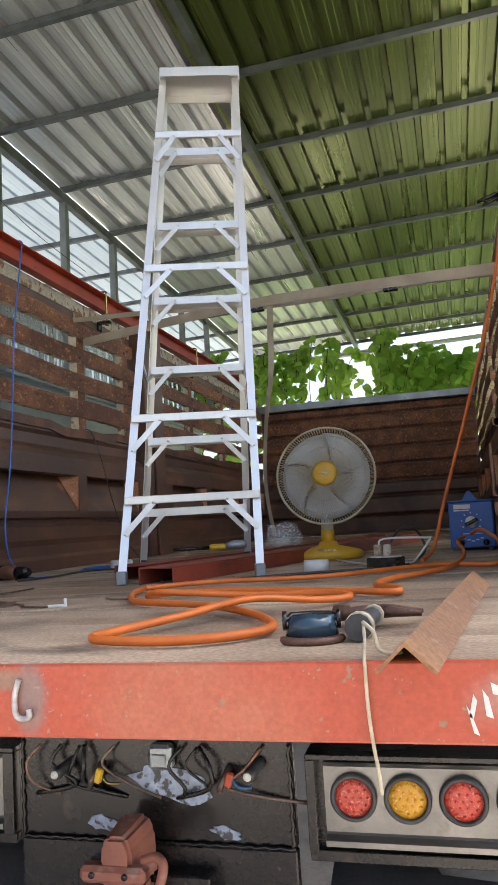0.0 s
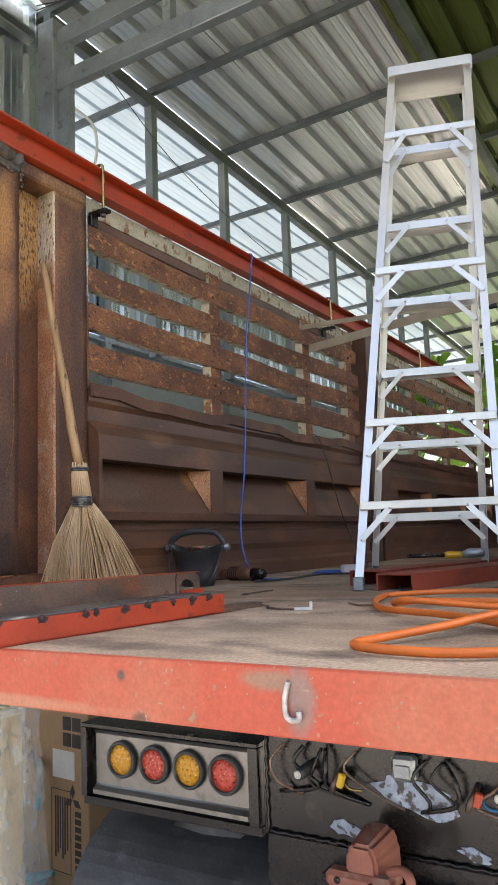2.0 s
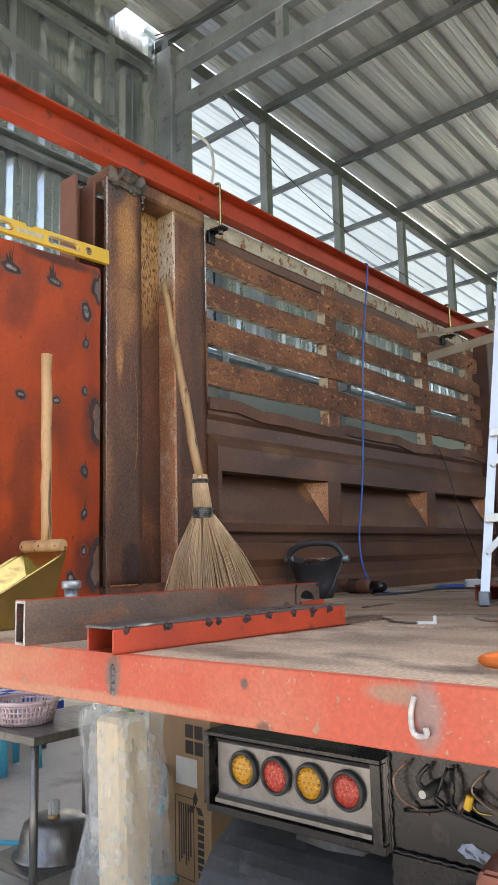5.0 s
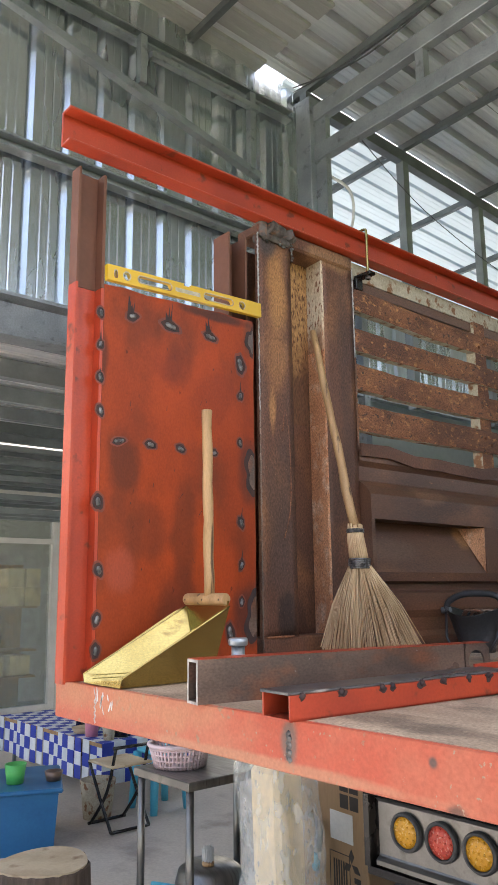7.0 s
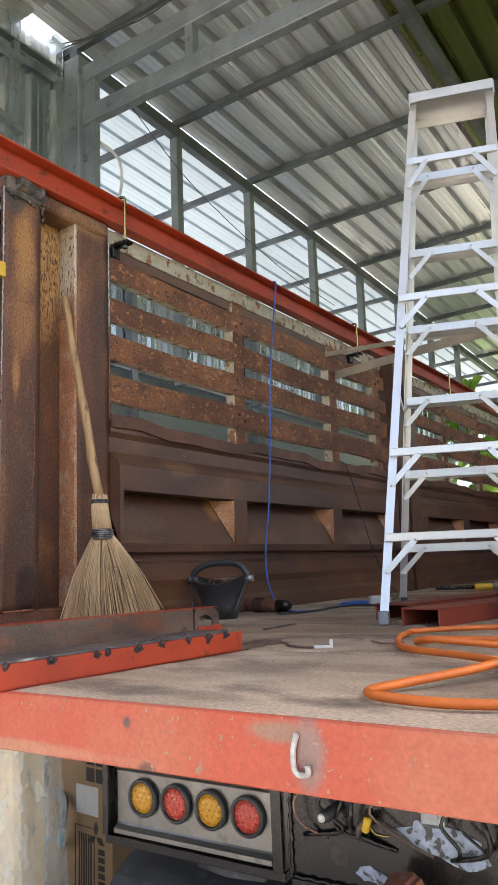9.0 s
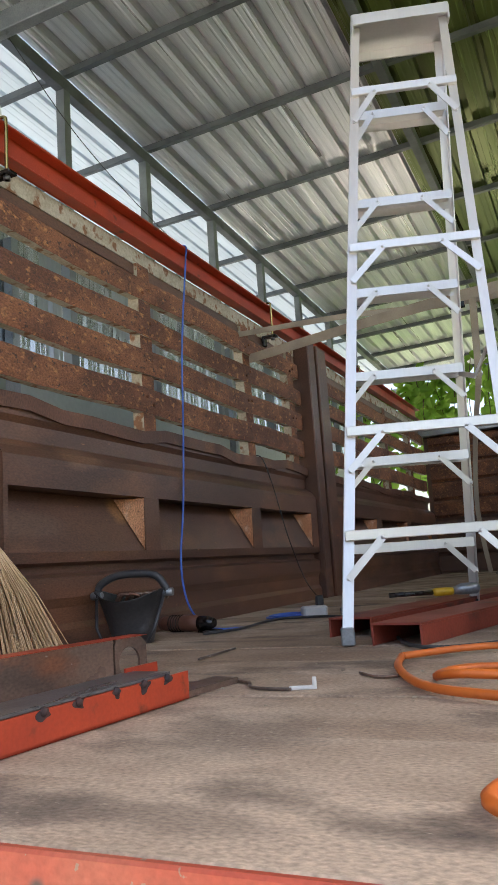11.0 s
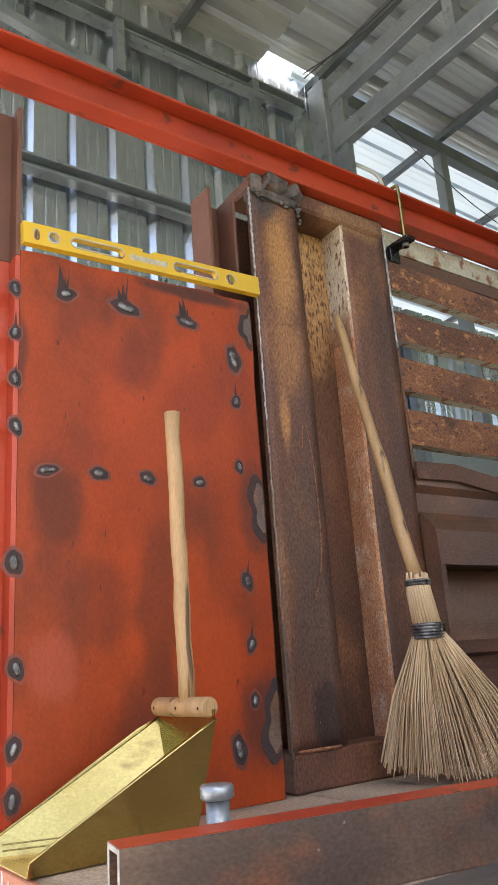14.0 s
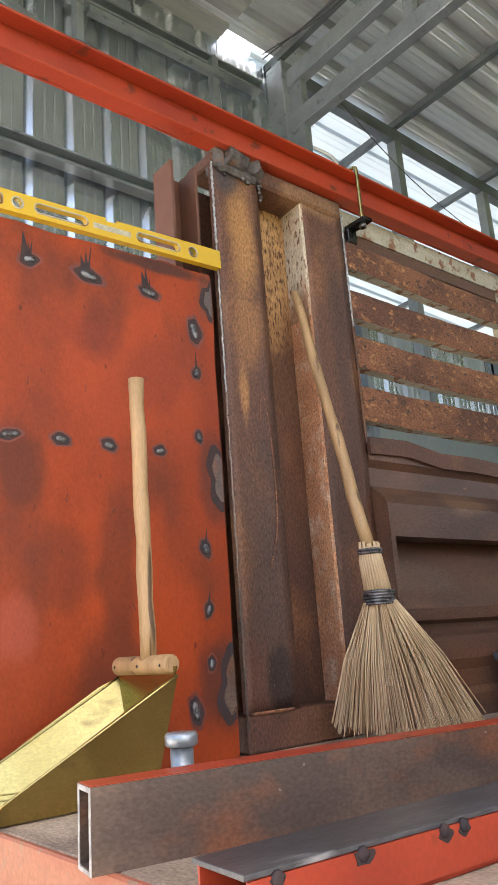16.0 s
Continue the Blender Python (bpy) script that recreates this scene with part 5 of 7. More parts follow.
for k, (a, b, lo, hi) in enumerate(holes):
    bm = B()
    ring = slot(a, b, lo, hi, True) + slot(a, b, lo, hi, False)[::-1]
    tube(bm, [(0.018, y, z) for y, z in ring], 0.002, 6, False)
    part("grip_lining", bm, M_CREAM, level)
    if b - a < 0.05:
        bm = B()
        tube(bm, [(0.009, (a + b) / 2, lo), (0.009, (a + b) / 2, hi)], min(0.006, (b - a) * 0.3), 10)
        part("vial", bm, M_GLASS, level)
bm = B()
box(bm, 0.018, 0.0183, 0.25, 0.35, 0.016, 0.03)
part("maker_mark", bm, M_CREAM, level, "worn pale print")

# ---- rubber basket, grinder, wires ----
basket = thing("rubber_basket", pose(0.2, 1.6, 0, 0, 0, 12) @ Matrix.Scale(0.92, 4), "black rubber basket with a taped handle", "rubber basket")
bm = B()
lathe(bm, [(0.0, 0.003), (0.07, 0.0), (0.085, 0.05), (0.125, 0.165), (0.132, 0.17), (0.12, 0.165), (0.08, 0.05), (0.065, 0.008), (0.0, 0.01)], 28)
for v in bm.verts:
    a = math.atan2(v.co.y, v.co.x)
    v.co.z += 0.02 * math.cos(2 * a) * (v.co.z / 0.17)
    v.co.y *= 0.85
part("body", bm, M_RUBBER, basket)
bm = B()
tube(bm, smooth_path([(-0.13, 0, 0.165), (-0.12, 0, 0.205), (-0.06, 0, 0.235), (0.02, 0, 0.24), (0.09, 0, 0.23), (0.125, 0, 0.19), (0.13, 0, 0.165)]), 0.014, 8)
part("handle", bm, M_RUBBER, basket, "worn taped handle")
for x in (-0.133, 0.133):
    bm = B()
    lathe(bm, [(0.014, -0.02), (0.014, 0.02)], 10, pose(x, 0, 0.17, 0, 90, 0))
    part("knob", bm, M_STEEL, basket)
    bm = B()
    tube(bm, [(x * 0.95, -0.02, 0.16), (x * 0.8, -0.07, 0.06), (x * 0.6, -0.075, 0.01)], 0.006, 6)
    part("strap", bm, M_RUBBER, basket)
random.seed(4)
for k in range(9):
    bm = B()
    a, b = random.uniform(-0.07, 0.07), random.uniform(-0.05, 0.05)
    tube(bm, smooth_path([(a, b, 0.14), (a + 0.03, b - 0.02, 0.172), (a + 0.06, b, 0.16), (a + 0.05, b + 0.03, 0.15)], 4), 0.006, 6)
    part("shackle", bm, M_BARE, basket, "greasy chain shackles inside")

grinder = thing("angle_grinder", pose(0.2, 1.95, 0.03, 0, 0, -100), "black and red angle grinder on the deck", "angle grinder")
bm = B()
tube(bm, [(0, -0.12, 0), (0, -0.1, 0), (0, 0.02, 0), (0, 0.06, 0)], 0.03, 14, radii=[0.022, 0.027, 0.03, 0.026])
part("body", bm, M_PRIMER2, grinder, "red motor body")
bm = B()
tube(bm, [(0, 0.06, 0), (0, 0.1, 0), (0, 0.125, 0)], 0.026, 12, radii=[0.026, 0.024, 0.016])
part("gear_head", bm, M_BLACK, grinder)
bm = B()
lathe(bm, [(0.045, -0.03), (0.045, -0.024), (0.02, -0.022), (0.0, -0.022)], 20, pose(0, 0.105, 0, 0, 0, 0))
part("guard", bm, M_BLACK, grinder)
bm = B()
for k in range(5):
    tube(bm, [(0.03 * math.cos(a / 12 * math.tau), -0.02 - k * 0.012, 0.03 * math.sin(a / 12 * math.tau)) for a in range(13)], 0.002, 4)
part("vent_ring", bm, M_BLACK, grinder)


def cable(name, pts, r, material, label, category="cable", n=7):
    bm = B()
    tube(bm, smooth_path(pts, n), r, 7)
    return solid(name, bm, material, label, category)


cable("blue_wire", [(-0.03, 2.42, 1.695), (0.04, 2.4, 1.69), (0.047, 2.38, 1.6), (0.05, 2.3, 1.2), (0.06, 2.25, 0.8), (0.07, 2.2, 0.5), (0.09, 2.12, 0.25), (0.15, 2.05, 0.1), (0.24, 2.0, 0.02), (0.33, 1.95, 0.006), (0.42, 1.98, 0.006)], 0.004, M_BLUEWIRE, "thin blue wire hanging over the red channel", "wire")
cable("dark_wire", [(-0.02, 3.16, 0.8), (0.02, 3.17, 0.77), (0.06, 3.2, 0.6), (0.1, 3.25, 0.35), (0.16, 3.3, 0.12), (0.28, 3.2, 0.01), (0.45, 2.7, 0.006), (0.52, 2.45, 0.02)], 0.0028, M_RUBBER, "thin dark wire down the wall", "wire")
cable("black_cable", [(0.36, 1.78, 0.006), (0.42, 1.95, 0.006), (0.4, 2.2, 0.006), (0.45, 2.35, 0.006), (0.7, 2.3, 0.006), (0.95, 1.9, 0.006), (1.2, 1.3, 0.006), (1.5, 1.5, 0.006), (1.8, 1.65, 0.006)], 0.005, M_RUBBER, "black power cable across the deck")
strip = thing("socket_strip", pose(0.52, 2.42, 0, 0, 0, 35), "white socket strip with a black plug", "socket strip")
bm = B()
box(bm, -0.05, 0.05, -0.032, 0.032, 0.0, 0.045, 0.008)
part("body", bm, M_WHITE, strip)
bm = B()
box(bm, 0.01, 0.04, -0.015, 0.015, 0.04, 0.085, 0.005)
part("plug", bm, M_RUBBER, strip, "black plug")
bm = B()
for k in range(4):
    r = 0.06 + 0.008 * k
    tube(bm, [(0.4 + r * math.cos(a) * (1 + 0.1 * math.sin(3 * a + k)), 2.45 + 1.3 * r * math.sin(a), 0.006 + 0.003 * (k % 3)) for a in [i * math.tau / 22 for i in range(23)]], 0.0035, 6)
solid("cable_coil", bm, M_BLUEWIRE, "loose coil of blue cable", "cable coil")
for name, pts in (("welding_rod", [(0.68, 1.16, 0.004), (0.676, 1.37, 0.004)]), ("welding_rod", [(0.94, 0.84, 0.004), (0.98, 0.81, 0.004), (1.0, 0.77, 0.004), (1.04, 0.75, 0.004), (1.09, 0.745, 0.004)]), ("welding_rod", [(1.16, 0.93, 0.004), (1.21, 0.88, 0.004), (1.26, 0.9, 0.004)])):
    cable(name, pts, 0.003, M_BARE, "short bent piece of wire on the deck", "wire", 4)
bm = B()
box(bm, -0.035, 0.035, -0.006, 0.006, 0.0, 0.01, 0.002)
box(bm, 0.024, 0.035, -0.006, 0.006, 0.008, 0.03, 0.002)
solid("white_bracket", bm, M_WHITE, "small white angle bracket on the deck", "bracket", m=pose(1.105, 0.765, 0, 0, 0, 20) @ Matrix.Scale(0.7, 4))
bm = B()
random.seed(8)
for k in range(60):
    x, y = random.uniform(0.9, 1.4), random.uniform(0.3, 2.2)
    s = random.uniform(0.001, 0.003)
    box(bm, x - s, x + s, y - s, y + s, 0, s * 0.8, 0, Matrix.Translation((x, y, 0)) @ pose(0, 0, 0, 0, 0, random.random() * 90) @ Matrix.Translation((-x, -y, 0)))
solid("debris", bm, M_STRAP, "small pale crumbs scattered on the deck", "debris", "stuff")

# ---- tools on the primed channels ----
torch = thing("screwdriver", pose(1.05, 2.1, 0.09, 0, 0, -62), "black and yellow hand tool lying on the channels", "hand tool")
bm = B()
tube(bm, [(0, -0.13, 0), (0, 0.02, 0)], 0.008, 8)
part("shaft", bm, M_BLACK, torch)
bm = B()
tube(bm, [(0, 0.02, 0), (0, 0.03, 0), (0, 0.08, 0), (0, 0.09, 0)], 0.014, 10, radii=[0.01, 0.015, 0.014, 0.012])
part("grip", bm, M_YELLOW, torch, "yellow grip")
bm = B()
tube(bm, [(0, 0.09, 0), (0, 0.12, 0.005), (0, 0.17, 0.005), (0, 0.18, 0.005)], 0.02, 10, radii=[0.012, 0.02, 0.02, 0.014])
part("head", bm, M_STEEL, torch)


def crumple(rx, ry, rz, seed, amp=0.25, n=3):
    bm = B()
    bmesh.ops.create_icosphere(bm, subdivisions=n, radius=1)
    for v in bm.verts:
        f = 1 + amp * noise.noise(v.co * 1.7 + Vector((seed, 0, 0))) + amp * 0.6 * noise.noise(v.co * 4 + Vector((0, seed, 0)))
        v.co = Vector((v.co.x * rx * f, v.co.y * ry * f, max(v.co.z * f, -0.75) * rz))
    for f in bm.faces:
        f.smooth = True
    return bm


solid("plastic_bag", crumple(0.085, 0.11, 0.055, 3, 0.6), M_BAG, "crumpled clear plastic bag on the channels", "plastic bag", m=pose(1.33, 2.35, 0.115))

# ---- orange hose ----
hose_pts = [(1.2, 1.1, 0.012), (1.36, 1.25, 0.012), (1.68, 1.3, 0.012), (2.0, 1.62, 0.012), (2.2, 1.6, 0.012), (2.24, 2.05, 0.05), (2.18, 2.4, 0.1), (2.14, 2.55, 0.08)]
cable("orange_hose", hose_pts, 0.0078, M_ORANGE, "thick orange welding cable across the deck", "hose", 10)
cable("orange_hose", [(1.2, 1.1, 0.012), (1.24, 0.92, 0.012), (1.34, 0.72, 0.012), (1.5, 0.62, 0.013), (1.62, 0.52, 0.014), (1.73, 0.38, 0.012), (1.785, 0.24, 0.012), (1.74, 0.15, 0.012), (1.65, 0.115, 0.012), (1.55, 0.13, 0.012), (1.505, 0.165, 0.012), (1.52, 0.24, 0.012), (1.59, 0.35, 0.02), (1.68, 0.5, 0.032), (1.8, 0.62, 0.014), (1.85, 0.7, 0.012), (1.79, 0.78, 0.012), (1.6, 0.78, 0.014), (1.4, 0.74, 0.03), (1.33, 0.82, 0.014), (1.37, 0.93, 0.012), (1.55, 0.93, 0.012), (1.78, 0.84, 0.012), (1.93, 0.76, 0.012), (1.945, 0.83, 0.012), (1.88, 0.95, 0.012), (1.9, 1.12, 0.012), (2.05, 1.5, 0.012), (2.1, 1.9, 0.03), (2.08, 2.3, 0.06), (2.11, 2.54, 0.07)], 0.0078, M_ORANGE, "looped orange welding cable on the deck", "hose", 8)
cable("orange_hose", [(1.95, 1.9, 0.012), (1.99, 2.05, 0.05), (2.04, 2.12, 0.22), (2.13, 2.2, 0.5), (2.24, 2.2, 0.85), (2.32, 2.2, 1.15), (2.355, 2.2, 1.36), (2.37, 2.2, 1.4), (2.385, 2.2, 1.3), (2.39, 2.2, 1.1)], 0.007, M_ORANGE, "orange cable hanging over the side wall", "hose", 8)
holder = thing("electrode_holder", pose(2.34, 2.2, 1.44, 0, 0, 0), "black electrode holder hung on the side wall", "electrode holder")
bm = B()
tube(bm, [(0.09, 0, 0.04), (0.0, 0, 0.02), (-0.07, 0, 0.0)], 0.01, 8, radii=[0.014, 0.01, 0.007])
part("upper_jaw", bm, M_BLACK, holder)
bm = B()
tube(bm, [(0.09, 0, 0.02), (0.0, 0.01, 0.005), (-0.05, 0.01, -0.015)], 0.008, 8, radii=[0.012, 0.007, 0.004])
part("lower_jaw", bm, M_BLACK, holder)
bm = B()
tube(bm, [(0.09, 0, 0.03), (0.14, 0, 0.02), (0.15, 0, -0.02)], 0.02, 8)
part("handle", bm, M_RUBBER, holder)

# ---- welder ----
welder = thing("welding_machine", pose(2.15, 2.78, 0, 0, 0, -4), "blue welding machine with a round current dial", "welding machine")
bm = B()
box(bm, -0.1, 0.1, -0.06, 0.22, 0.012, 0.225, 0.006)
body = part("case", bm, M_BLUE, welder)
bm = B()
box(bm, -0.105, 0.105, -0.065, 0.225, 0.225, 0.232, 0.002)
part("lid", bm, M_BLUE, welder)
bm = B()
prism(bm, [(-0.04, 0.232), (-0.012, 0.275), (0.0, 0.275), (0.03, 0.232)], "y", 0.0, 0.012)
part("lifting_lug", bm, M_BLUE, welder)
bm = B()
lathe(bm, [(0.027, 0.0), (0.027, 0.003), (0.0, 0.003)], 20, pose(0.0, -0.06, 0.13, 90, 0, 0))
part("dial_plate", bm, M_WHITE, body)
bm = B()
box(bm, -0.03, 0.03, -0.085, -0.062, 0.122, 0.138, 0.004, Matrix.Translation((0, 0, 0.13)) @ pose(0, 0, 0, 0, -25, 0) @ Matrix.Translation((0, 0, -0.13)))
part("dial_knob", bm, M_BLACK, body, "black pointer knob")
bm = B()
for k in range(7):
    a = radians(-210 + k * 40)
    box(bm, 0.043 * math.cos(a) - 0.003, 0.043 * math.cos(a) + 0.003, -0.0612, -0.06, 0.13 - 0.043 * math.sin(a) - 0.003, 0.13 - 0.043 * math.sin(a) + 0.003)
box(bm, -0.075, 0.0, -0.0612, -0.06, 0.192, 0.212)
box(bm, -0.075, -0.005, -0.0612, -0.06, 0.182, 0.188)
box(bm, -0.04, 0.045, -0.0612, -0.06, 0.075, 0.079)
for k in range(5):
    box(bm, -0.045 + k * 0.02, -0.03 + k * 0.02, -0.0612, -0.06, 0.04 + 0.006 * abs(k - 2), 0.045 + 0.006 * abs(k - 2))
part("printed_panel", bm, M_WHITE, body, "pale printed marks")
for x in (-0.05, 0.06):
    bm = B()
    lathe(bm, [(0.016, 0.0), (0.014, 0.02), (0.009, 0.03), (0.0, 0.03)], 12, pose(x, -0.06, 0.035, 90, 0, 0))
    part("cable_socket", bm, M_BLACK, body)
for x in (-0.08, 0.08):
    for y in (-0.04, 0.2):
        bm = B()
        box(bm, x - 0.012, x + 0.012, y - 0.012, y + 0.012, 0, 0.013)
        part("foot", bm, M_RUBBER, welder)

strip2 = thing("socket_box", pose(1.83, 1.78, 0, 0, 0, -18), "dark socket box with white plugs", "socket box")
bm = B()
box(bm, -0.06, 0.06, -0.035, 0.035, 0, 0.035, 0.004)
part("body", bm, M_BLACK, strip2)
bm = B()
box(bm, -0.05, 0.05, -0.028, 0.028, 0.035, 0.039, 0.001)
part("face", bm, M_WHITE, strip2)
for x in (-0.028, 0.008):
    bm = B()
    box(bm, x - 0.012, x + 0.012, -0.012, 0.012, 0.039, 0.08, 0.004)
    part("plug", bm, M_CREAM, strip2)
cable("white_flex", [(1.81, 1.79, 0.075), (1.815, 1.79, 0.095), (1.86, 1.81, 0.1), (1.97, 1.85, 0.095), (1.985, 1.86, 0.09), (1.94, 1.83, 0.03), (1.9, 1.86, 0.006), (1.75, 1.9, 0.006), (1.55, 2.4, 0.006), (1.5, 2.7, 0.01)], 0.004, M_WHITE, "white appliance flex looping from the socket", "flex")
cable("dark_flex", [(1.84, 1.8, 0.07), (1.88, 1.9, 0.13), (1.93, 2.0, 0.12), (1.96, 2.0, 0.05), (1.92, 1.9, 0.008), (1.86, 1.72, 0.006)], 0.005, M_RUBBER, "dark flex looping from the socket", "flex")
tape = thing("tape_roll", (1.606, 1.64, 0), "white roll of tape standing flat on the deck", "tape roll")
bm = B()
lathe(bm, [(0.03, 0.0), (0.043, 0.0), (0.043, 0.043), (0.03, 0.043), (0.03, 0.0)], 28)
part("roll", bm, M_WHITE, tape)

# ---- fan ----
fan = thing("table_fan", pose(1.515, 2.47, 0, 0, 0, 8) @ Matrix.Scale(0.907, 4), "yellow table fan with a large wire guard", "fan")
bm = B()
lathe(bm, [(0.15, 0.0), (0.165, 0.008), (0.165, 0.03), (0.15, 0.045), (0.09, 0.06), (0.05, 0.07), (0.04, 0.09), (0.0, 0.09)], 32, Matrix.Diagonal((1.05, 0.8, 1, 1)))
fbase = part("base", bm, M_FANYELLOW, fan, "yellow rounded base")
for k in range(4):
    bm = B()
    box(bm, -0.05 + k * 0.024, -0.035 + k * 0.024, -0.115, -0.095, 0.04, 0.055, 0.002)
    part("speed_button", bm, M_CREAM, fbase)
bm = B()
tube(bm, [(0, 0, 0.08), (0, 0, 0.15)], 0.033, 18)
part("neck", bm, M_FANYELLOW, fan)
bm = B()
tube(bm, [(0, 0, 0.15), (0, 0, 0.23)], 0.03, 18)
part("column", bm, M_WHITE, fan, "pale sticker-covered column")
bm = B()
tube(bm, [(0, 0.02, 0.23), (0, 0.04, 0.3), (0, 0.06, 0.36)], 0.028, 10)
part("bracket", bm, M_FANYELLOW, fan)
GF = pose(0.01, -0.02, 0.418, 82, 0, -4)
bm = B()
lathe(bm, [(0.05, -0.16), (0.075, -0.14), (0.08, -0.05), (0.06, -0.04), (0.0, -0.04)], 20, GF)
part("motor", bm, M_FANYELLOW, fan)
R = 0.245
for name, z0, z1 in (("front_guard", 0.0, 0.05), ("rear_guard", 0.0, -0.07)):
    bm = B()
    for k in range(110):
        a = math.tau * k / 110
        pts = []
        for f in (0.2, 0.45, 0.7, 0.9, 1.0):
            z = z0 + (z1 - z0) * (1 - f ** 4)
            tw = a + (0.25 * f if z1 > 0 else 0)
            pts.append((R * f * math.cos(tw), R * f * math.sin(tw), z))
        tube(bm, pts, 0.0016, 4, False)
    for rr in (0.55, 0.8):
        z = z0 + (z1 - z0) * (1 - rr ** 4)
        tube(bm, [(R * rr * math.cos(math.tau * k / 48), R * rr * math.sin(math.tau * k / 48), z) for k in range(49)], 0.0018, 5, False)
    bmesh.ops.transform(bm, matrix=GF, verts=bm.verts[:])
    tagged(part(name, bm, M_FANWIRE, fan), "cream wire guard", kind="stuff")
bm = B()
tube(bm, [(R * math.cos(math.tau * k / 64), R * math.sin(math.tau * k / 64), 0) for k in range(65)], 0.006, 6, False)
bmesh.ops.transform(bm, matrix=GF, verts=bm.verts[:])
part("guard_rim", bm, M_FANWIRE, fan)
bm = B()
lathe(bm, [(0.06, 0.045), (0.062, 0.055), (0.05, 0.062), (0.0, 0.064)], 28, GF)
part("badge", bm, M_FANYELLOW, fan, "round yellow badge with pale mark")
bm = B()
prism(bm, [(-0.025, -0.004), (-0.005, 0.008), (0.005, 0.0), (0.025, 0.006), (0.005, -0.008), (-0.005, 0.001)], "z", 0.064, 0.0655, GF)
part("badge_mark", bm, M_WHITE, fan)
for k in range(5):
    bm = B()
    a0 = math.tau * k / 5
    g = []
    for i in range(9):
        f = i / 8
        row = []
        for j in range(6):
            r = 0.05 + 0.17 * j / 5
            an = a0 + (0.15 + 1.32 * f) * (0.75 + 0.35 * j / 5)
            row.append(bm.verts.new(GF @ Vector((r * math.cos(an), r * math.sin(an), -0.035 + 0.03 * f))))
        g.append(row)
    for i in range(8):
        for j in range(5):
            bm.faces.new((g[i][j], g[i + 1][j], g[i + 1][j + 1], g[i][j + 1])).smooth = True
    ob = part("blade", bm, M_FANBLADE, fan)
    ob.modifiers.new("thickness", "SOLIDIFY").thickness = 0.002
bm = B()
lathe(bm, [(0.055, -0.04), (0.055, 0.0), (0.04, 0.01), (0.0, 0.012)], 20, GF)
part("hub", bm, M_FANBLADE, fan)

# ---- mask, hammer, cord at the rear edge ----
mask = thing("face_shield", pose(1.866, 0.16, 0, 0, 0, 10) @ Matrix.Scale(0.8, 4), "dark plastic face shield with a smoky visor", "face shield")
bm = B()
n = 17
rows = []
for k in range(n):
    a = math.pi * (0.06 + 0.88 * k / (n - 1))
    c, s = math.cos(a), math.sin(a)
    rows.append([bm.verts.new((0.05 * c, -0.045 * s, 0.014)), bm.verts.new((0.042 * c, -0.03 * s, 0.055 - 0.006 * abs(c))), bm.verts.new((0.039 * c, -0.027 * s, 0.055 - 0.006 * abs(c))), bm.verts.new((0.047 * c, -0.042 * s, 0.014))])
for a, b in zip(rows, rows[1:]):
    for k in range(4):
        bm.faces.new((a[k], a[(k + 1) % 4], b[(k + 1) % 4], b[k])).smooth = True
M_VISOR = mat("smoky_visor", (0.03, 0.06, 0.09), (0.16, 0.3, 0.42), (0.02, 0.03, 0.045), 14, 60, (1, 1, 1), 0.12, 0.2, 0.0, span=(0.45, 0.6))
part("visor", bm, M_VISOR, mask, "smoky blue visor")
bm = B()
tube(bm, [(0.054 * math.cos(math.pi * (0.02 + 0.96 * k / 16)), -0.049 * math.sin(math.pi * (0.02 + 0.96 * k / 16)), 0.007) for k in range(17)], 0.008, 6)
part("rim", bm, M_BROWN, mask, "dark brown rim")
for x in (-0.05, 0.05):
    bm = B()
    lathe(bm, [(0.018, -0.004), (0.018, 0.004)], 14, pose(x, 0.004, 0.04, 0, 90, 0))
    part("side_ear", bm, M_BLACK, mask)
bm = B()
tube(bm, [(-0.05, 0.0, 0.04), (-0.04, 0.045, 0.045), (0.0, 0.06, 0.045), (0.04, 0.045, 0.045), (0.05, 0.0, 0.04)], 0.006, 6)
part("head_band", bm, M_BLACK, mask)

hammer = thing("claw_hammer", pose(1.945, 0.24, 0, 0, 0, 0), "rusty claw hammer with a black grip", "hammer")
bm = B()
tube(bm, [(-0.07, 0.08, 0.022), (-0.045, 0.075, 0.022), (-0.04, 0.074, 0.022), (0.0, 0.07, 0.024)], 0.014, 10, radii=[0.013, 0.013, 0.01, 0.013])
for dz, dy in ((0.0, 0.018), (0.0, -0.018)):
    tube(bm, [(0.0, 0.07, 0.024), (0.03, 0.072 + dy * 0.6, 0.024), (0.075, 0.08 + dy, 0.02)], 0.009, 8, radii=[0.012, 0.009, 0.004])
part("head", bm, M_RUST, hammer, "rusty claw head")
bm = B()
tube(bm, [(0.0, 0.075, 0.024), (-0.002, 0.03, 0.022), (-0.006, -0.03, 0.022), (-0.008, -0.1, 0.022)], 0.014, 10, radii=[0.012, 0.014, 0.015, 0.02])
part("handle", bm, M_RUBBER, hammer, "black rubber grip")
bm = B()
tube(bm, [(-0.001, 0.05, 0.022), (-0.001, 0.035, 0.022)], 0.017, 10)
part("tape_band", bm, M_CREAM, hammer)
bm = B()
for k in range(3):
    tube(bm, [(1.938 + 0.019 * math.cos(a), 0.15 + 0.006 * k, 0.022 + 0.019 * math.sin(a)) for a in [i * math.tau / 14 for i in range(15)]], 0.0028, 6)
cord = solid("cord", bm, M_CORD, "cream cord tied round the hammer's grip", "cord")
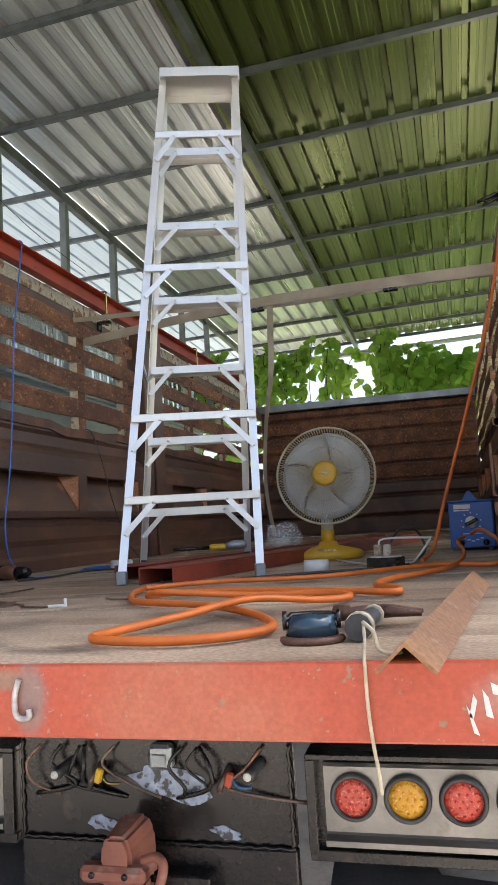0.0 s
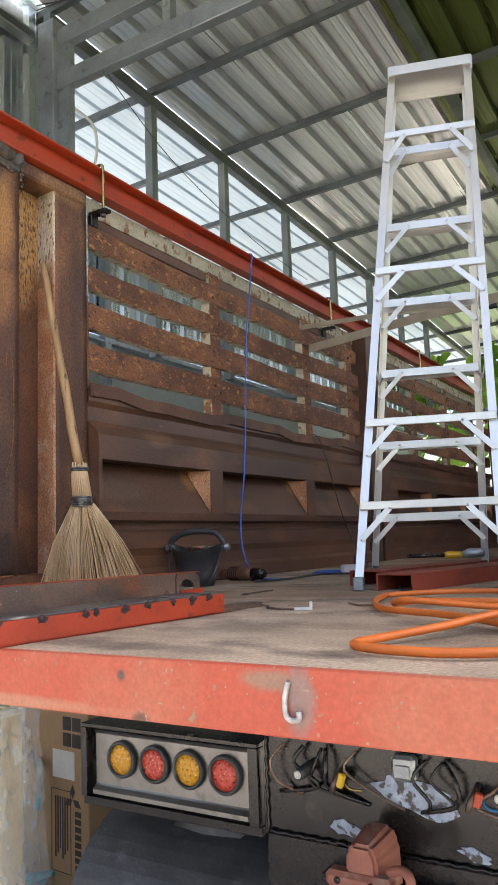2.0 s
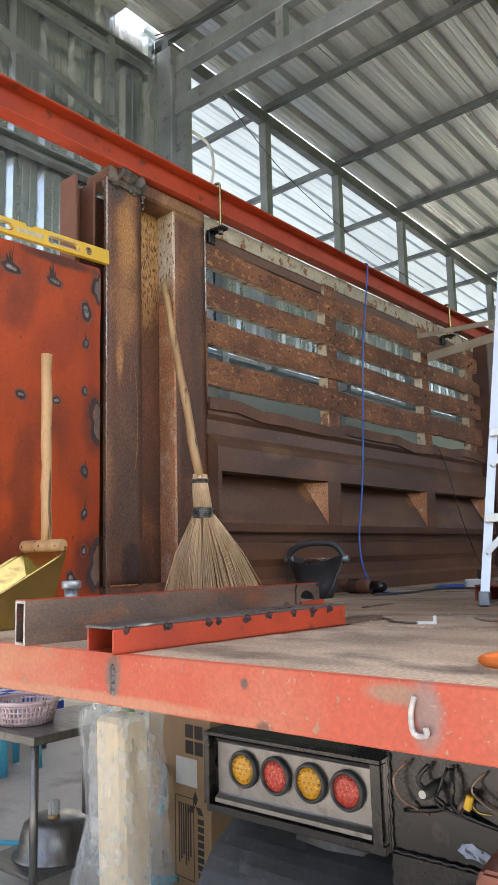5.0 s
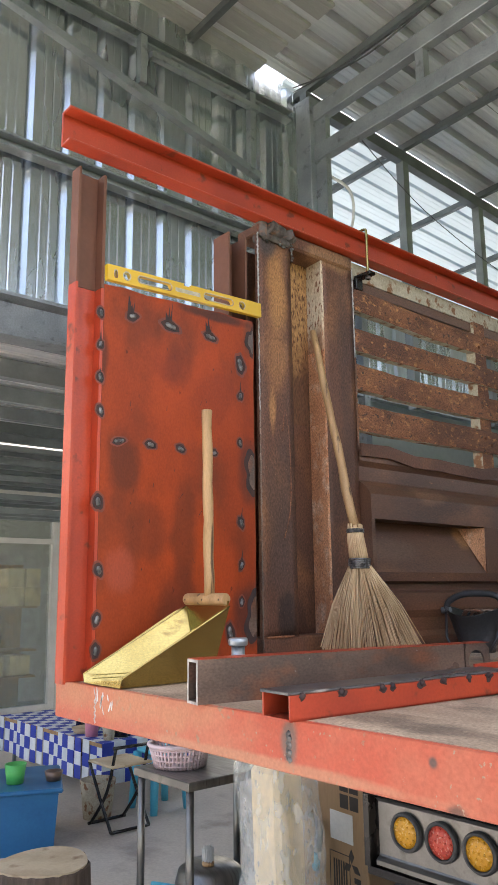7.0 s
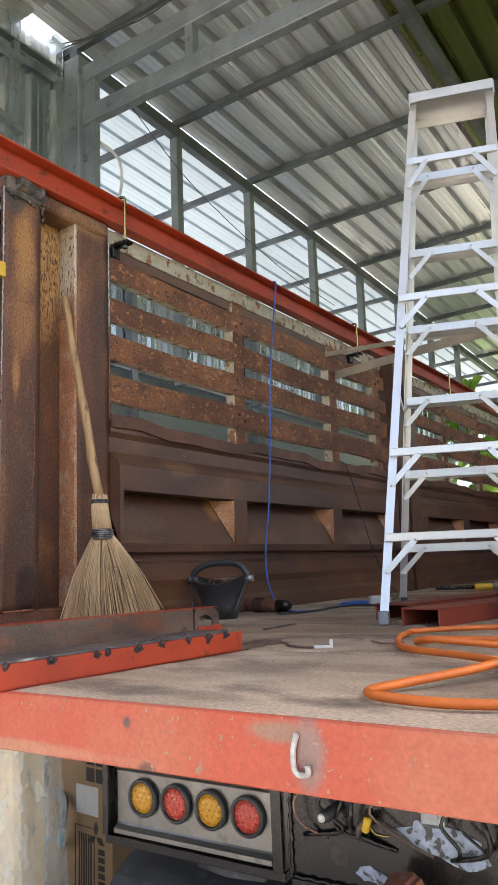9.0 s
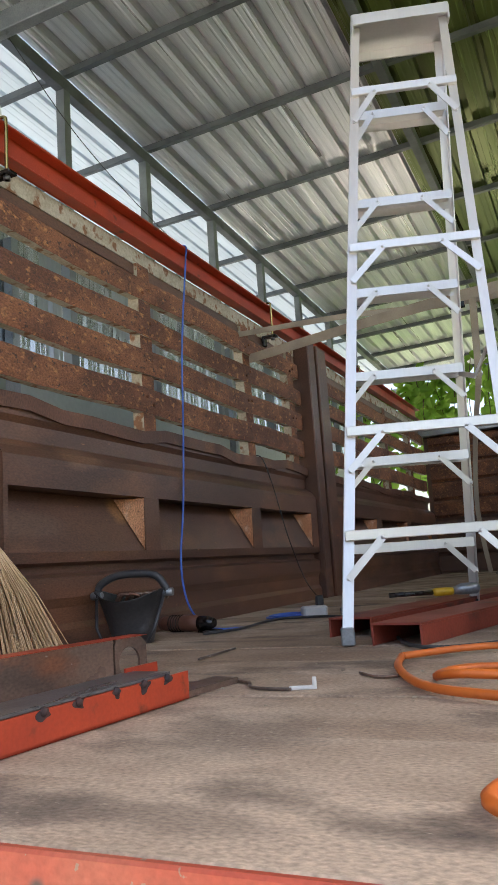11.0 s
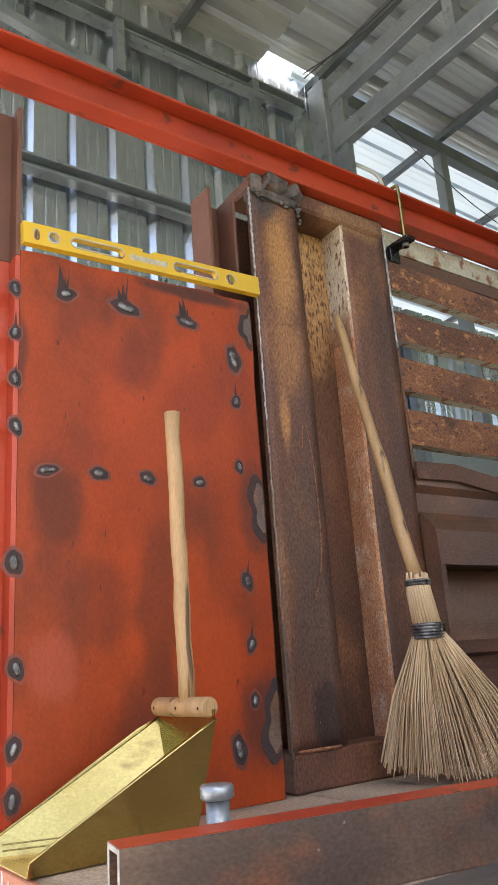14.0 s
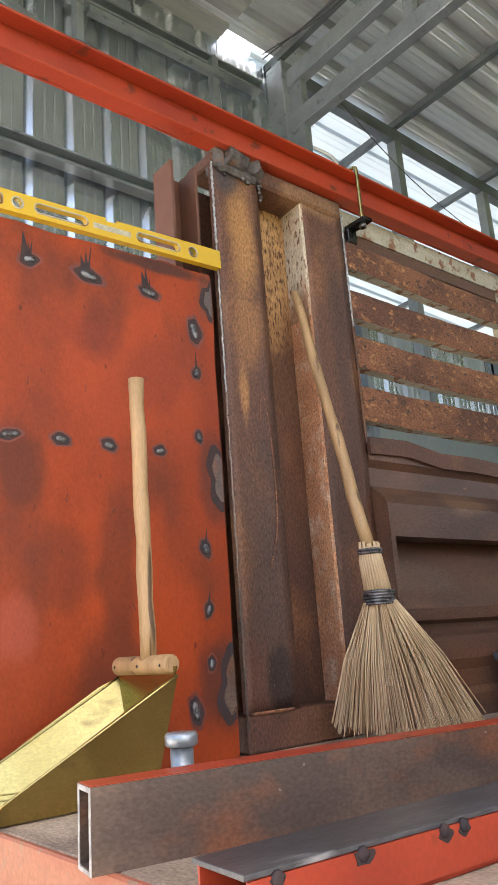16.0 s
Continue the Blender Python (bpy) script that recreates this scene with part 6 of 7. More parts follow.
cable("cord", [(1.95, 0.1, 0.03), (1.957, 0.05, 0.02), (1.96, 0.01, 0.008), (1.962, -0.006, -0.01), (1.963, -0.008, -0.06), (1.966, -0.006, -0.1), (1.97, -0.006, -0.13), (1.972, -0.006, -0.158)], 0.0024, M_CORD, "frayed cream cord hanging over the rear beam", "cord")
cable("cord", [(1.95, 0.1, 0.035), (1.965, 0.08, 0.025), (1.975, 0.04, 0.01), (1.99, 0.02, 0.006), (2.005, 0.03, 0.006)], 0.003, M_CORD, "loose cord tail on the deck", "cord")

# ---- straps ----
def strap(pts, w, label):
    bm = B()
    p = smooth_path(pts, 6)
    rows = [[bm.verts.new(q + Vector((0, 0, s * w / 2))) for s in (-1, 1)] for q in p]
    for a, b in zip(rows, rows[1:]):
        bm.faces.new((a[0], a[1], b[1], b[0]))
    ob = solid("ratchet_strap", bm, M_STRAP, label, "strap", group="straps")
    ob.modifiers.new("thickness", "SOLIDIFY").thickness = 0.003
    return ob


strap([(-0.02, 3.15, 1.335), (0.02, 3.13, 1.325), (1.2, 2.75, 1.31), (2.37, 2.35, 1.2)], 0.05, "dirty beige webbing strap between the side walls")
strap([(-0.02, 3.02, 1.43), (0.02, 3.0, 1.425), (0.6, 2.98, 1.4), (1.17, 2.92, 1.335), (1.83, 2.7, 1.28)], 0.028, "narrow orange-beige strap to the ratchet")
strap([(1.9, 2.66, 1.28), (2.15, 2.55, 1.25), (2.37, 2.4, 1.2)], 0.045, "short dirty strap end to the side wall")
bm = B()
pp = smooth_path([(1.215, 2.9, 1.335), (1.21, 2.89, 1.15), (1.2, 2.89, 0.95), (1.16, 2.9, 0.72), (1.13, 2.92, 0.4), (1.15, 2.95, 0.12)], 5)
rows = [[bm.verts.new(q + Vector((s * 0.016 * (1 - 0.5 * k / len(pp)), 0.008 * s * math.sin(k * 0.3), 0))) for s in (-1, 1)] for k, q in enumerate(pp)]
for a, b in zip(rows, rows[1:]):
    bm.faces.new((a[0], a[1], b[1], b[0]))
solid("ratchet_strap", bm, M_STRAP, "loose strap tail hanging down to the deck", "strap", group="straps").modifiers.new("thickness", "SOLIDIFY").thickness = 0.003
for loc in ((1.865, 2.68, 1.28), (1.14, 2.925, 1.335)):
    rat = thing("ratchet_buckle", loc, "blackened steel ratchet buckle on a strap", "ratchet buckle", "ratchet buckles")
    bm = B()
    box(bm, -0.035, 0.035, -0.015, -0.011, -0.022, 0.022, 0.001)
    box(bm, -0.035, 0.035, 0.011, 0.015, -0.022, 0.022, 0.001)
    part("frame", bm, M_BLACK, rat)
    bm = B()
    tube(bm, [(0.0, -0.02, 0.0), (0.0, 0.02, 0.0)], 0.012, 10)
    part("spool", bm, M_BARE, rat)
    bm = B()
    tube(bm, [(-0.01, 0, 0.0), (-0.025, 0, 0.035), (0.005, 0, 0.042)], 0.005, 6)
    part("lever", bm, M_BLACK, rat)

# ---- tail gear ----
hitch = thing("tow_hitch", (1.13, 1.05, -0.69), "rust-red cast tow hitch with a bent release lever", "tow hitch")
bm = B()
prism(bm, [(-0.065, -0.09), (0.065, -0.09), (0.06, 0.03), (0.04, 0.07), (-0.03, 0.07), (-0.055, 0.04)], "y", -0.07, 0.08)
bmesh.ops.bevel(bm, geom=bm.edges[:], offset=0.012, segments=2, affect="EDGES")
for v in bm.verts:
    if v.co.y < 0:
        v.co.x *= 0.75
        v.co.z = v.co.z * 0.8
part("casting", bm, M_HITCH, hitch)
bm = B()
box(bm, -0.1, 0.09, -0.085, -0.03, -0.06, -0.015, 0.012)
flange = part("flange", bm, M_HITCH, hitch)
for x in (-0.06, 0.035):
    bm = B()
    lathe(bm, [(0.009, 0), (0.009, 0.004), (0.0, 0.004)], 10, pose(x, -0.085, -0.035, 90, 0, 0))
    part("bolt", bm, M_BLACK, flange)
bm = B()
prism(bm, [(-0.085, -0.4), (0.085, -0.4), (0.075, -0.09), (-0.075, -0.09)], "y", -0.06, 0.06)
bmesh.ops.bevel(bm, geom=bm.edges[:], offset=0.02, segments=2, affect="EDGES")
part("jaw", bm, M_HITCH, hitch)
bm = B()
tube(bm, smooth_path([(0.07, -0.04, -0.01), (0.11, -0.05, 0.005), (0.135, -0.06, -0.01), (0.13, -0.07, -0.05), (0.115, -0.08, -0.09)]), 0.013, 8)
part("lever", bm, M_HITCH, hitch)
bm = B()
box(bm, 0.95, 1.35, 1.11, 1.174, -1.2, -0.78, 0.004)
solid("hitch_plate", bm, M_BLACK, "black steel plate behind the tow hitch", "plate")
for x, z, kind in ((0.885, -0.52, 0), (1.475, -0.51, 0), (1.0, -0.52, 1), (1.4, -0.52, 2), (1.2, -0.48, 3)):
    v = thing("air_coupling", Matrix.Translation((x, 1.19, z)) @ Matrix.Scale(0.72, 4), ("black round trailer cable socket", "brass air tap with a yellow lever", "red-handled air tap", "grey square socket cover with a hinged lid")[(0, 1, 2, 3)[kind]] + " on the tail plate", "coupling", "tail couplings")
    bm = B()
    if kind == 0:
        tube(bm, [(0.03, 0, 0.03), (0.015, -0.03, 0.015), (0.0, -0.08, 0.0), (-0.005, -0.1, -0.002)], 0.02, 12, radii=[0.018, 0.022, 0.026, 0.02])
        part("body", bm, M_RUBBER, v)
        bm = B()
        lathe(bm, [(0.017, 0.1), (0.016, 0.106), (0.006, 0.107), (0.0, 0.104)], 16, pose(-0.005, 0, -0.002, 90, 0, 0))
        part("face", bm, M_WHITE, v)
    elif kind in (1, 2):
        tube(bm, [(0.0, 0, 0.02), (0.0, -0.04, 0.01), (-0.02, -0.06, -0.03), (-0.03, -0.06, -0.06)], 0.013, 10)
        part("tap", bm, M_BARE, v)
        bm = B()
        box(bm, 0.0, 0.03, -0.07, -0.045, -0.04, 0.02, 0.006, pose(0, 0, 0, 0, 18, 0))
        part("lever", bm, M_YELLOW if kind == 1 else M_RED, v)
        bm = B()
        tube(bm, smooth_path([(0.02, -0.05, -0.01), (0.05, -0.06, -0.04), (0.1, -0.05, -0.045)]), 0.006, 6)
        part("air_line", bm, M_BRASS if kind == 1 else M_TUB, v)
    else:
        box(bm, -0.05, 0.05, -0.06, 0.0, -0.045, 0.055, 0.014)
        part("cover", bm, M_STEEL, v)
        bm = B()
        box(bm, -0.03, 0.03, -0.066, -0.06, -0.03, 0.02, 0.003)
        part("lid", bm, M_STEEL, v)
M_PALEBLUE = mat("pale_blue_scrape", (0.38, 0.45, 0.58), (0.25, 0.3, 0.42), (0.05, 0.05, 0.05), 30, 80, (1, 1, 1), 0.35, 0, 0.2, spots=(0.52, 0.6), spot_scale=40)
for x, z, s in ((1.22, -0.56, 1.0), (1.0, -0.68, 0.45), (1.38, -0.69, 0.35)):
    bm = B()
    random.seed(int(x * 100))
    prism(bm, [(x + s * 0.14 * math.cos(a) * random.uniform(0.6, 1.1), z + s * 0.05 * math.sin(a) * random.uniform(0.6, 1.2) - 0.15 * s * 0.14 * math.cos(a)) for a in [i * math.tau / 18 for i in range(18)]], "y", 1.186, 1.19)
    part("paint_scrape", bm, M_PALEBLUE, tail, "scraped pale blue patch")
random.seed(31)
for k in range(9):
    x = random.uniform(0.8, 1.5)
    cable("air_hose", [(x, 1.17, -0.45), (x + random.uniform(-0.05, 0.05), 1.15, -0.5), (x + random.uniform(-0.1, 0.1), 1.16, -0.56), (x + random.uniform(-0.14, 0.14), 1.19, -0.6)], random.uniform(0.004, 0.008), M_BLACK if k % 3 else M_BARE, "short greasy air hose on the tail plate", "hose", 4)

# ---- the yard beside the truck ----
SS = thing("steel_table", (-1.25, 1.43, GROUND), "stainless steel work table with a lower shelf", "table")
bm = B()
box(bm, -0.22, 0.24, -0.33, 0.33, 0.71, 0.75, 0.004)
part("tabletop", bm, M_STAINLESS, SS)
bm = B()
box(bm, -0.2, 0.22, -0.31, 0.31, 0.13, 0.15, 0.003)
part("shelf", bm, M_STAINLESS, SS)
for x in (-0.19, 0.21):
    for y in (-0.3, 0.3):
        bm = B()
        tube(bm, [(x, y, 0.0), (x, y, 0.71)], 0.019, 14)
        part("leg", bm, M_STAINLESS, SS)
pb = thing("laundry_basket", (-1.33, 1.28, GROUND + 0.752), "pale pink perforated plastic basket on the table", "basket")
bm = B()
lathe(bm, [(0.0, 0.0), (0.12, 0.0), (0.125, 0.005), (0.12, 0.006), (0.0, 0.006)], 32)
part("bottom", bm, M_PALEPINK, pb)
bm = B()
for k in range(44):
    a = math.tau * k / 44
    tube(bm, [(0.122 * math.cos(a), 0.122 * math.sin(a), 0.0), (0.15 * math.cos(a), 0.15 * math.sin(a), 0.1)], 0.006, 4)
for f in (0.15, 0.4, 0.65, 0.9):
    r = 0.122 + 0.028 * f
    tube(bm, [(r * math.cos(math.tau * k / 36), r * math.sin(math.tau * k / 36), 0.1 * f) for k in range(37)], 0.005, 5)
part("lattice", bm, M_PALEPINK, pb)
bm = B()
tube(bm, [(0.153 * math.cos(math.tau * k / 36), 0.153 * math.sin(math.tau * k / 36), 0.105) for k in range(37)], 0.011, 6)
part("rim", bm, M_PALEPINK, pb)
for x, y, h, r, mm, lab in ((-1.12, 1.62, 0.12, 0.03, M_GLASS, "clear drinking glass on the table"), (-1.19, 1.66, 0.11, 0.032, M_GLASS, "clear drinking glass on the table"), (-1.05, 1.7, 0.09, 0.035, M_GREENPL, "small green plastic cup on the table"), (-1.3, 1.68, 0.1, 0.03, M_GLASS, "clear drinking glass on the table")):
    bm = B()
    lathe(bm, [(r * 0.8, 0), (r, h), (r * 0.92, h), (r * 0.74, 0.005), (0, 0.005)], 18)
    solid("cup", bm, mm, lab, "cup", m=Matrix.Translation((x, y, GROUND + 0.752)), group="cups on the table")
pot = thing("wash_basin", (-1.22, 1.38, GROUND + 0.15), "upturned stainless basin on the table shelf", "basin")
bm = B()
lathe(bm, [(0.2, 0.0), (0.2, 0.008), (0.175, 0.015), (0.165, 0.09), (0.15, 0.14), (0.11, 0.165), (0.0, 0.17)], 36)
part("bowl", bm, M_STAINLESS, pot)
brush = thing("scrub_brush", (-1.18, 1.34, GROUND + 0.32), "white bristled scrubbing brush on the basin", "brush")
bm = B()
lathe(bm, [(0.0, 0.0), (0.028, 0.0), (0.03, 0.012), (0.026, 0.02), (0.0, 0.02)], 18)
part("block", bm, M_WOOD, brush)
bm = B()
random.seed(2)
for k in range(90):
    a, r = random.random() * math.tau, 0.026 * math.sqrt(random.random())
    tube(bm, [(r * math.cos(a), r * math.sin(a), 0.018), (r * 1.2 * math.cos(a), r * 1.2 * math.sin(a), 0.07 + 0.012 * random.random())], 0.0022, 4, False)
tagged(part("bristles", bm, M_WHITE, brush), kind="stuff")

bag = thing("packing_bag", (-0.57, 1.25, GROUND), "clear plastic bag wrapped round a cream foam block", "plastic bag")
bm = B()
box(bm, -0.082, 0.09, -0.08, 0.08, 0.0, 0.87, 0.02)
for v in bm.verts:
    v.co.x += 0.03 * math.sin(v.co.z * 5)
M_FOAM = mat("cream_packing_foam", (0.8, 0.64, 0.4), (0.74, 0.57, 0.34), None, 3, 70, (1, 1, 1), 0.7, 0, 0.03)
part("foam_block", bm, M_FOAM, bag, "cream foam block inside")
bm = B()
n, rows = 56, []
for i in range(60):
    z = 0.92 * i / 59
    row = []
    for k in range(n):
        a = math.tau * k / n
        q = Vector((math.cos(a), math.sin(a), z * 2.2))
        r = 0.2 - 0.05 * z + 0.03 * noise.noise(q * 1.4) + 0.02 * noise.noise(Vector((math.cos(a) * 5, math.sin(a) * 5, z * 3.5))) + 0.006 * noise.noise(q * 7 + Vector((1, 7, 2))) + (0.03 * (z - 0.75) / 0.17 * math.sin(a * 2 + 1) if z > 0.75 else 0) + (0.07 * (0.35 - z) if z < 0.35 else 0)
        row.append(bm.verts.new((r * math.cos(a) * 1.05, r * math.sin(a) * 0.95, z + (0.05 * math.sin(a * 3) if i == 59 else 0))))
    rows.append(row)
for a, b in zip(rows, rows[1:]):
    for k in range(n):
        bm.faces.new((a[k], a[(k + 1) % n], b[(k + 1) % n], b[k])).smooth = True
part("film", bm, M_BAG, bag, "crinkled clear film")

carton = thing("cardboard_box", pose(-0.56, 1.62, GROUND, 0, 0, -6), "tall brown cardboard appliance carton with black print", "carton")
bm = B()
box(bm, -0.3, 0.15, 0.0, 0.55, 0.0, 0.82, 0.004)
cb = part("carton_body", bm, M_CARTON, carton)
bm = B()
for x, z in ((-0.02, 0.74), (0.045, 0.74), (-0.02, 0.67), (0.045, 0.67)):
    box(bm, x, x + 0.055, -0.0015, 0.0, z - 0.03, z + 0.028)
part("handling_marks", bm, M_INK, cb, "black square handling marks")
bm = B()
for k in range(3):
    a = radians(90 + 120 * k)
    p = Vector((0.045 + 0.032 * math.cos(a), 0.42 + 0.032 * math.sin(a)))
    c, s = math.cos(a) * 0.03, math.sin(a) * 0.03
    px, pz = -s * 0.55, c * 0.55
    prism(bm, [(p.x - c, p.y - s), (p.x + px, p.y + pz), (p.x + c, p.y + s), (p.x - px, p.y - pz)], "y", -0.0015, 0.0)
part("maker_mark", bm, M_INK, cb, "black three-lozenge shape")
bm = B()
for k in range(9):
    box(bm, 0.06 + 0.0, 0.1, -0.0015, 0.0, 0.35 - k * 0.032, 0.372 - k * 0.032)
for x0, x1, z0, z1 in ((-0.1, -0.097, 0.1, 0.45), (0.03, 0.033, 0.1, 0.45), (-0.1, 0.033, 0.447, 0.45), (-0.1, 0.033, 0.1, 0.103)):
    box(bm, x0, x1, -0.0015, 0.0, z0, z1)
for k in range(6):
    box(bm, -0.075 + 0.016 * k, -0.067 + 0.016 * k, -0.0015, 0.0, 0.16 + 0.02 * (k % 3), 0.42)
part("printed_panel", bm, M_INK, cb, "black printed panel of bars")
bm = B()
box(bm, -0.09, 0.06, -0.002, 0.0, 0.5, 0.62)
lab = part("paper_label", bm, M_WHITE, cb, "white paper label")
cable("blue_hose", [(-1.9, 1.5, GROUND + 0.02), (-1.4, 1.75, GROUND + 0.05), (-1.1, 1.9, GROUND + 0.25), (-0.9, 1.75, GROUND + 0.33), (-0.72, 1.6, GROUND + 0.36), (-0.66, 1.55, GROUND + 0.45)], 0.014, M_CYAN, "blue water hose joined to a grey hose", "hose")
cable("grey_hose", [(-0.66, 1.55, GROUND + 0.45), (-0.7, 1.6, GROUND + 0.55), (-0.9, 1.7, GROUND + 0.56), (-1.0, 1.75, GROUND + 0.62), (-0.9, 1.8, GROUND + 0.75)], 0.018, M_STEEL, "bent grey rubber hose", "hose")
bm = B()
for k in range(5):
    r = 0.14 + 0.015 * k
    tube(bm, [(-0.85 + r * math.cos(a), 1.65 + r * math.sin(a), GROUND + 0.015 + 0.02 * k + 0.02 * math.sin(2 * a + k)) for a in [i * math.tau / 28 for i in range(29)]], 0.013, 6)
solid("hose_coil", bm, M_CYAN, "coiled blue water hose on the ground", "hose coil")

stump = thing("tree_stump", (-1.95, 0.88, GROUND), "sawn tree stump used as a block", "stump")
bm = B()
rows = []
for z, f in ((0.0, 1.15), (0.05, 1.04), (0.15, 1.0), (0.24, 0.98), (0.25, 0.95)):
    rows.append([bm.verts.new((0.24 * f * (1 + 0.05 * math.sin(3 * a + 1) + 0.03 * math.sin(9 * a)) * math.cos(a), 0.24 * f * (1 + 0.05 * math.sin(3 * a + 1) + 0.03 * math.sin(9 * a)) * math.sin(a), z)) for a in [i * math.tau / 40 for i in range(40)]])
for a, b in zip(rows, rows[1:]):
    for k in range(40):
        bm.faces.new((a[k], a[(k + 1) % 40], b[(k + 1) % 40], b[k]))
bm.faces.new(rows[0])
part("bark", bm, M_BARK, stump)
bm = B()
prism(bm, [(0.225 * (1 + 0.05 * math.sin(3 * a + 1)) * math.cos(a), 0.225 * (1 + 0.05 * math.sin(3 * a + 1)) * math.sin(a)) for a in [i * math.tau / 40 for i in range(40)]], "z", 0.245, 0.256)
part("cut_face", bm, M_CUTWOOD, stump, "pale chopped cut face")

tub = thing("storage_tub", pose(-3.15, 1.3, GROUND, 0, 0, -25), "blue plastic storage tub full of things", "storage tub")
bm = B()
prism(bm, [(-0.3, -0.2), (0.3, -0.2), (0.3, 0.2), (-0.3, 0.2)], "z", 0.0, 0.36)
for v in bm.verts:
    f = 1 + 0.3 * v.co.z
    v.co.x *= f
    v.co.y *= f
part("body", bm, M_TUB, tub)
bm = B()
box(bm, -0.36, 0.36, -0.25, 0.25, 0.36, 0.39, 0.012)
part("lid", bm, M_TUB, tub)
for x in (-0.2, -0.07, 0.07, 0.2):
    bm = B()
    box(bm, x - 0.012, x + 0.012, -0.235, -0.2, 0.03, 0.34)
    part("rib", bm, M_TUB, tub)
bm = B()
box(bm, 0.1, 0.15, -0.262, -0.248, 0.31, 0.39, 0.004)
part("clip", bm, M_WHITE, tub, "pale clip")
for x, y, r, h, mm, lab in ((-3.05, 1.2, 0.07, 0.12, M_GREENPL, "green plastic bowl on the tub"), (-2.95, 1.42, 0.06, 0.06, M_BARE, "dark small dish on the tub"), (-3.3, 1.1, 0.07, 0.07, M_BLACK, "black pan on the tub")):
    bm = B()
    lathe(bm, [(r * 0.75, 0), (r, h), (r * 0.93, h), (r * 0.7, 0.01), (0, 0.01)], 20)
    solid("bowl", bm, mm, lab, "bowl", m=Matrix.Translation((x, y, GROUND + 0.392)), group="bowls on the tub")

CT = thing("dining_table", (-4.0, 2.55, GROUND), "low table under a blue and white checked cloth", "table")
bm = B()
box(bm, -1.3, 0.56, -0.5, 0.5, 0.44, 0.47)
part("tabletop", bm, M_WOOD, CT)
for x in (-1.2, 0.48):
    for y in (-0.4, 0.4):
        bm = B()
        tube(bm, [(x, y, 0), (x, y, 0.44)], 0.02, 8)
        part("leg", bm, M_STEEL, CT)
cloth = thing("checked_tablecloth", (-4.0, 2.55, GROUND), "blue and white checked tablecloth hanging over the table", "tablecloth")
sq = 0.1
for mm, par in ((M_CLOTHB, 0), (M_CLOTHW, 1)):
    bm = B()
    for i in range(19):
        for j in range(-3, 10):
            if (i + j) % 2 != par:
                continue
            x0 = -1.32 + i * sq
            if j >= 0:
                y0 = -0.505 + j * sq * 1.02
                box(bm, x0, x0 + sq, y0, y0 + sq, 0.471, 0.474)
            else:
                w = 0.02 * math.sin(i * 0.8)
                z1 = 0.474 + (j + 1) * sq
                box(bm, x0, x0 + sq, -0.51 + w, -0.506 + w, z1 - sq, z1)
    for j in range(10):
        for i in range(3):
            if (i + j) % 2 == par:
                y0 = -0.505 + j * sq * 1.02
                box(bm, 0.582, 0.586, y0, y0 + sq, 0.474 - (i + 1) * sq, 0.474 - i * sq)
    tagged(part("cloth_square", bm, mm, cloth, "blue squares" if par == 0 else "white squares"), kind="stuff")
for x, y, r, h, mm, lab in ((-3.75, 2.14, 0.06, 0.16, M_PINK, "pink drinking cup with an orange top"), (-3.75, 2.14, 0.035, 0.28, M_ORANGEPL, "orange bottle standing in the pink cup"), (-3.52, 2.16, 0.05, 0.1, M_CREAM, "small cream jar on the cloth"), (-3.6, 2.32, 0.09, 0.05, M_BLACK, "dark dish on the cloth"), (-3.95, 2.2, 0.12, 0.04, M_CUTWOOD, "brown tray on the cloth"), (-4.25, 2.4, 0.15, 0.28, M_BLACK, "dark bag on the cloth")):
    bm = B()
    lathe(bm, [(r * 0.8, 0), (r, h * 0.9), (r * 0.96, h), (r * 0.5, h), (0, h * 0.98)], 20)
    solid("tableware", bm, mm, lab, "tableware", m=Matrix.Translation((x, y, GROUND + 0.476)), group="things on the checked cloth")
cooler = thing("water_cooler", (-3.8, 2.5, GROUND + 0.476), "cyan water cooler with a white lid and handle", "cooler")
bm = B()
lathe(bm, [(0.13, 0), (0.15, 0.02), (0.155, 0.26), (0.0, 0.26)], 26)
part("body", bm, M_CYAN, cooler)
bm = B()
lathe(bm, [(0.16, 0.26), (0.16, 0.29), (0.1, 0.33), (0.0, 0.33)], 26)
part("lid", bm, M_CYAN, cooler, "blue lid")
bm = B()
tube(bm, smooth_path([(0.15, 0, 0.22), (0.2, -0.05, 0.14), (0.17, -0.12, 0.08), (0.1, -0.15, 0.1)]), 0.009, 6)
part("handle", bm, M_WHITE, cooler, "white handle")

chair = thing("folding_stool", (-3.0, 1.95, GROUND), "black folding stool with a worn plywood seat", "stool")
bm = B()
box(bm, -0.17, 0.17, -0.16, 0.16, 0.42, 0.435, 0.004)
part("seat", bm, M_CUTWOOD, chair)
for s in (-1, 1):
    bm = B()
    tube(bm, smooth_path([(-0.16, s * 0.15, 0.42), (0.0, s * 0.15, 0.2), (0.15, s * 0.15, 0.015)]), 0.011, 8)
    part("leg", bm, M_BLACK, chair)
    bm = B()
    tube(bm, smooth_path([(0.16, s * 0.13, 0.55), (0.05, s * 0.13, 0.25), (-0.16, s * 0.13, 0.015)]), 0.011, 8)
    part("leg", bm, M_BLACK, chair)
for x, z in ((0.15, 0.015), (-0.16, 0.015), (0.16, 0.55)):
    bm = B()
    tube(bm, [(x, -0.15, z), (x, 0.15, z)], 0.011, 8)
    part("cross_bar", bm, M_BLACK, chair)
bm = B()
lathe(bm, [(0.1, 0.0), (0.13, 0.26), (0.12, 0.26), (0.09, 0.01), (0.0, 0.01)], 24)
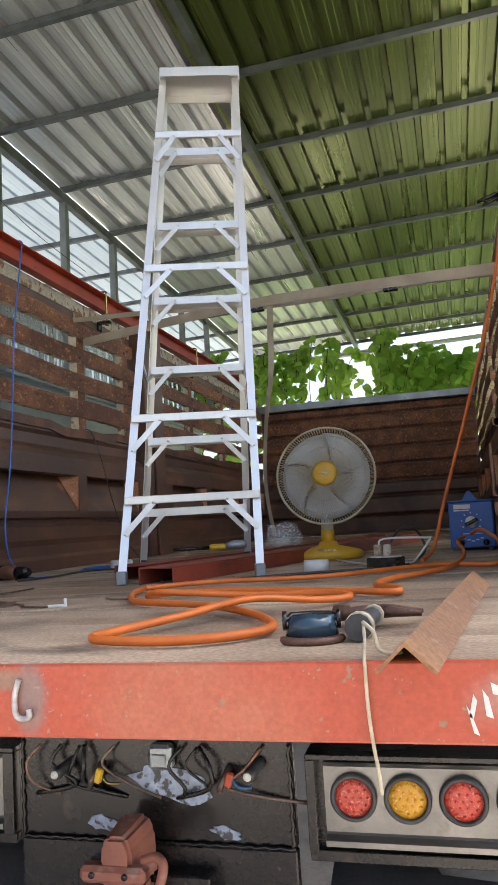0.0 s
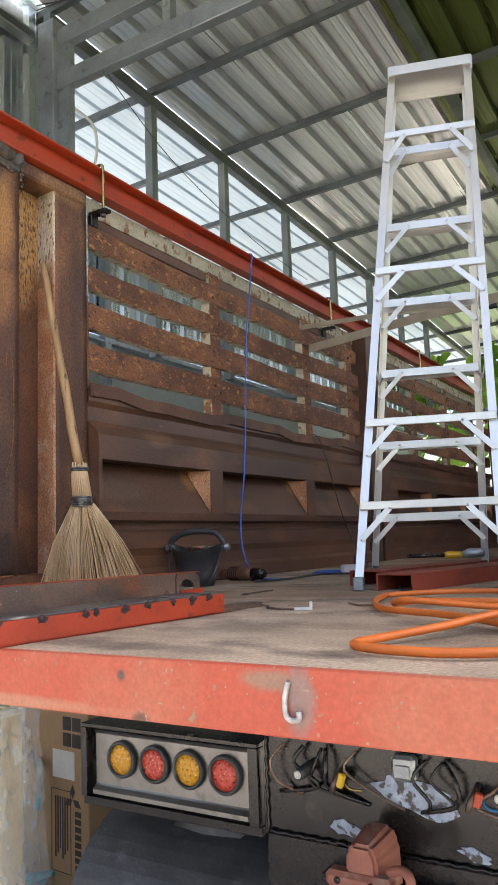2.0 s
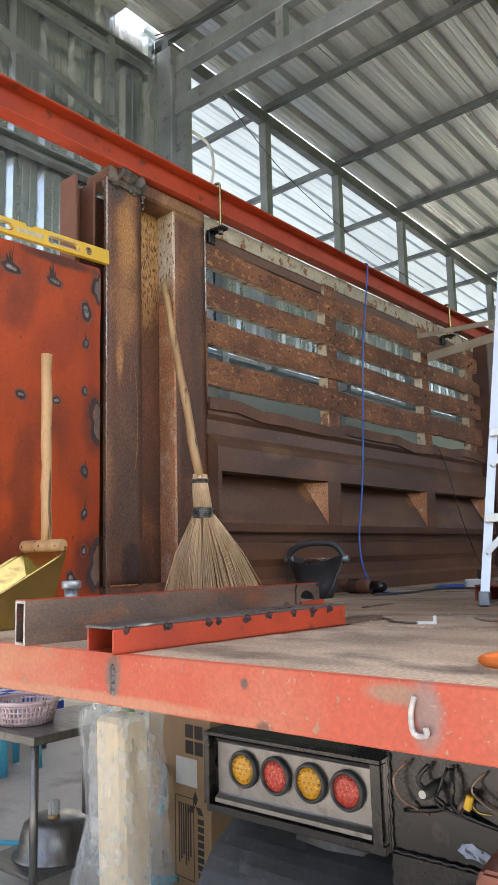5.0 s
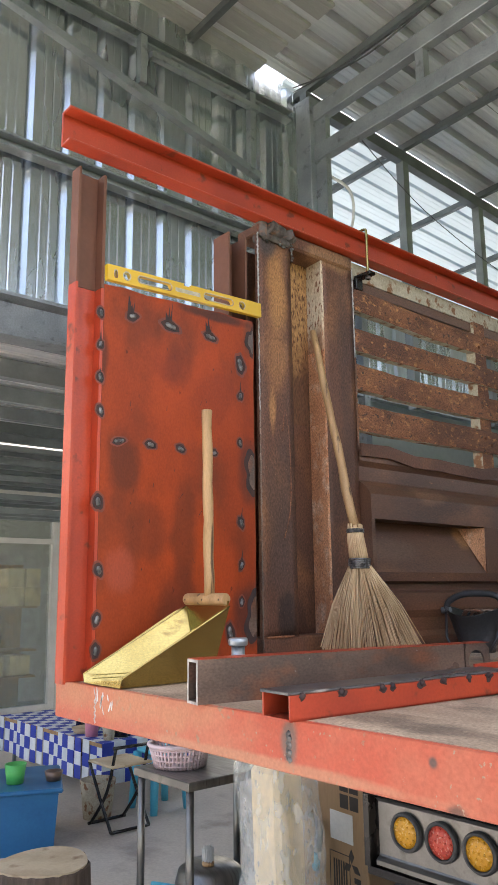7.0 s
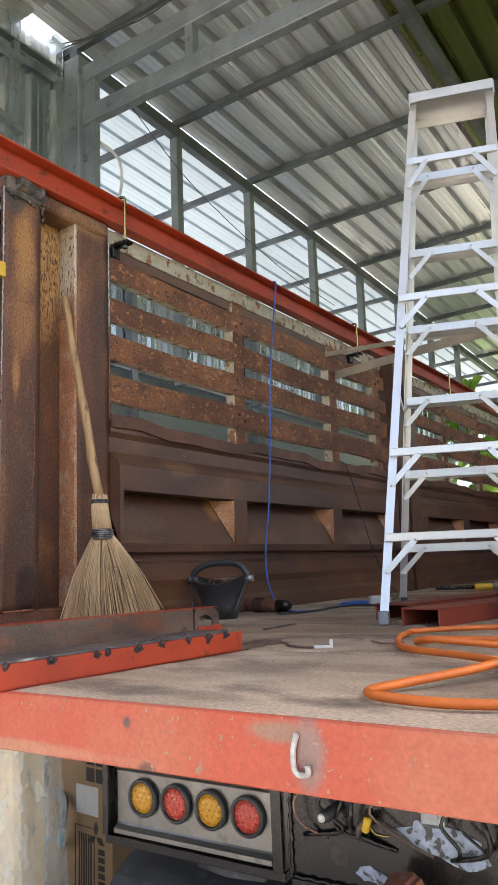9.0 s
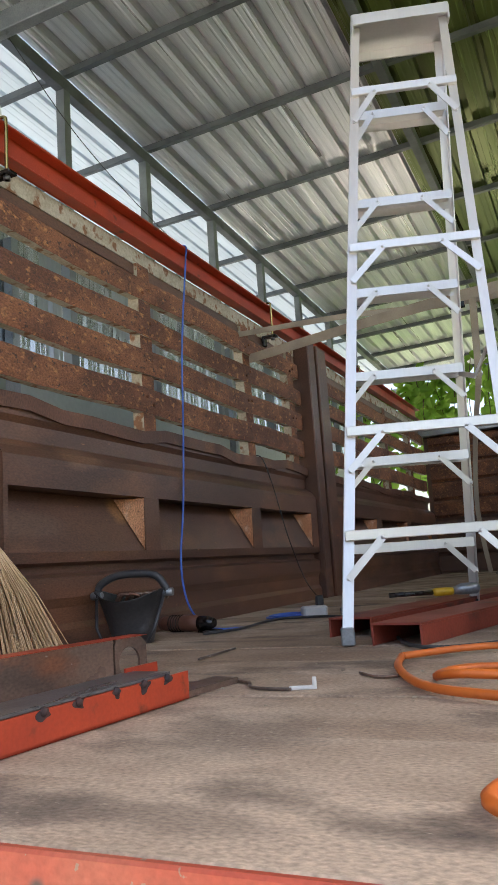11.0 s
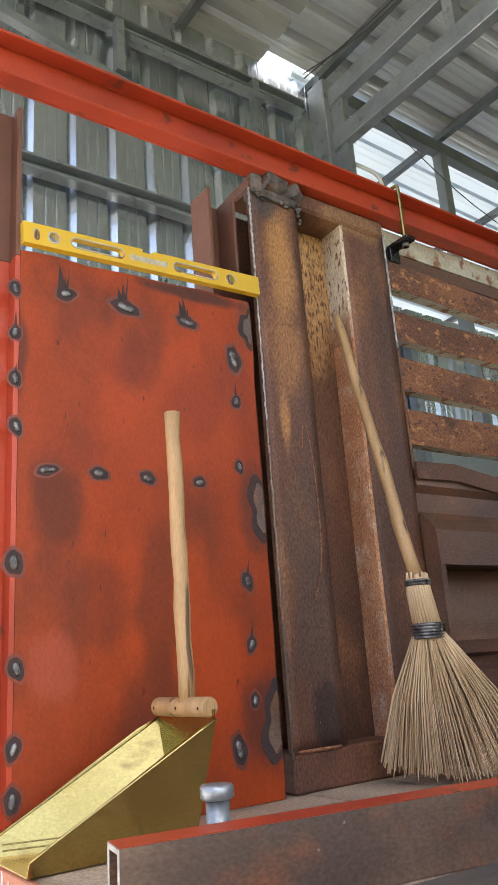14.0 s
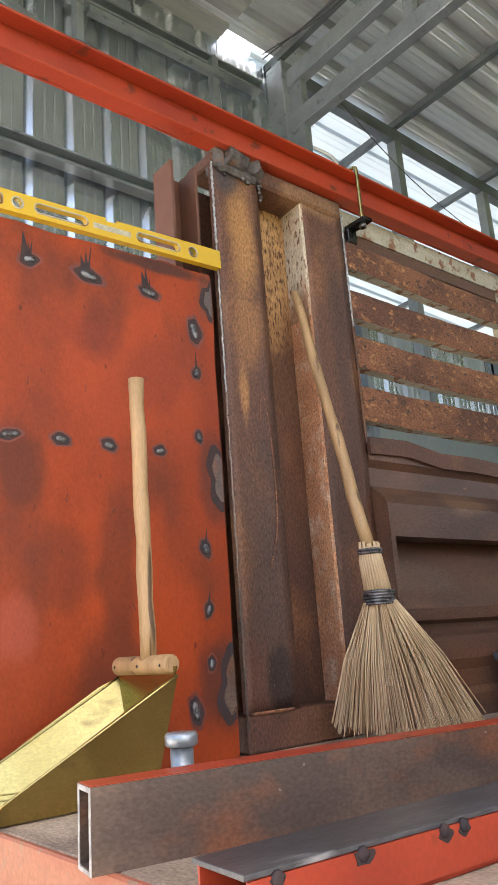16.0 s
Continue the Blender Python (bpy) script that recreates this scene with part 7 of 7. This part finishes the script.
solid("paint_bucket", bm, M_CREAM, "grimy pale paint bucket by the table", "bucket", m=pose(-3.3, 1.95, GROUND))
stool = thing("plastic_stool", (-3.2, 2.42, GROUND), "light blue plastic stool on the ground", "stool")
bm = B()
box(bm, -0.13, 0.13, -0.13, 0.13, 0.4, 0.43, 0.01)
part("seat", bm, M_CYAN, stool)
for x in (-0.12, 0.12):
    for y in (-0.12, 0.12):
        bm = B()
        tube(bm, [(x * 1.25, y * 1.25, 0), (x, y, 0.4)], 0.03, 6, radii=[0.028, 0.035])
        part("leg", bm, M_CYAN, stool)

shelf = thing("side_shelf", (-5.0, 3.0, GROUND), "brown wooden side shelf by the window", "shelf")
for x in (-0.3, 0.3):
    bm = B()
    box(bm, x - 0.02, x + 0.02, -0.2, 0.2, 0.0, 0.9)
    part("side_panel", bm, M_BROWN, shelf)
for z in (0.35, 0.6, 0.88):
    bm = B()
    box(bm, -0.3, 0.3, -0.2, 0.2, z, z + 0.025)
    part("shelf_board", bm, M_BROWN, shelf)
bm = B()
lathe(bm, [(0.0, 0.0), (0.16, 0.0), (0.2, 0.2), (0.21, 0.2), (0.19, 0.19), (0.15, 0.012), (0.0, 0.012)], 26)
solid("plastic_basket", bm, M_PINK, "bright pink plastic basket on the shelf", "basket", m=pose(-4.95, 3.0, GROUND + 0.906))

# house front with a glazed window
HX = -6.6
bm = B()
box(bm, HX - 0.2, HX, 3.2, 12.0, GROUND, 3.0)
solid("wall_house", bm, M_HOUSE, "pale plastered house wall", "wall", "structure")
bm = B()
box(bm, HX - 0.2, HX, -8.0, 3.2, GROUND, GROUND + 0.3)
box(bm, HX - 0.2, HX, -8.0, 3.2, 1.35, 3.0)
solid("wall_house_front", bm, M_HOUSE, "pale wall above and below the glazing", "wall", "structure")
win = thing("window_1", (HX, 0, 0), "white framed glazed house front", "window", kind="structure")
for y in (-2.0, 0.3, 1.75, 3.16):
    bm = B()
    box(bm, -0.04, 0.05, y - 0.04, y + 0.04, GROUND + 0.3, 1.35)
    part("mullion", bm, M_WHITE, win)
for z in (GROUND + 0.32, 0.85, 1.33):
    bm = B()
    box(bm, -0.035, 0.045, -2.0, 3.16, z - 0.03, z + 0.03)
    part("transom", bm, M_WHITE, win)
for a, b in ((-1.96, 0.26), (0.34, 1.71), (1.79, 3.12)):
    for z0, z1 in ((GROUND + 0.35, 0.82), (0.88, 1.3)):
        bm = B()
        box(bm, -0.006, 0.0, a, b, z0, z1)
        part("pane", bm, M_GLASS, win).visible_shadow = False
bm = B()
box(bm, HX - 3.0, HX - 2.9, -8, 12, GROUND, 3.0)
solid("wall_house_back", bm, M_HOUSE, "plain inner wall behind the glazing", "wall", "structure")
for y, z, s in ((2.86, 0.1, 0.2), (3.08, 0.1, 0.2), (2.86, 0.325, 0.2), (3.08, 0.325, 0.18), (2.6, -0.695, 0.3), (2.95, -0.695, 0.25)):
    bm = B()
    box(bm, -0.15, 0.15, -s / 2, s / 2, 0.0, 0.22, 0.004)
    solid("cardboard_box", bm, M_FOAM, "cream cardboard box stacked behind the window", "box", m=pose(HX - 0.5, y, z), group="boxes behind the window")
bm = B()
box(bm, HX - 0.72, HX - 0.25, 1.9, 3.1, -0.42, -0.4)
box(bm, HX - 0.72, HX - 0.25, 1.9, 3.1, 0.08, 0.1)
box(bm, HX - 0.72, HX - 0.25, 1.9, 3.1, -0.72, -0.7)
box(bm, HX - 0.72, HX - 0.7, 1.9, 3.1, GROUND, 0.6)
solid("window_shelf", bm, M_WOOD, "wooden shelves behind the window", "shelf")

# lean-to roof over the yard and the rack of steel stock under it
def lean_z(x):
    return 1.37 - 0.125 * (x + 1.25)


for x0, x1, y1 in ((-6.5, -4.62, 6.0), (-4.6, -3.42, 2.7), (-3.4, -1.75, 8.0), (-1.72, -1.3, 2.38)):
    bm = B()
    sheet(bm, rib_profile(x0, x1, 0.186, 0.03), "y", -0.4, y1, 0.002)
    for v in bm.verts:
        v.co.z += lean_z(v.co.x)
    solid("ceiling", bm, M_GALV, "grey lean-to roof sheets over the yard", "roof", "structure")
for x in (-1.7, -2.6, -3.6, -4.7, -5.8):
    bm = B()
    box(bm, x - 0.03, x + 0.03, -0.4, 2.38 if x > -1.75 else (2.7 if -4.6 < x < -3.42 else 6.0), lean_z(x) - 0.11, lean_z(x) - 0.012)
    solid("roof_beam", bm, M_DARKSTEEL, "grey lean-to roof beam", "beam", "structure", group="lean-to beams")
# out of view, added to keep the sun off the room behind the glazing
bm = B()
box(bm, HX - 3.0, HX - 0.002, -8, 12, 3.003, 3.08)
solid("ceiling_house", bm, M_HOUSE, "unseen pale ceiling added to shade the house inside", "ceiling", "structure")
rack = thing("stock_rack", (-4.6, 2.2, GROUND), "dark steel rack holding lengths of stock overhead", "rack")
for y in (-2.6, 0.95):
    bm = B()
    box(bm, -0.03, 0.03, y - 0.03, y + 0.03, 0.0, 2.9)
    part("upright", bm, M_DARKSTEEL, rack)
for z in (2.3, 2.42, 2.58, 2.72, 2.84):
    for x in (-0.3, 0.0, 0.25):
        bm = B()
        box(bm, x - 0.025, x + 0.025, -3.5, 0.9, z - 0.03, z + 0.015)
        part("stock_bar", bm, M_DARKSTEEL, rack)

# ---- vines at the far eave ----
random.seed(77)
vine = thing("vine", (1.0, 9.6, 1.0), "leafy green vine hanging under the far eave", "vine")
leaves, stems = B(), B()


def leaf(bm, p, size, d, up):
    """A heart-shaped leaf with a folded midrib."""
    d, up = d.normalized(), up.normalized()
    s = d.cross(up).normalized()
    n = s.cross(d).normalized()
    pts = [(0.0, 0.0), (0.28, -0.06), (0.42, 0.15), (0.4, 0.42), (0.24, 0.72), (0.0, 1.0)]
    mid = [bm.verts.new(p + d * (size * v) + n * (-0.04 * size)) for u, v in pts]
    for sg in (-1, 1):
        ed = [mid[0]] + [bm.verts.new(p + d * (size * v) + s * (sg * size * u) + n * (0.06 * size * u / 0.4)) for u, v in pts[1:-1]] + [mid[-1]]
        for k in range(len(pts) - 1):
            vs = [mid[k], mid[k + 1], ed[k + 1], ed[k]]
            u = []
            for q in vs:
                if q not in u:
                    u.append(q)
            if len(u) > 2:
                bm.faces.new(u)


for k in range(105):
    x0 = random.uniform(-3.4, 2.6)
    ln = random.uniform(0.5, 1.6) * (1.0 if x0 < 1.2 else 0.62)
    y0 = random.uniform(-0.7, 0.7)
    top = 1.55 - (0.3 * max(0, x0 - 0.3)) + random.uniform(-0.25, 0.1)
    pts = smooth_path([(x0, y0, top), (x0 + random.uniform(-0.2, 0.2), y0, top - ln * 0.4), (x0 + random.uniform(-0.4, 0.4), y0 + 0.1, top - ln)], 5)
    tube(stems, pts, 0.006, 4, False)
    for q in pts:
        for j in range(2):
            d = Vector((random.uniform(-1, 1), random.uniform(-0.8, 0.4), random.uniform(-1.4, 0.2)))
            leaf(leaves, q + Vector((random.uniform(-0.1, 0.1), random.uniform(-0.1, 0.1), random.uniform(-0.08, 0.08))), random.uniform(0.1, 0.19), d, Vector((random.uniform(-0.5, 0.5), -1, random.uniform(0.1, 0.9))))
tagged(part("leaves", leaves, M_LEAF, vine), kind="stuff")
part("stems", stems, M_BARK, vine)
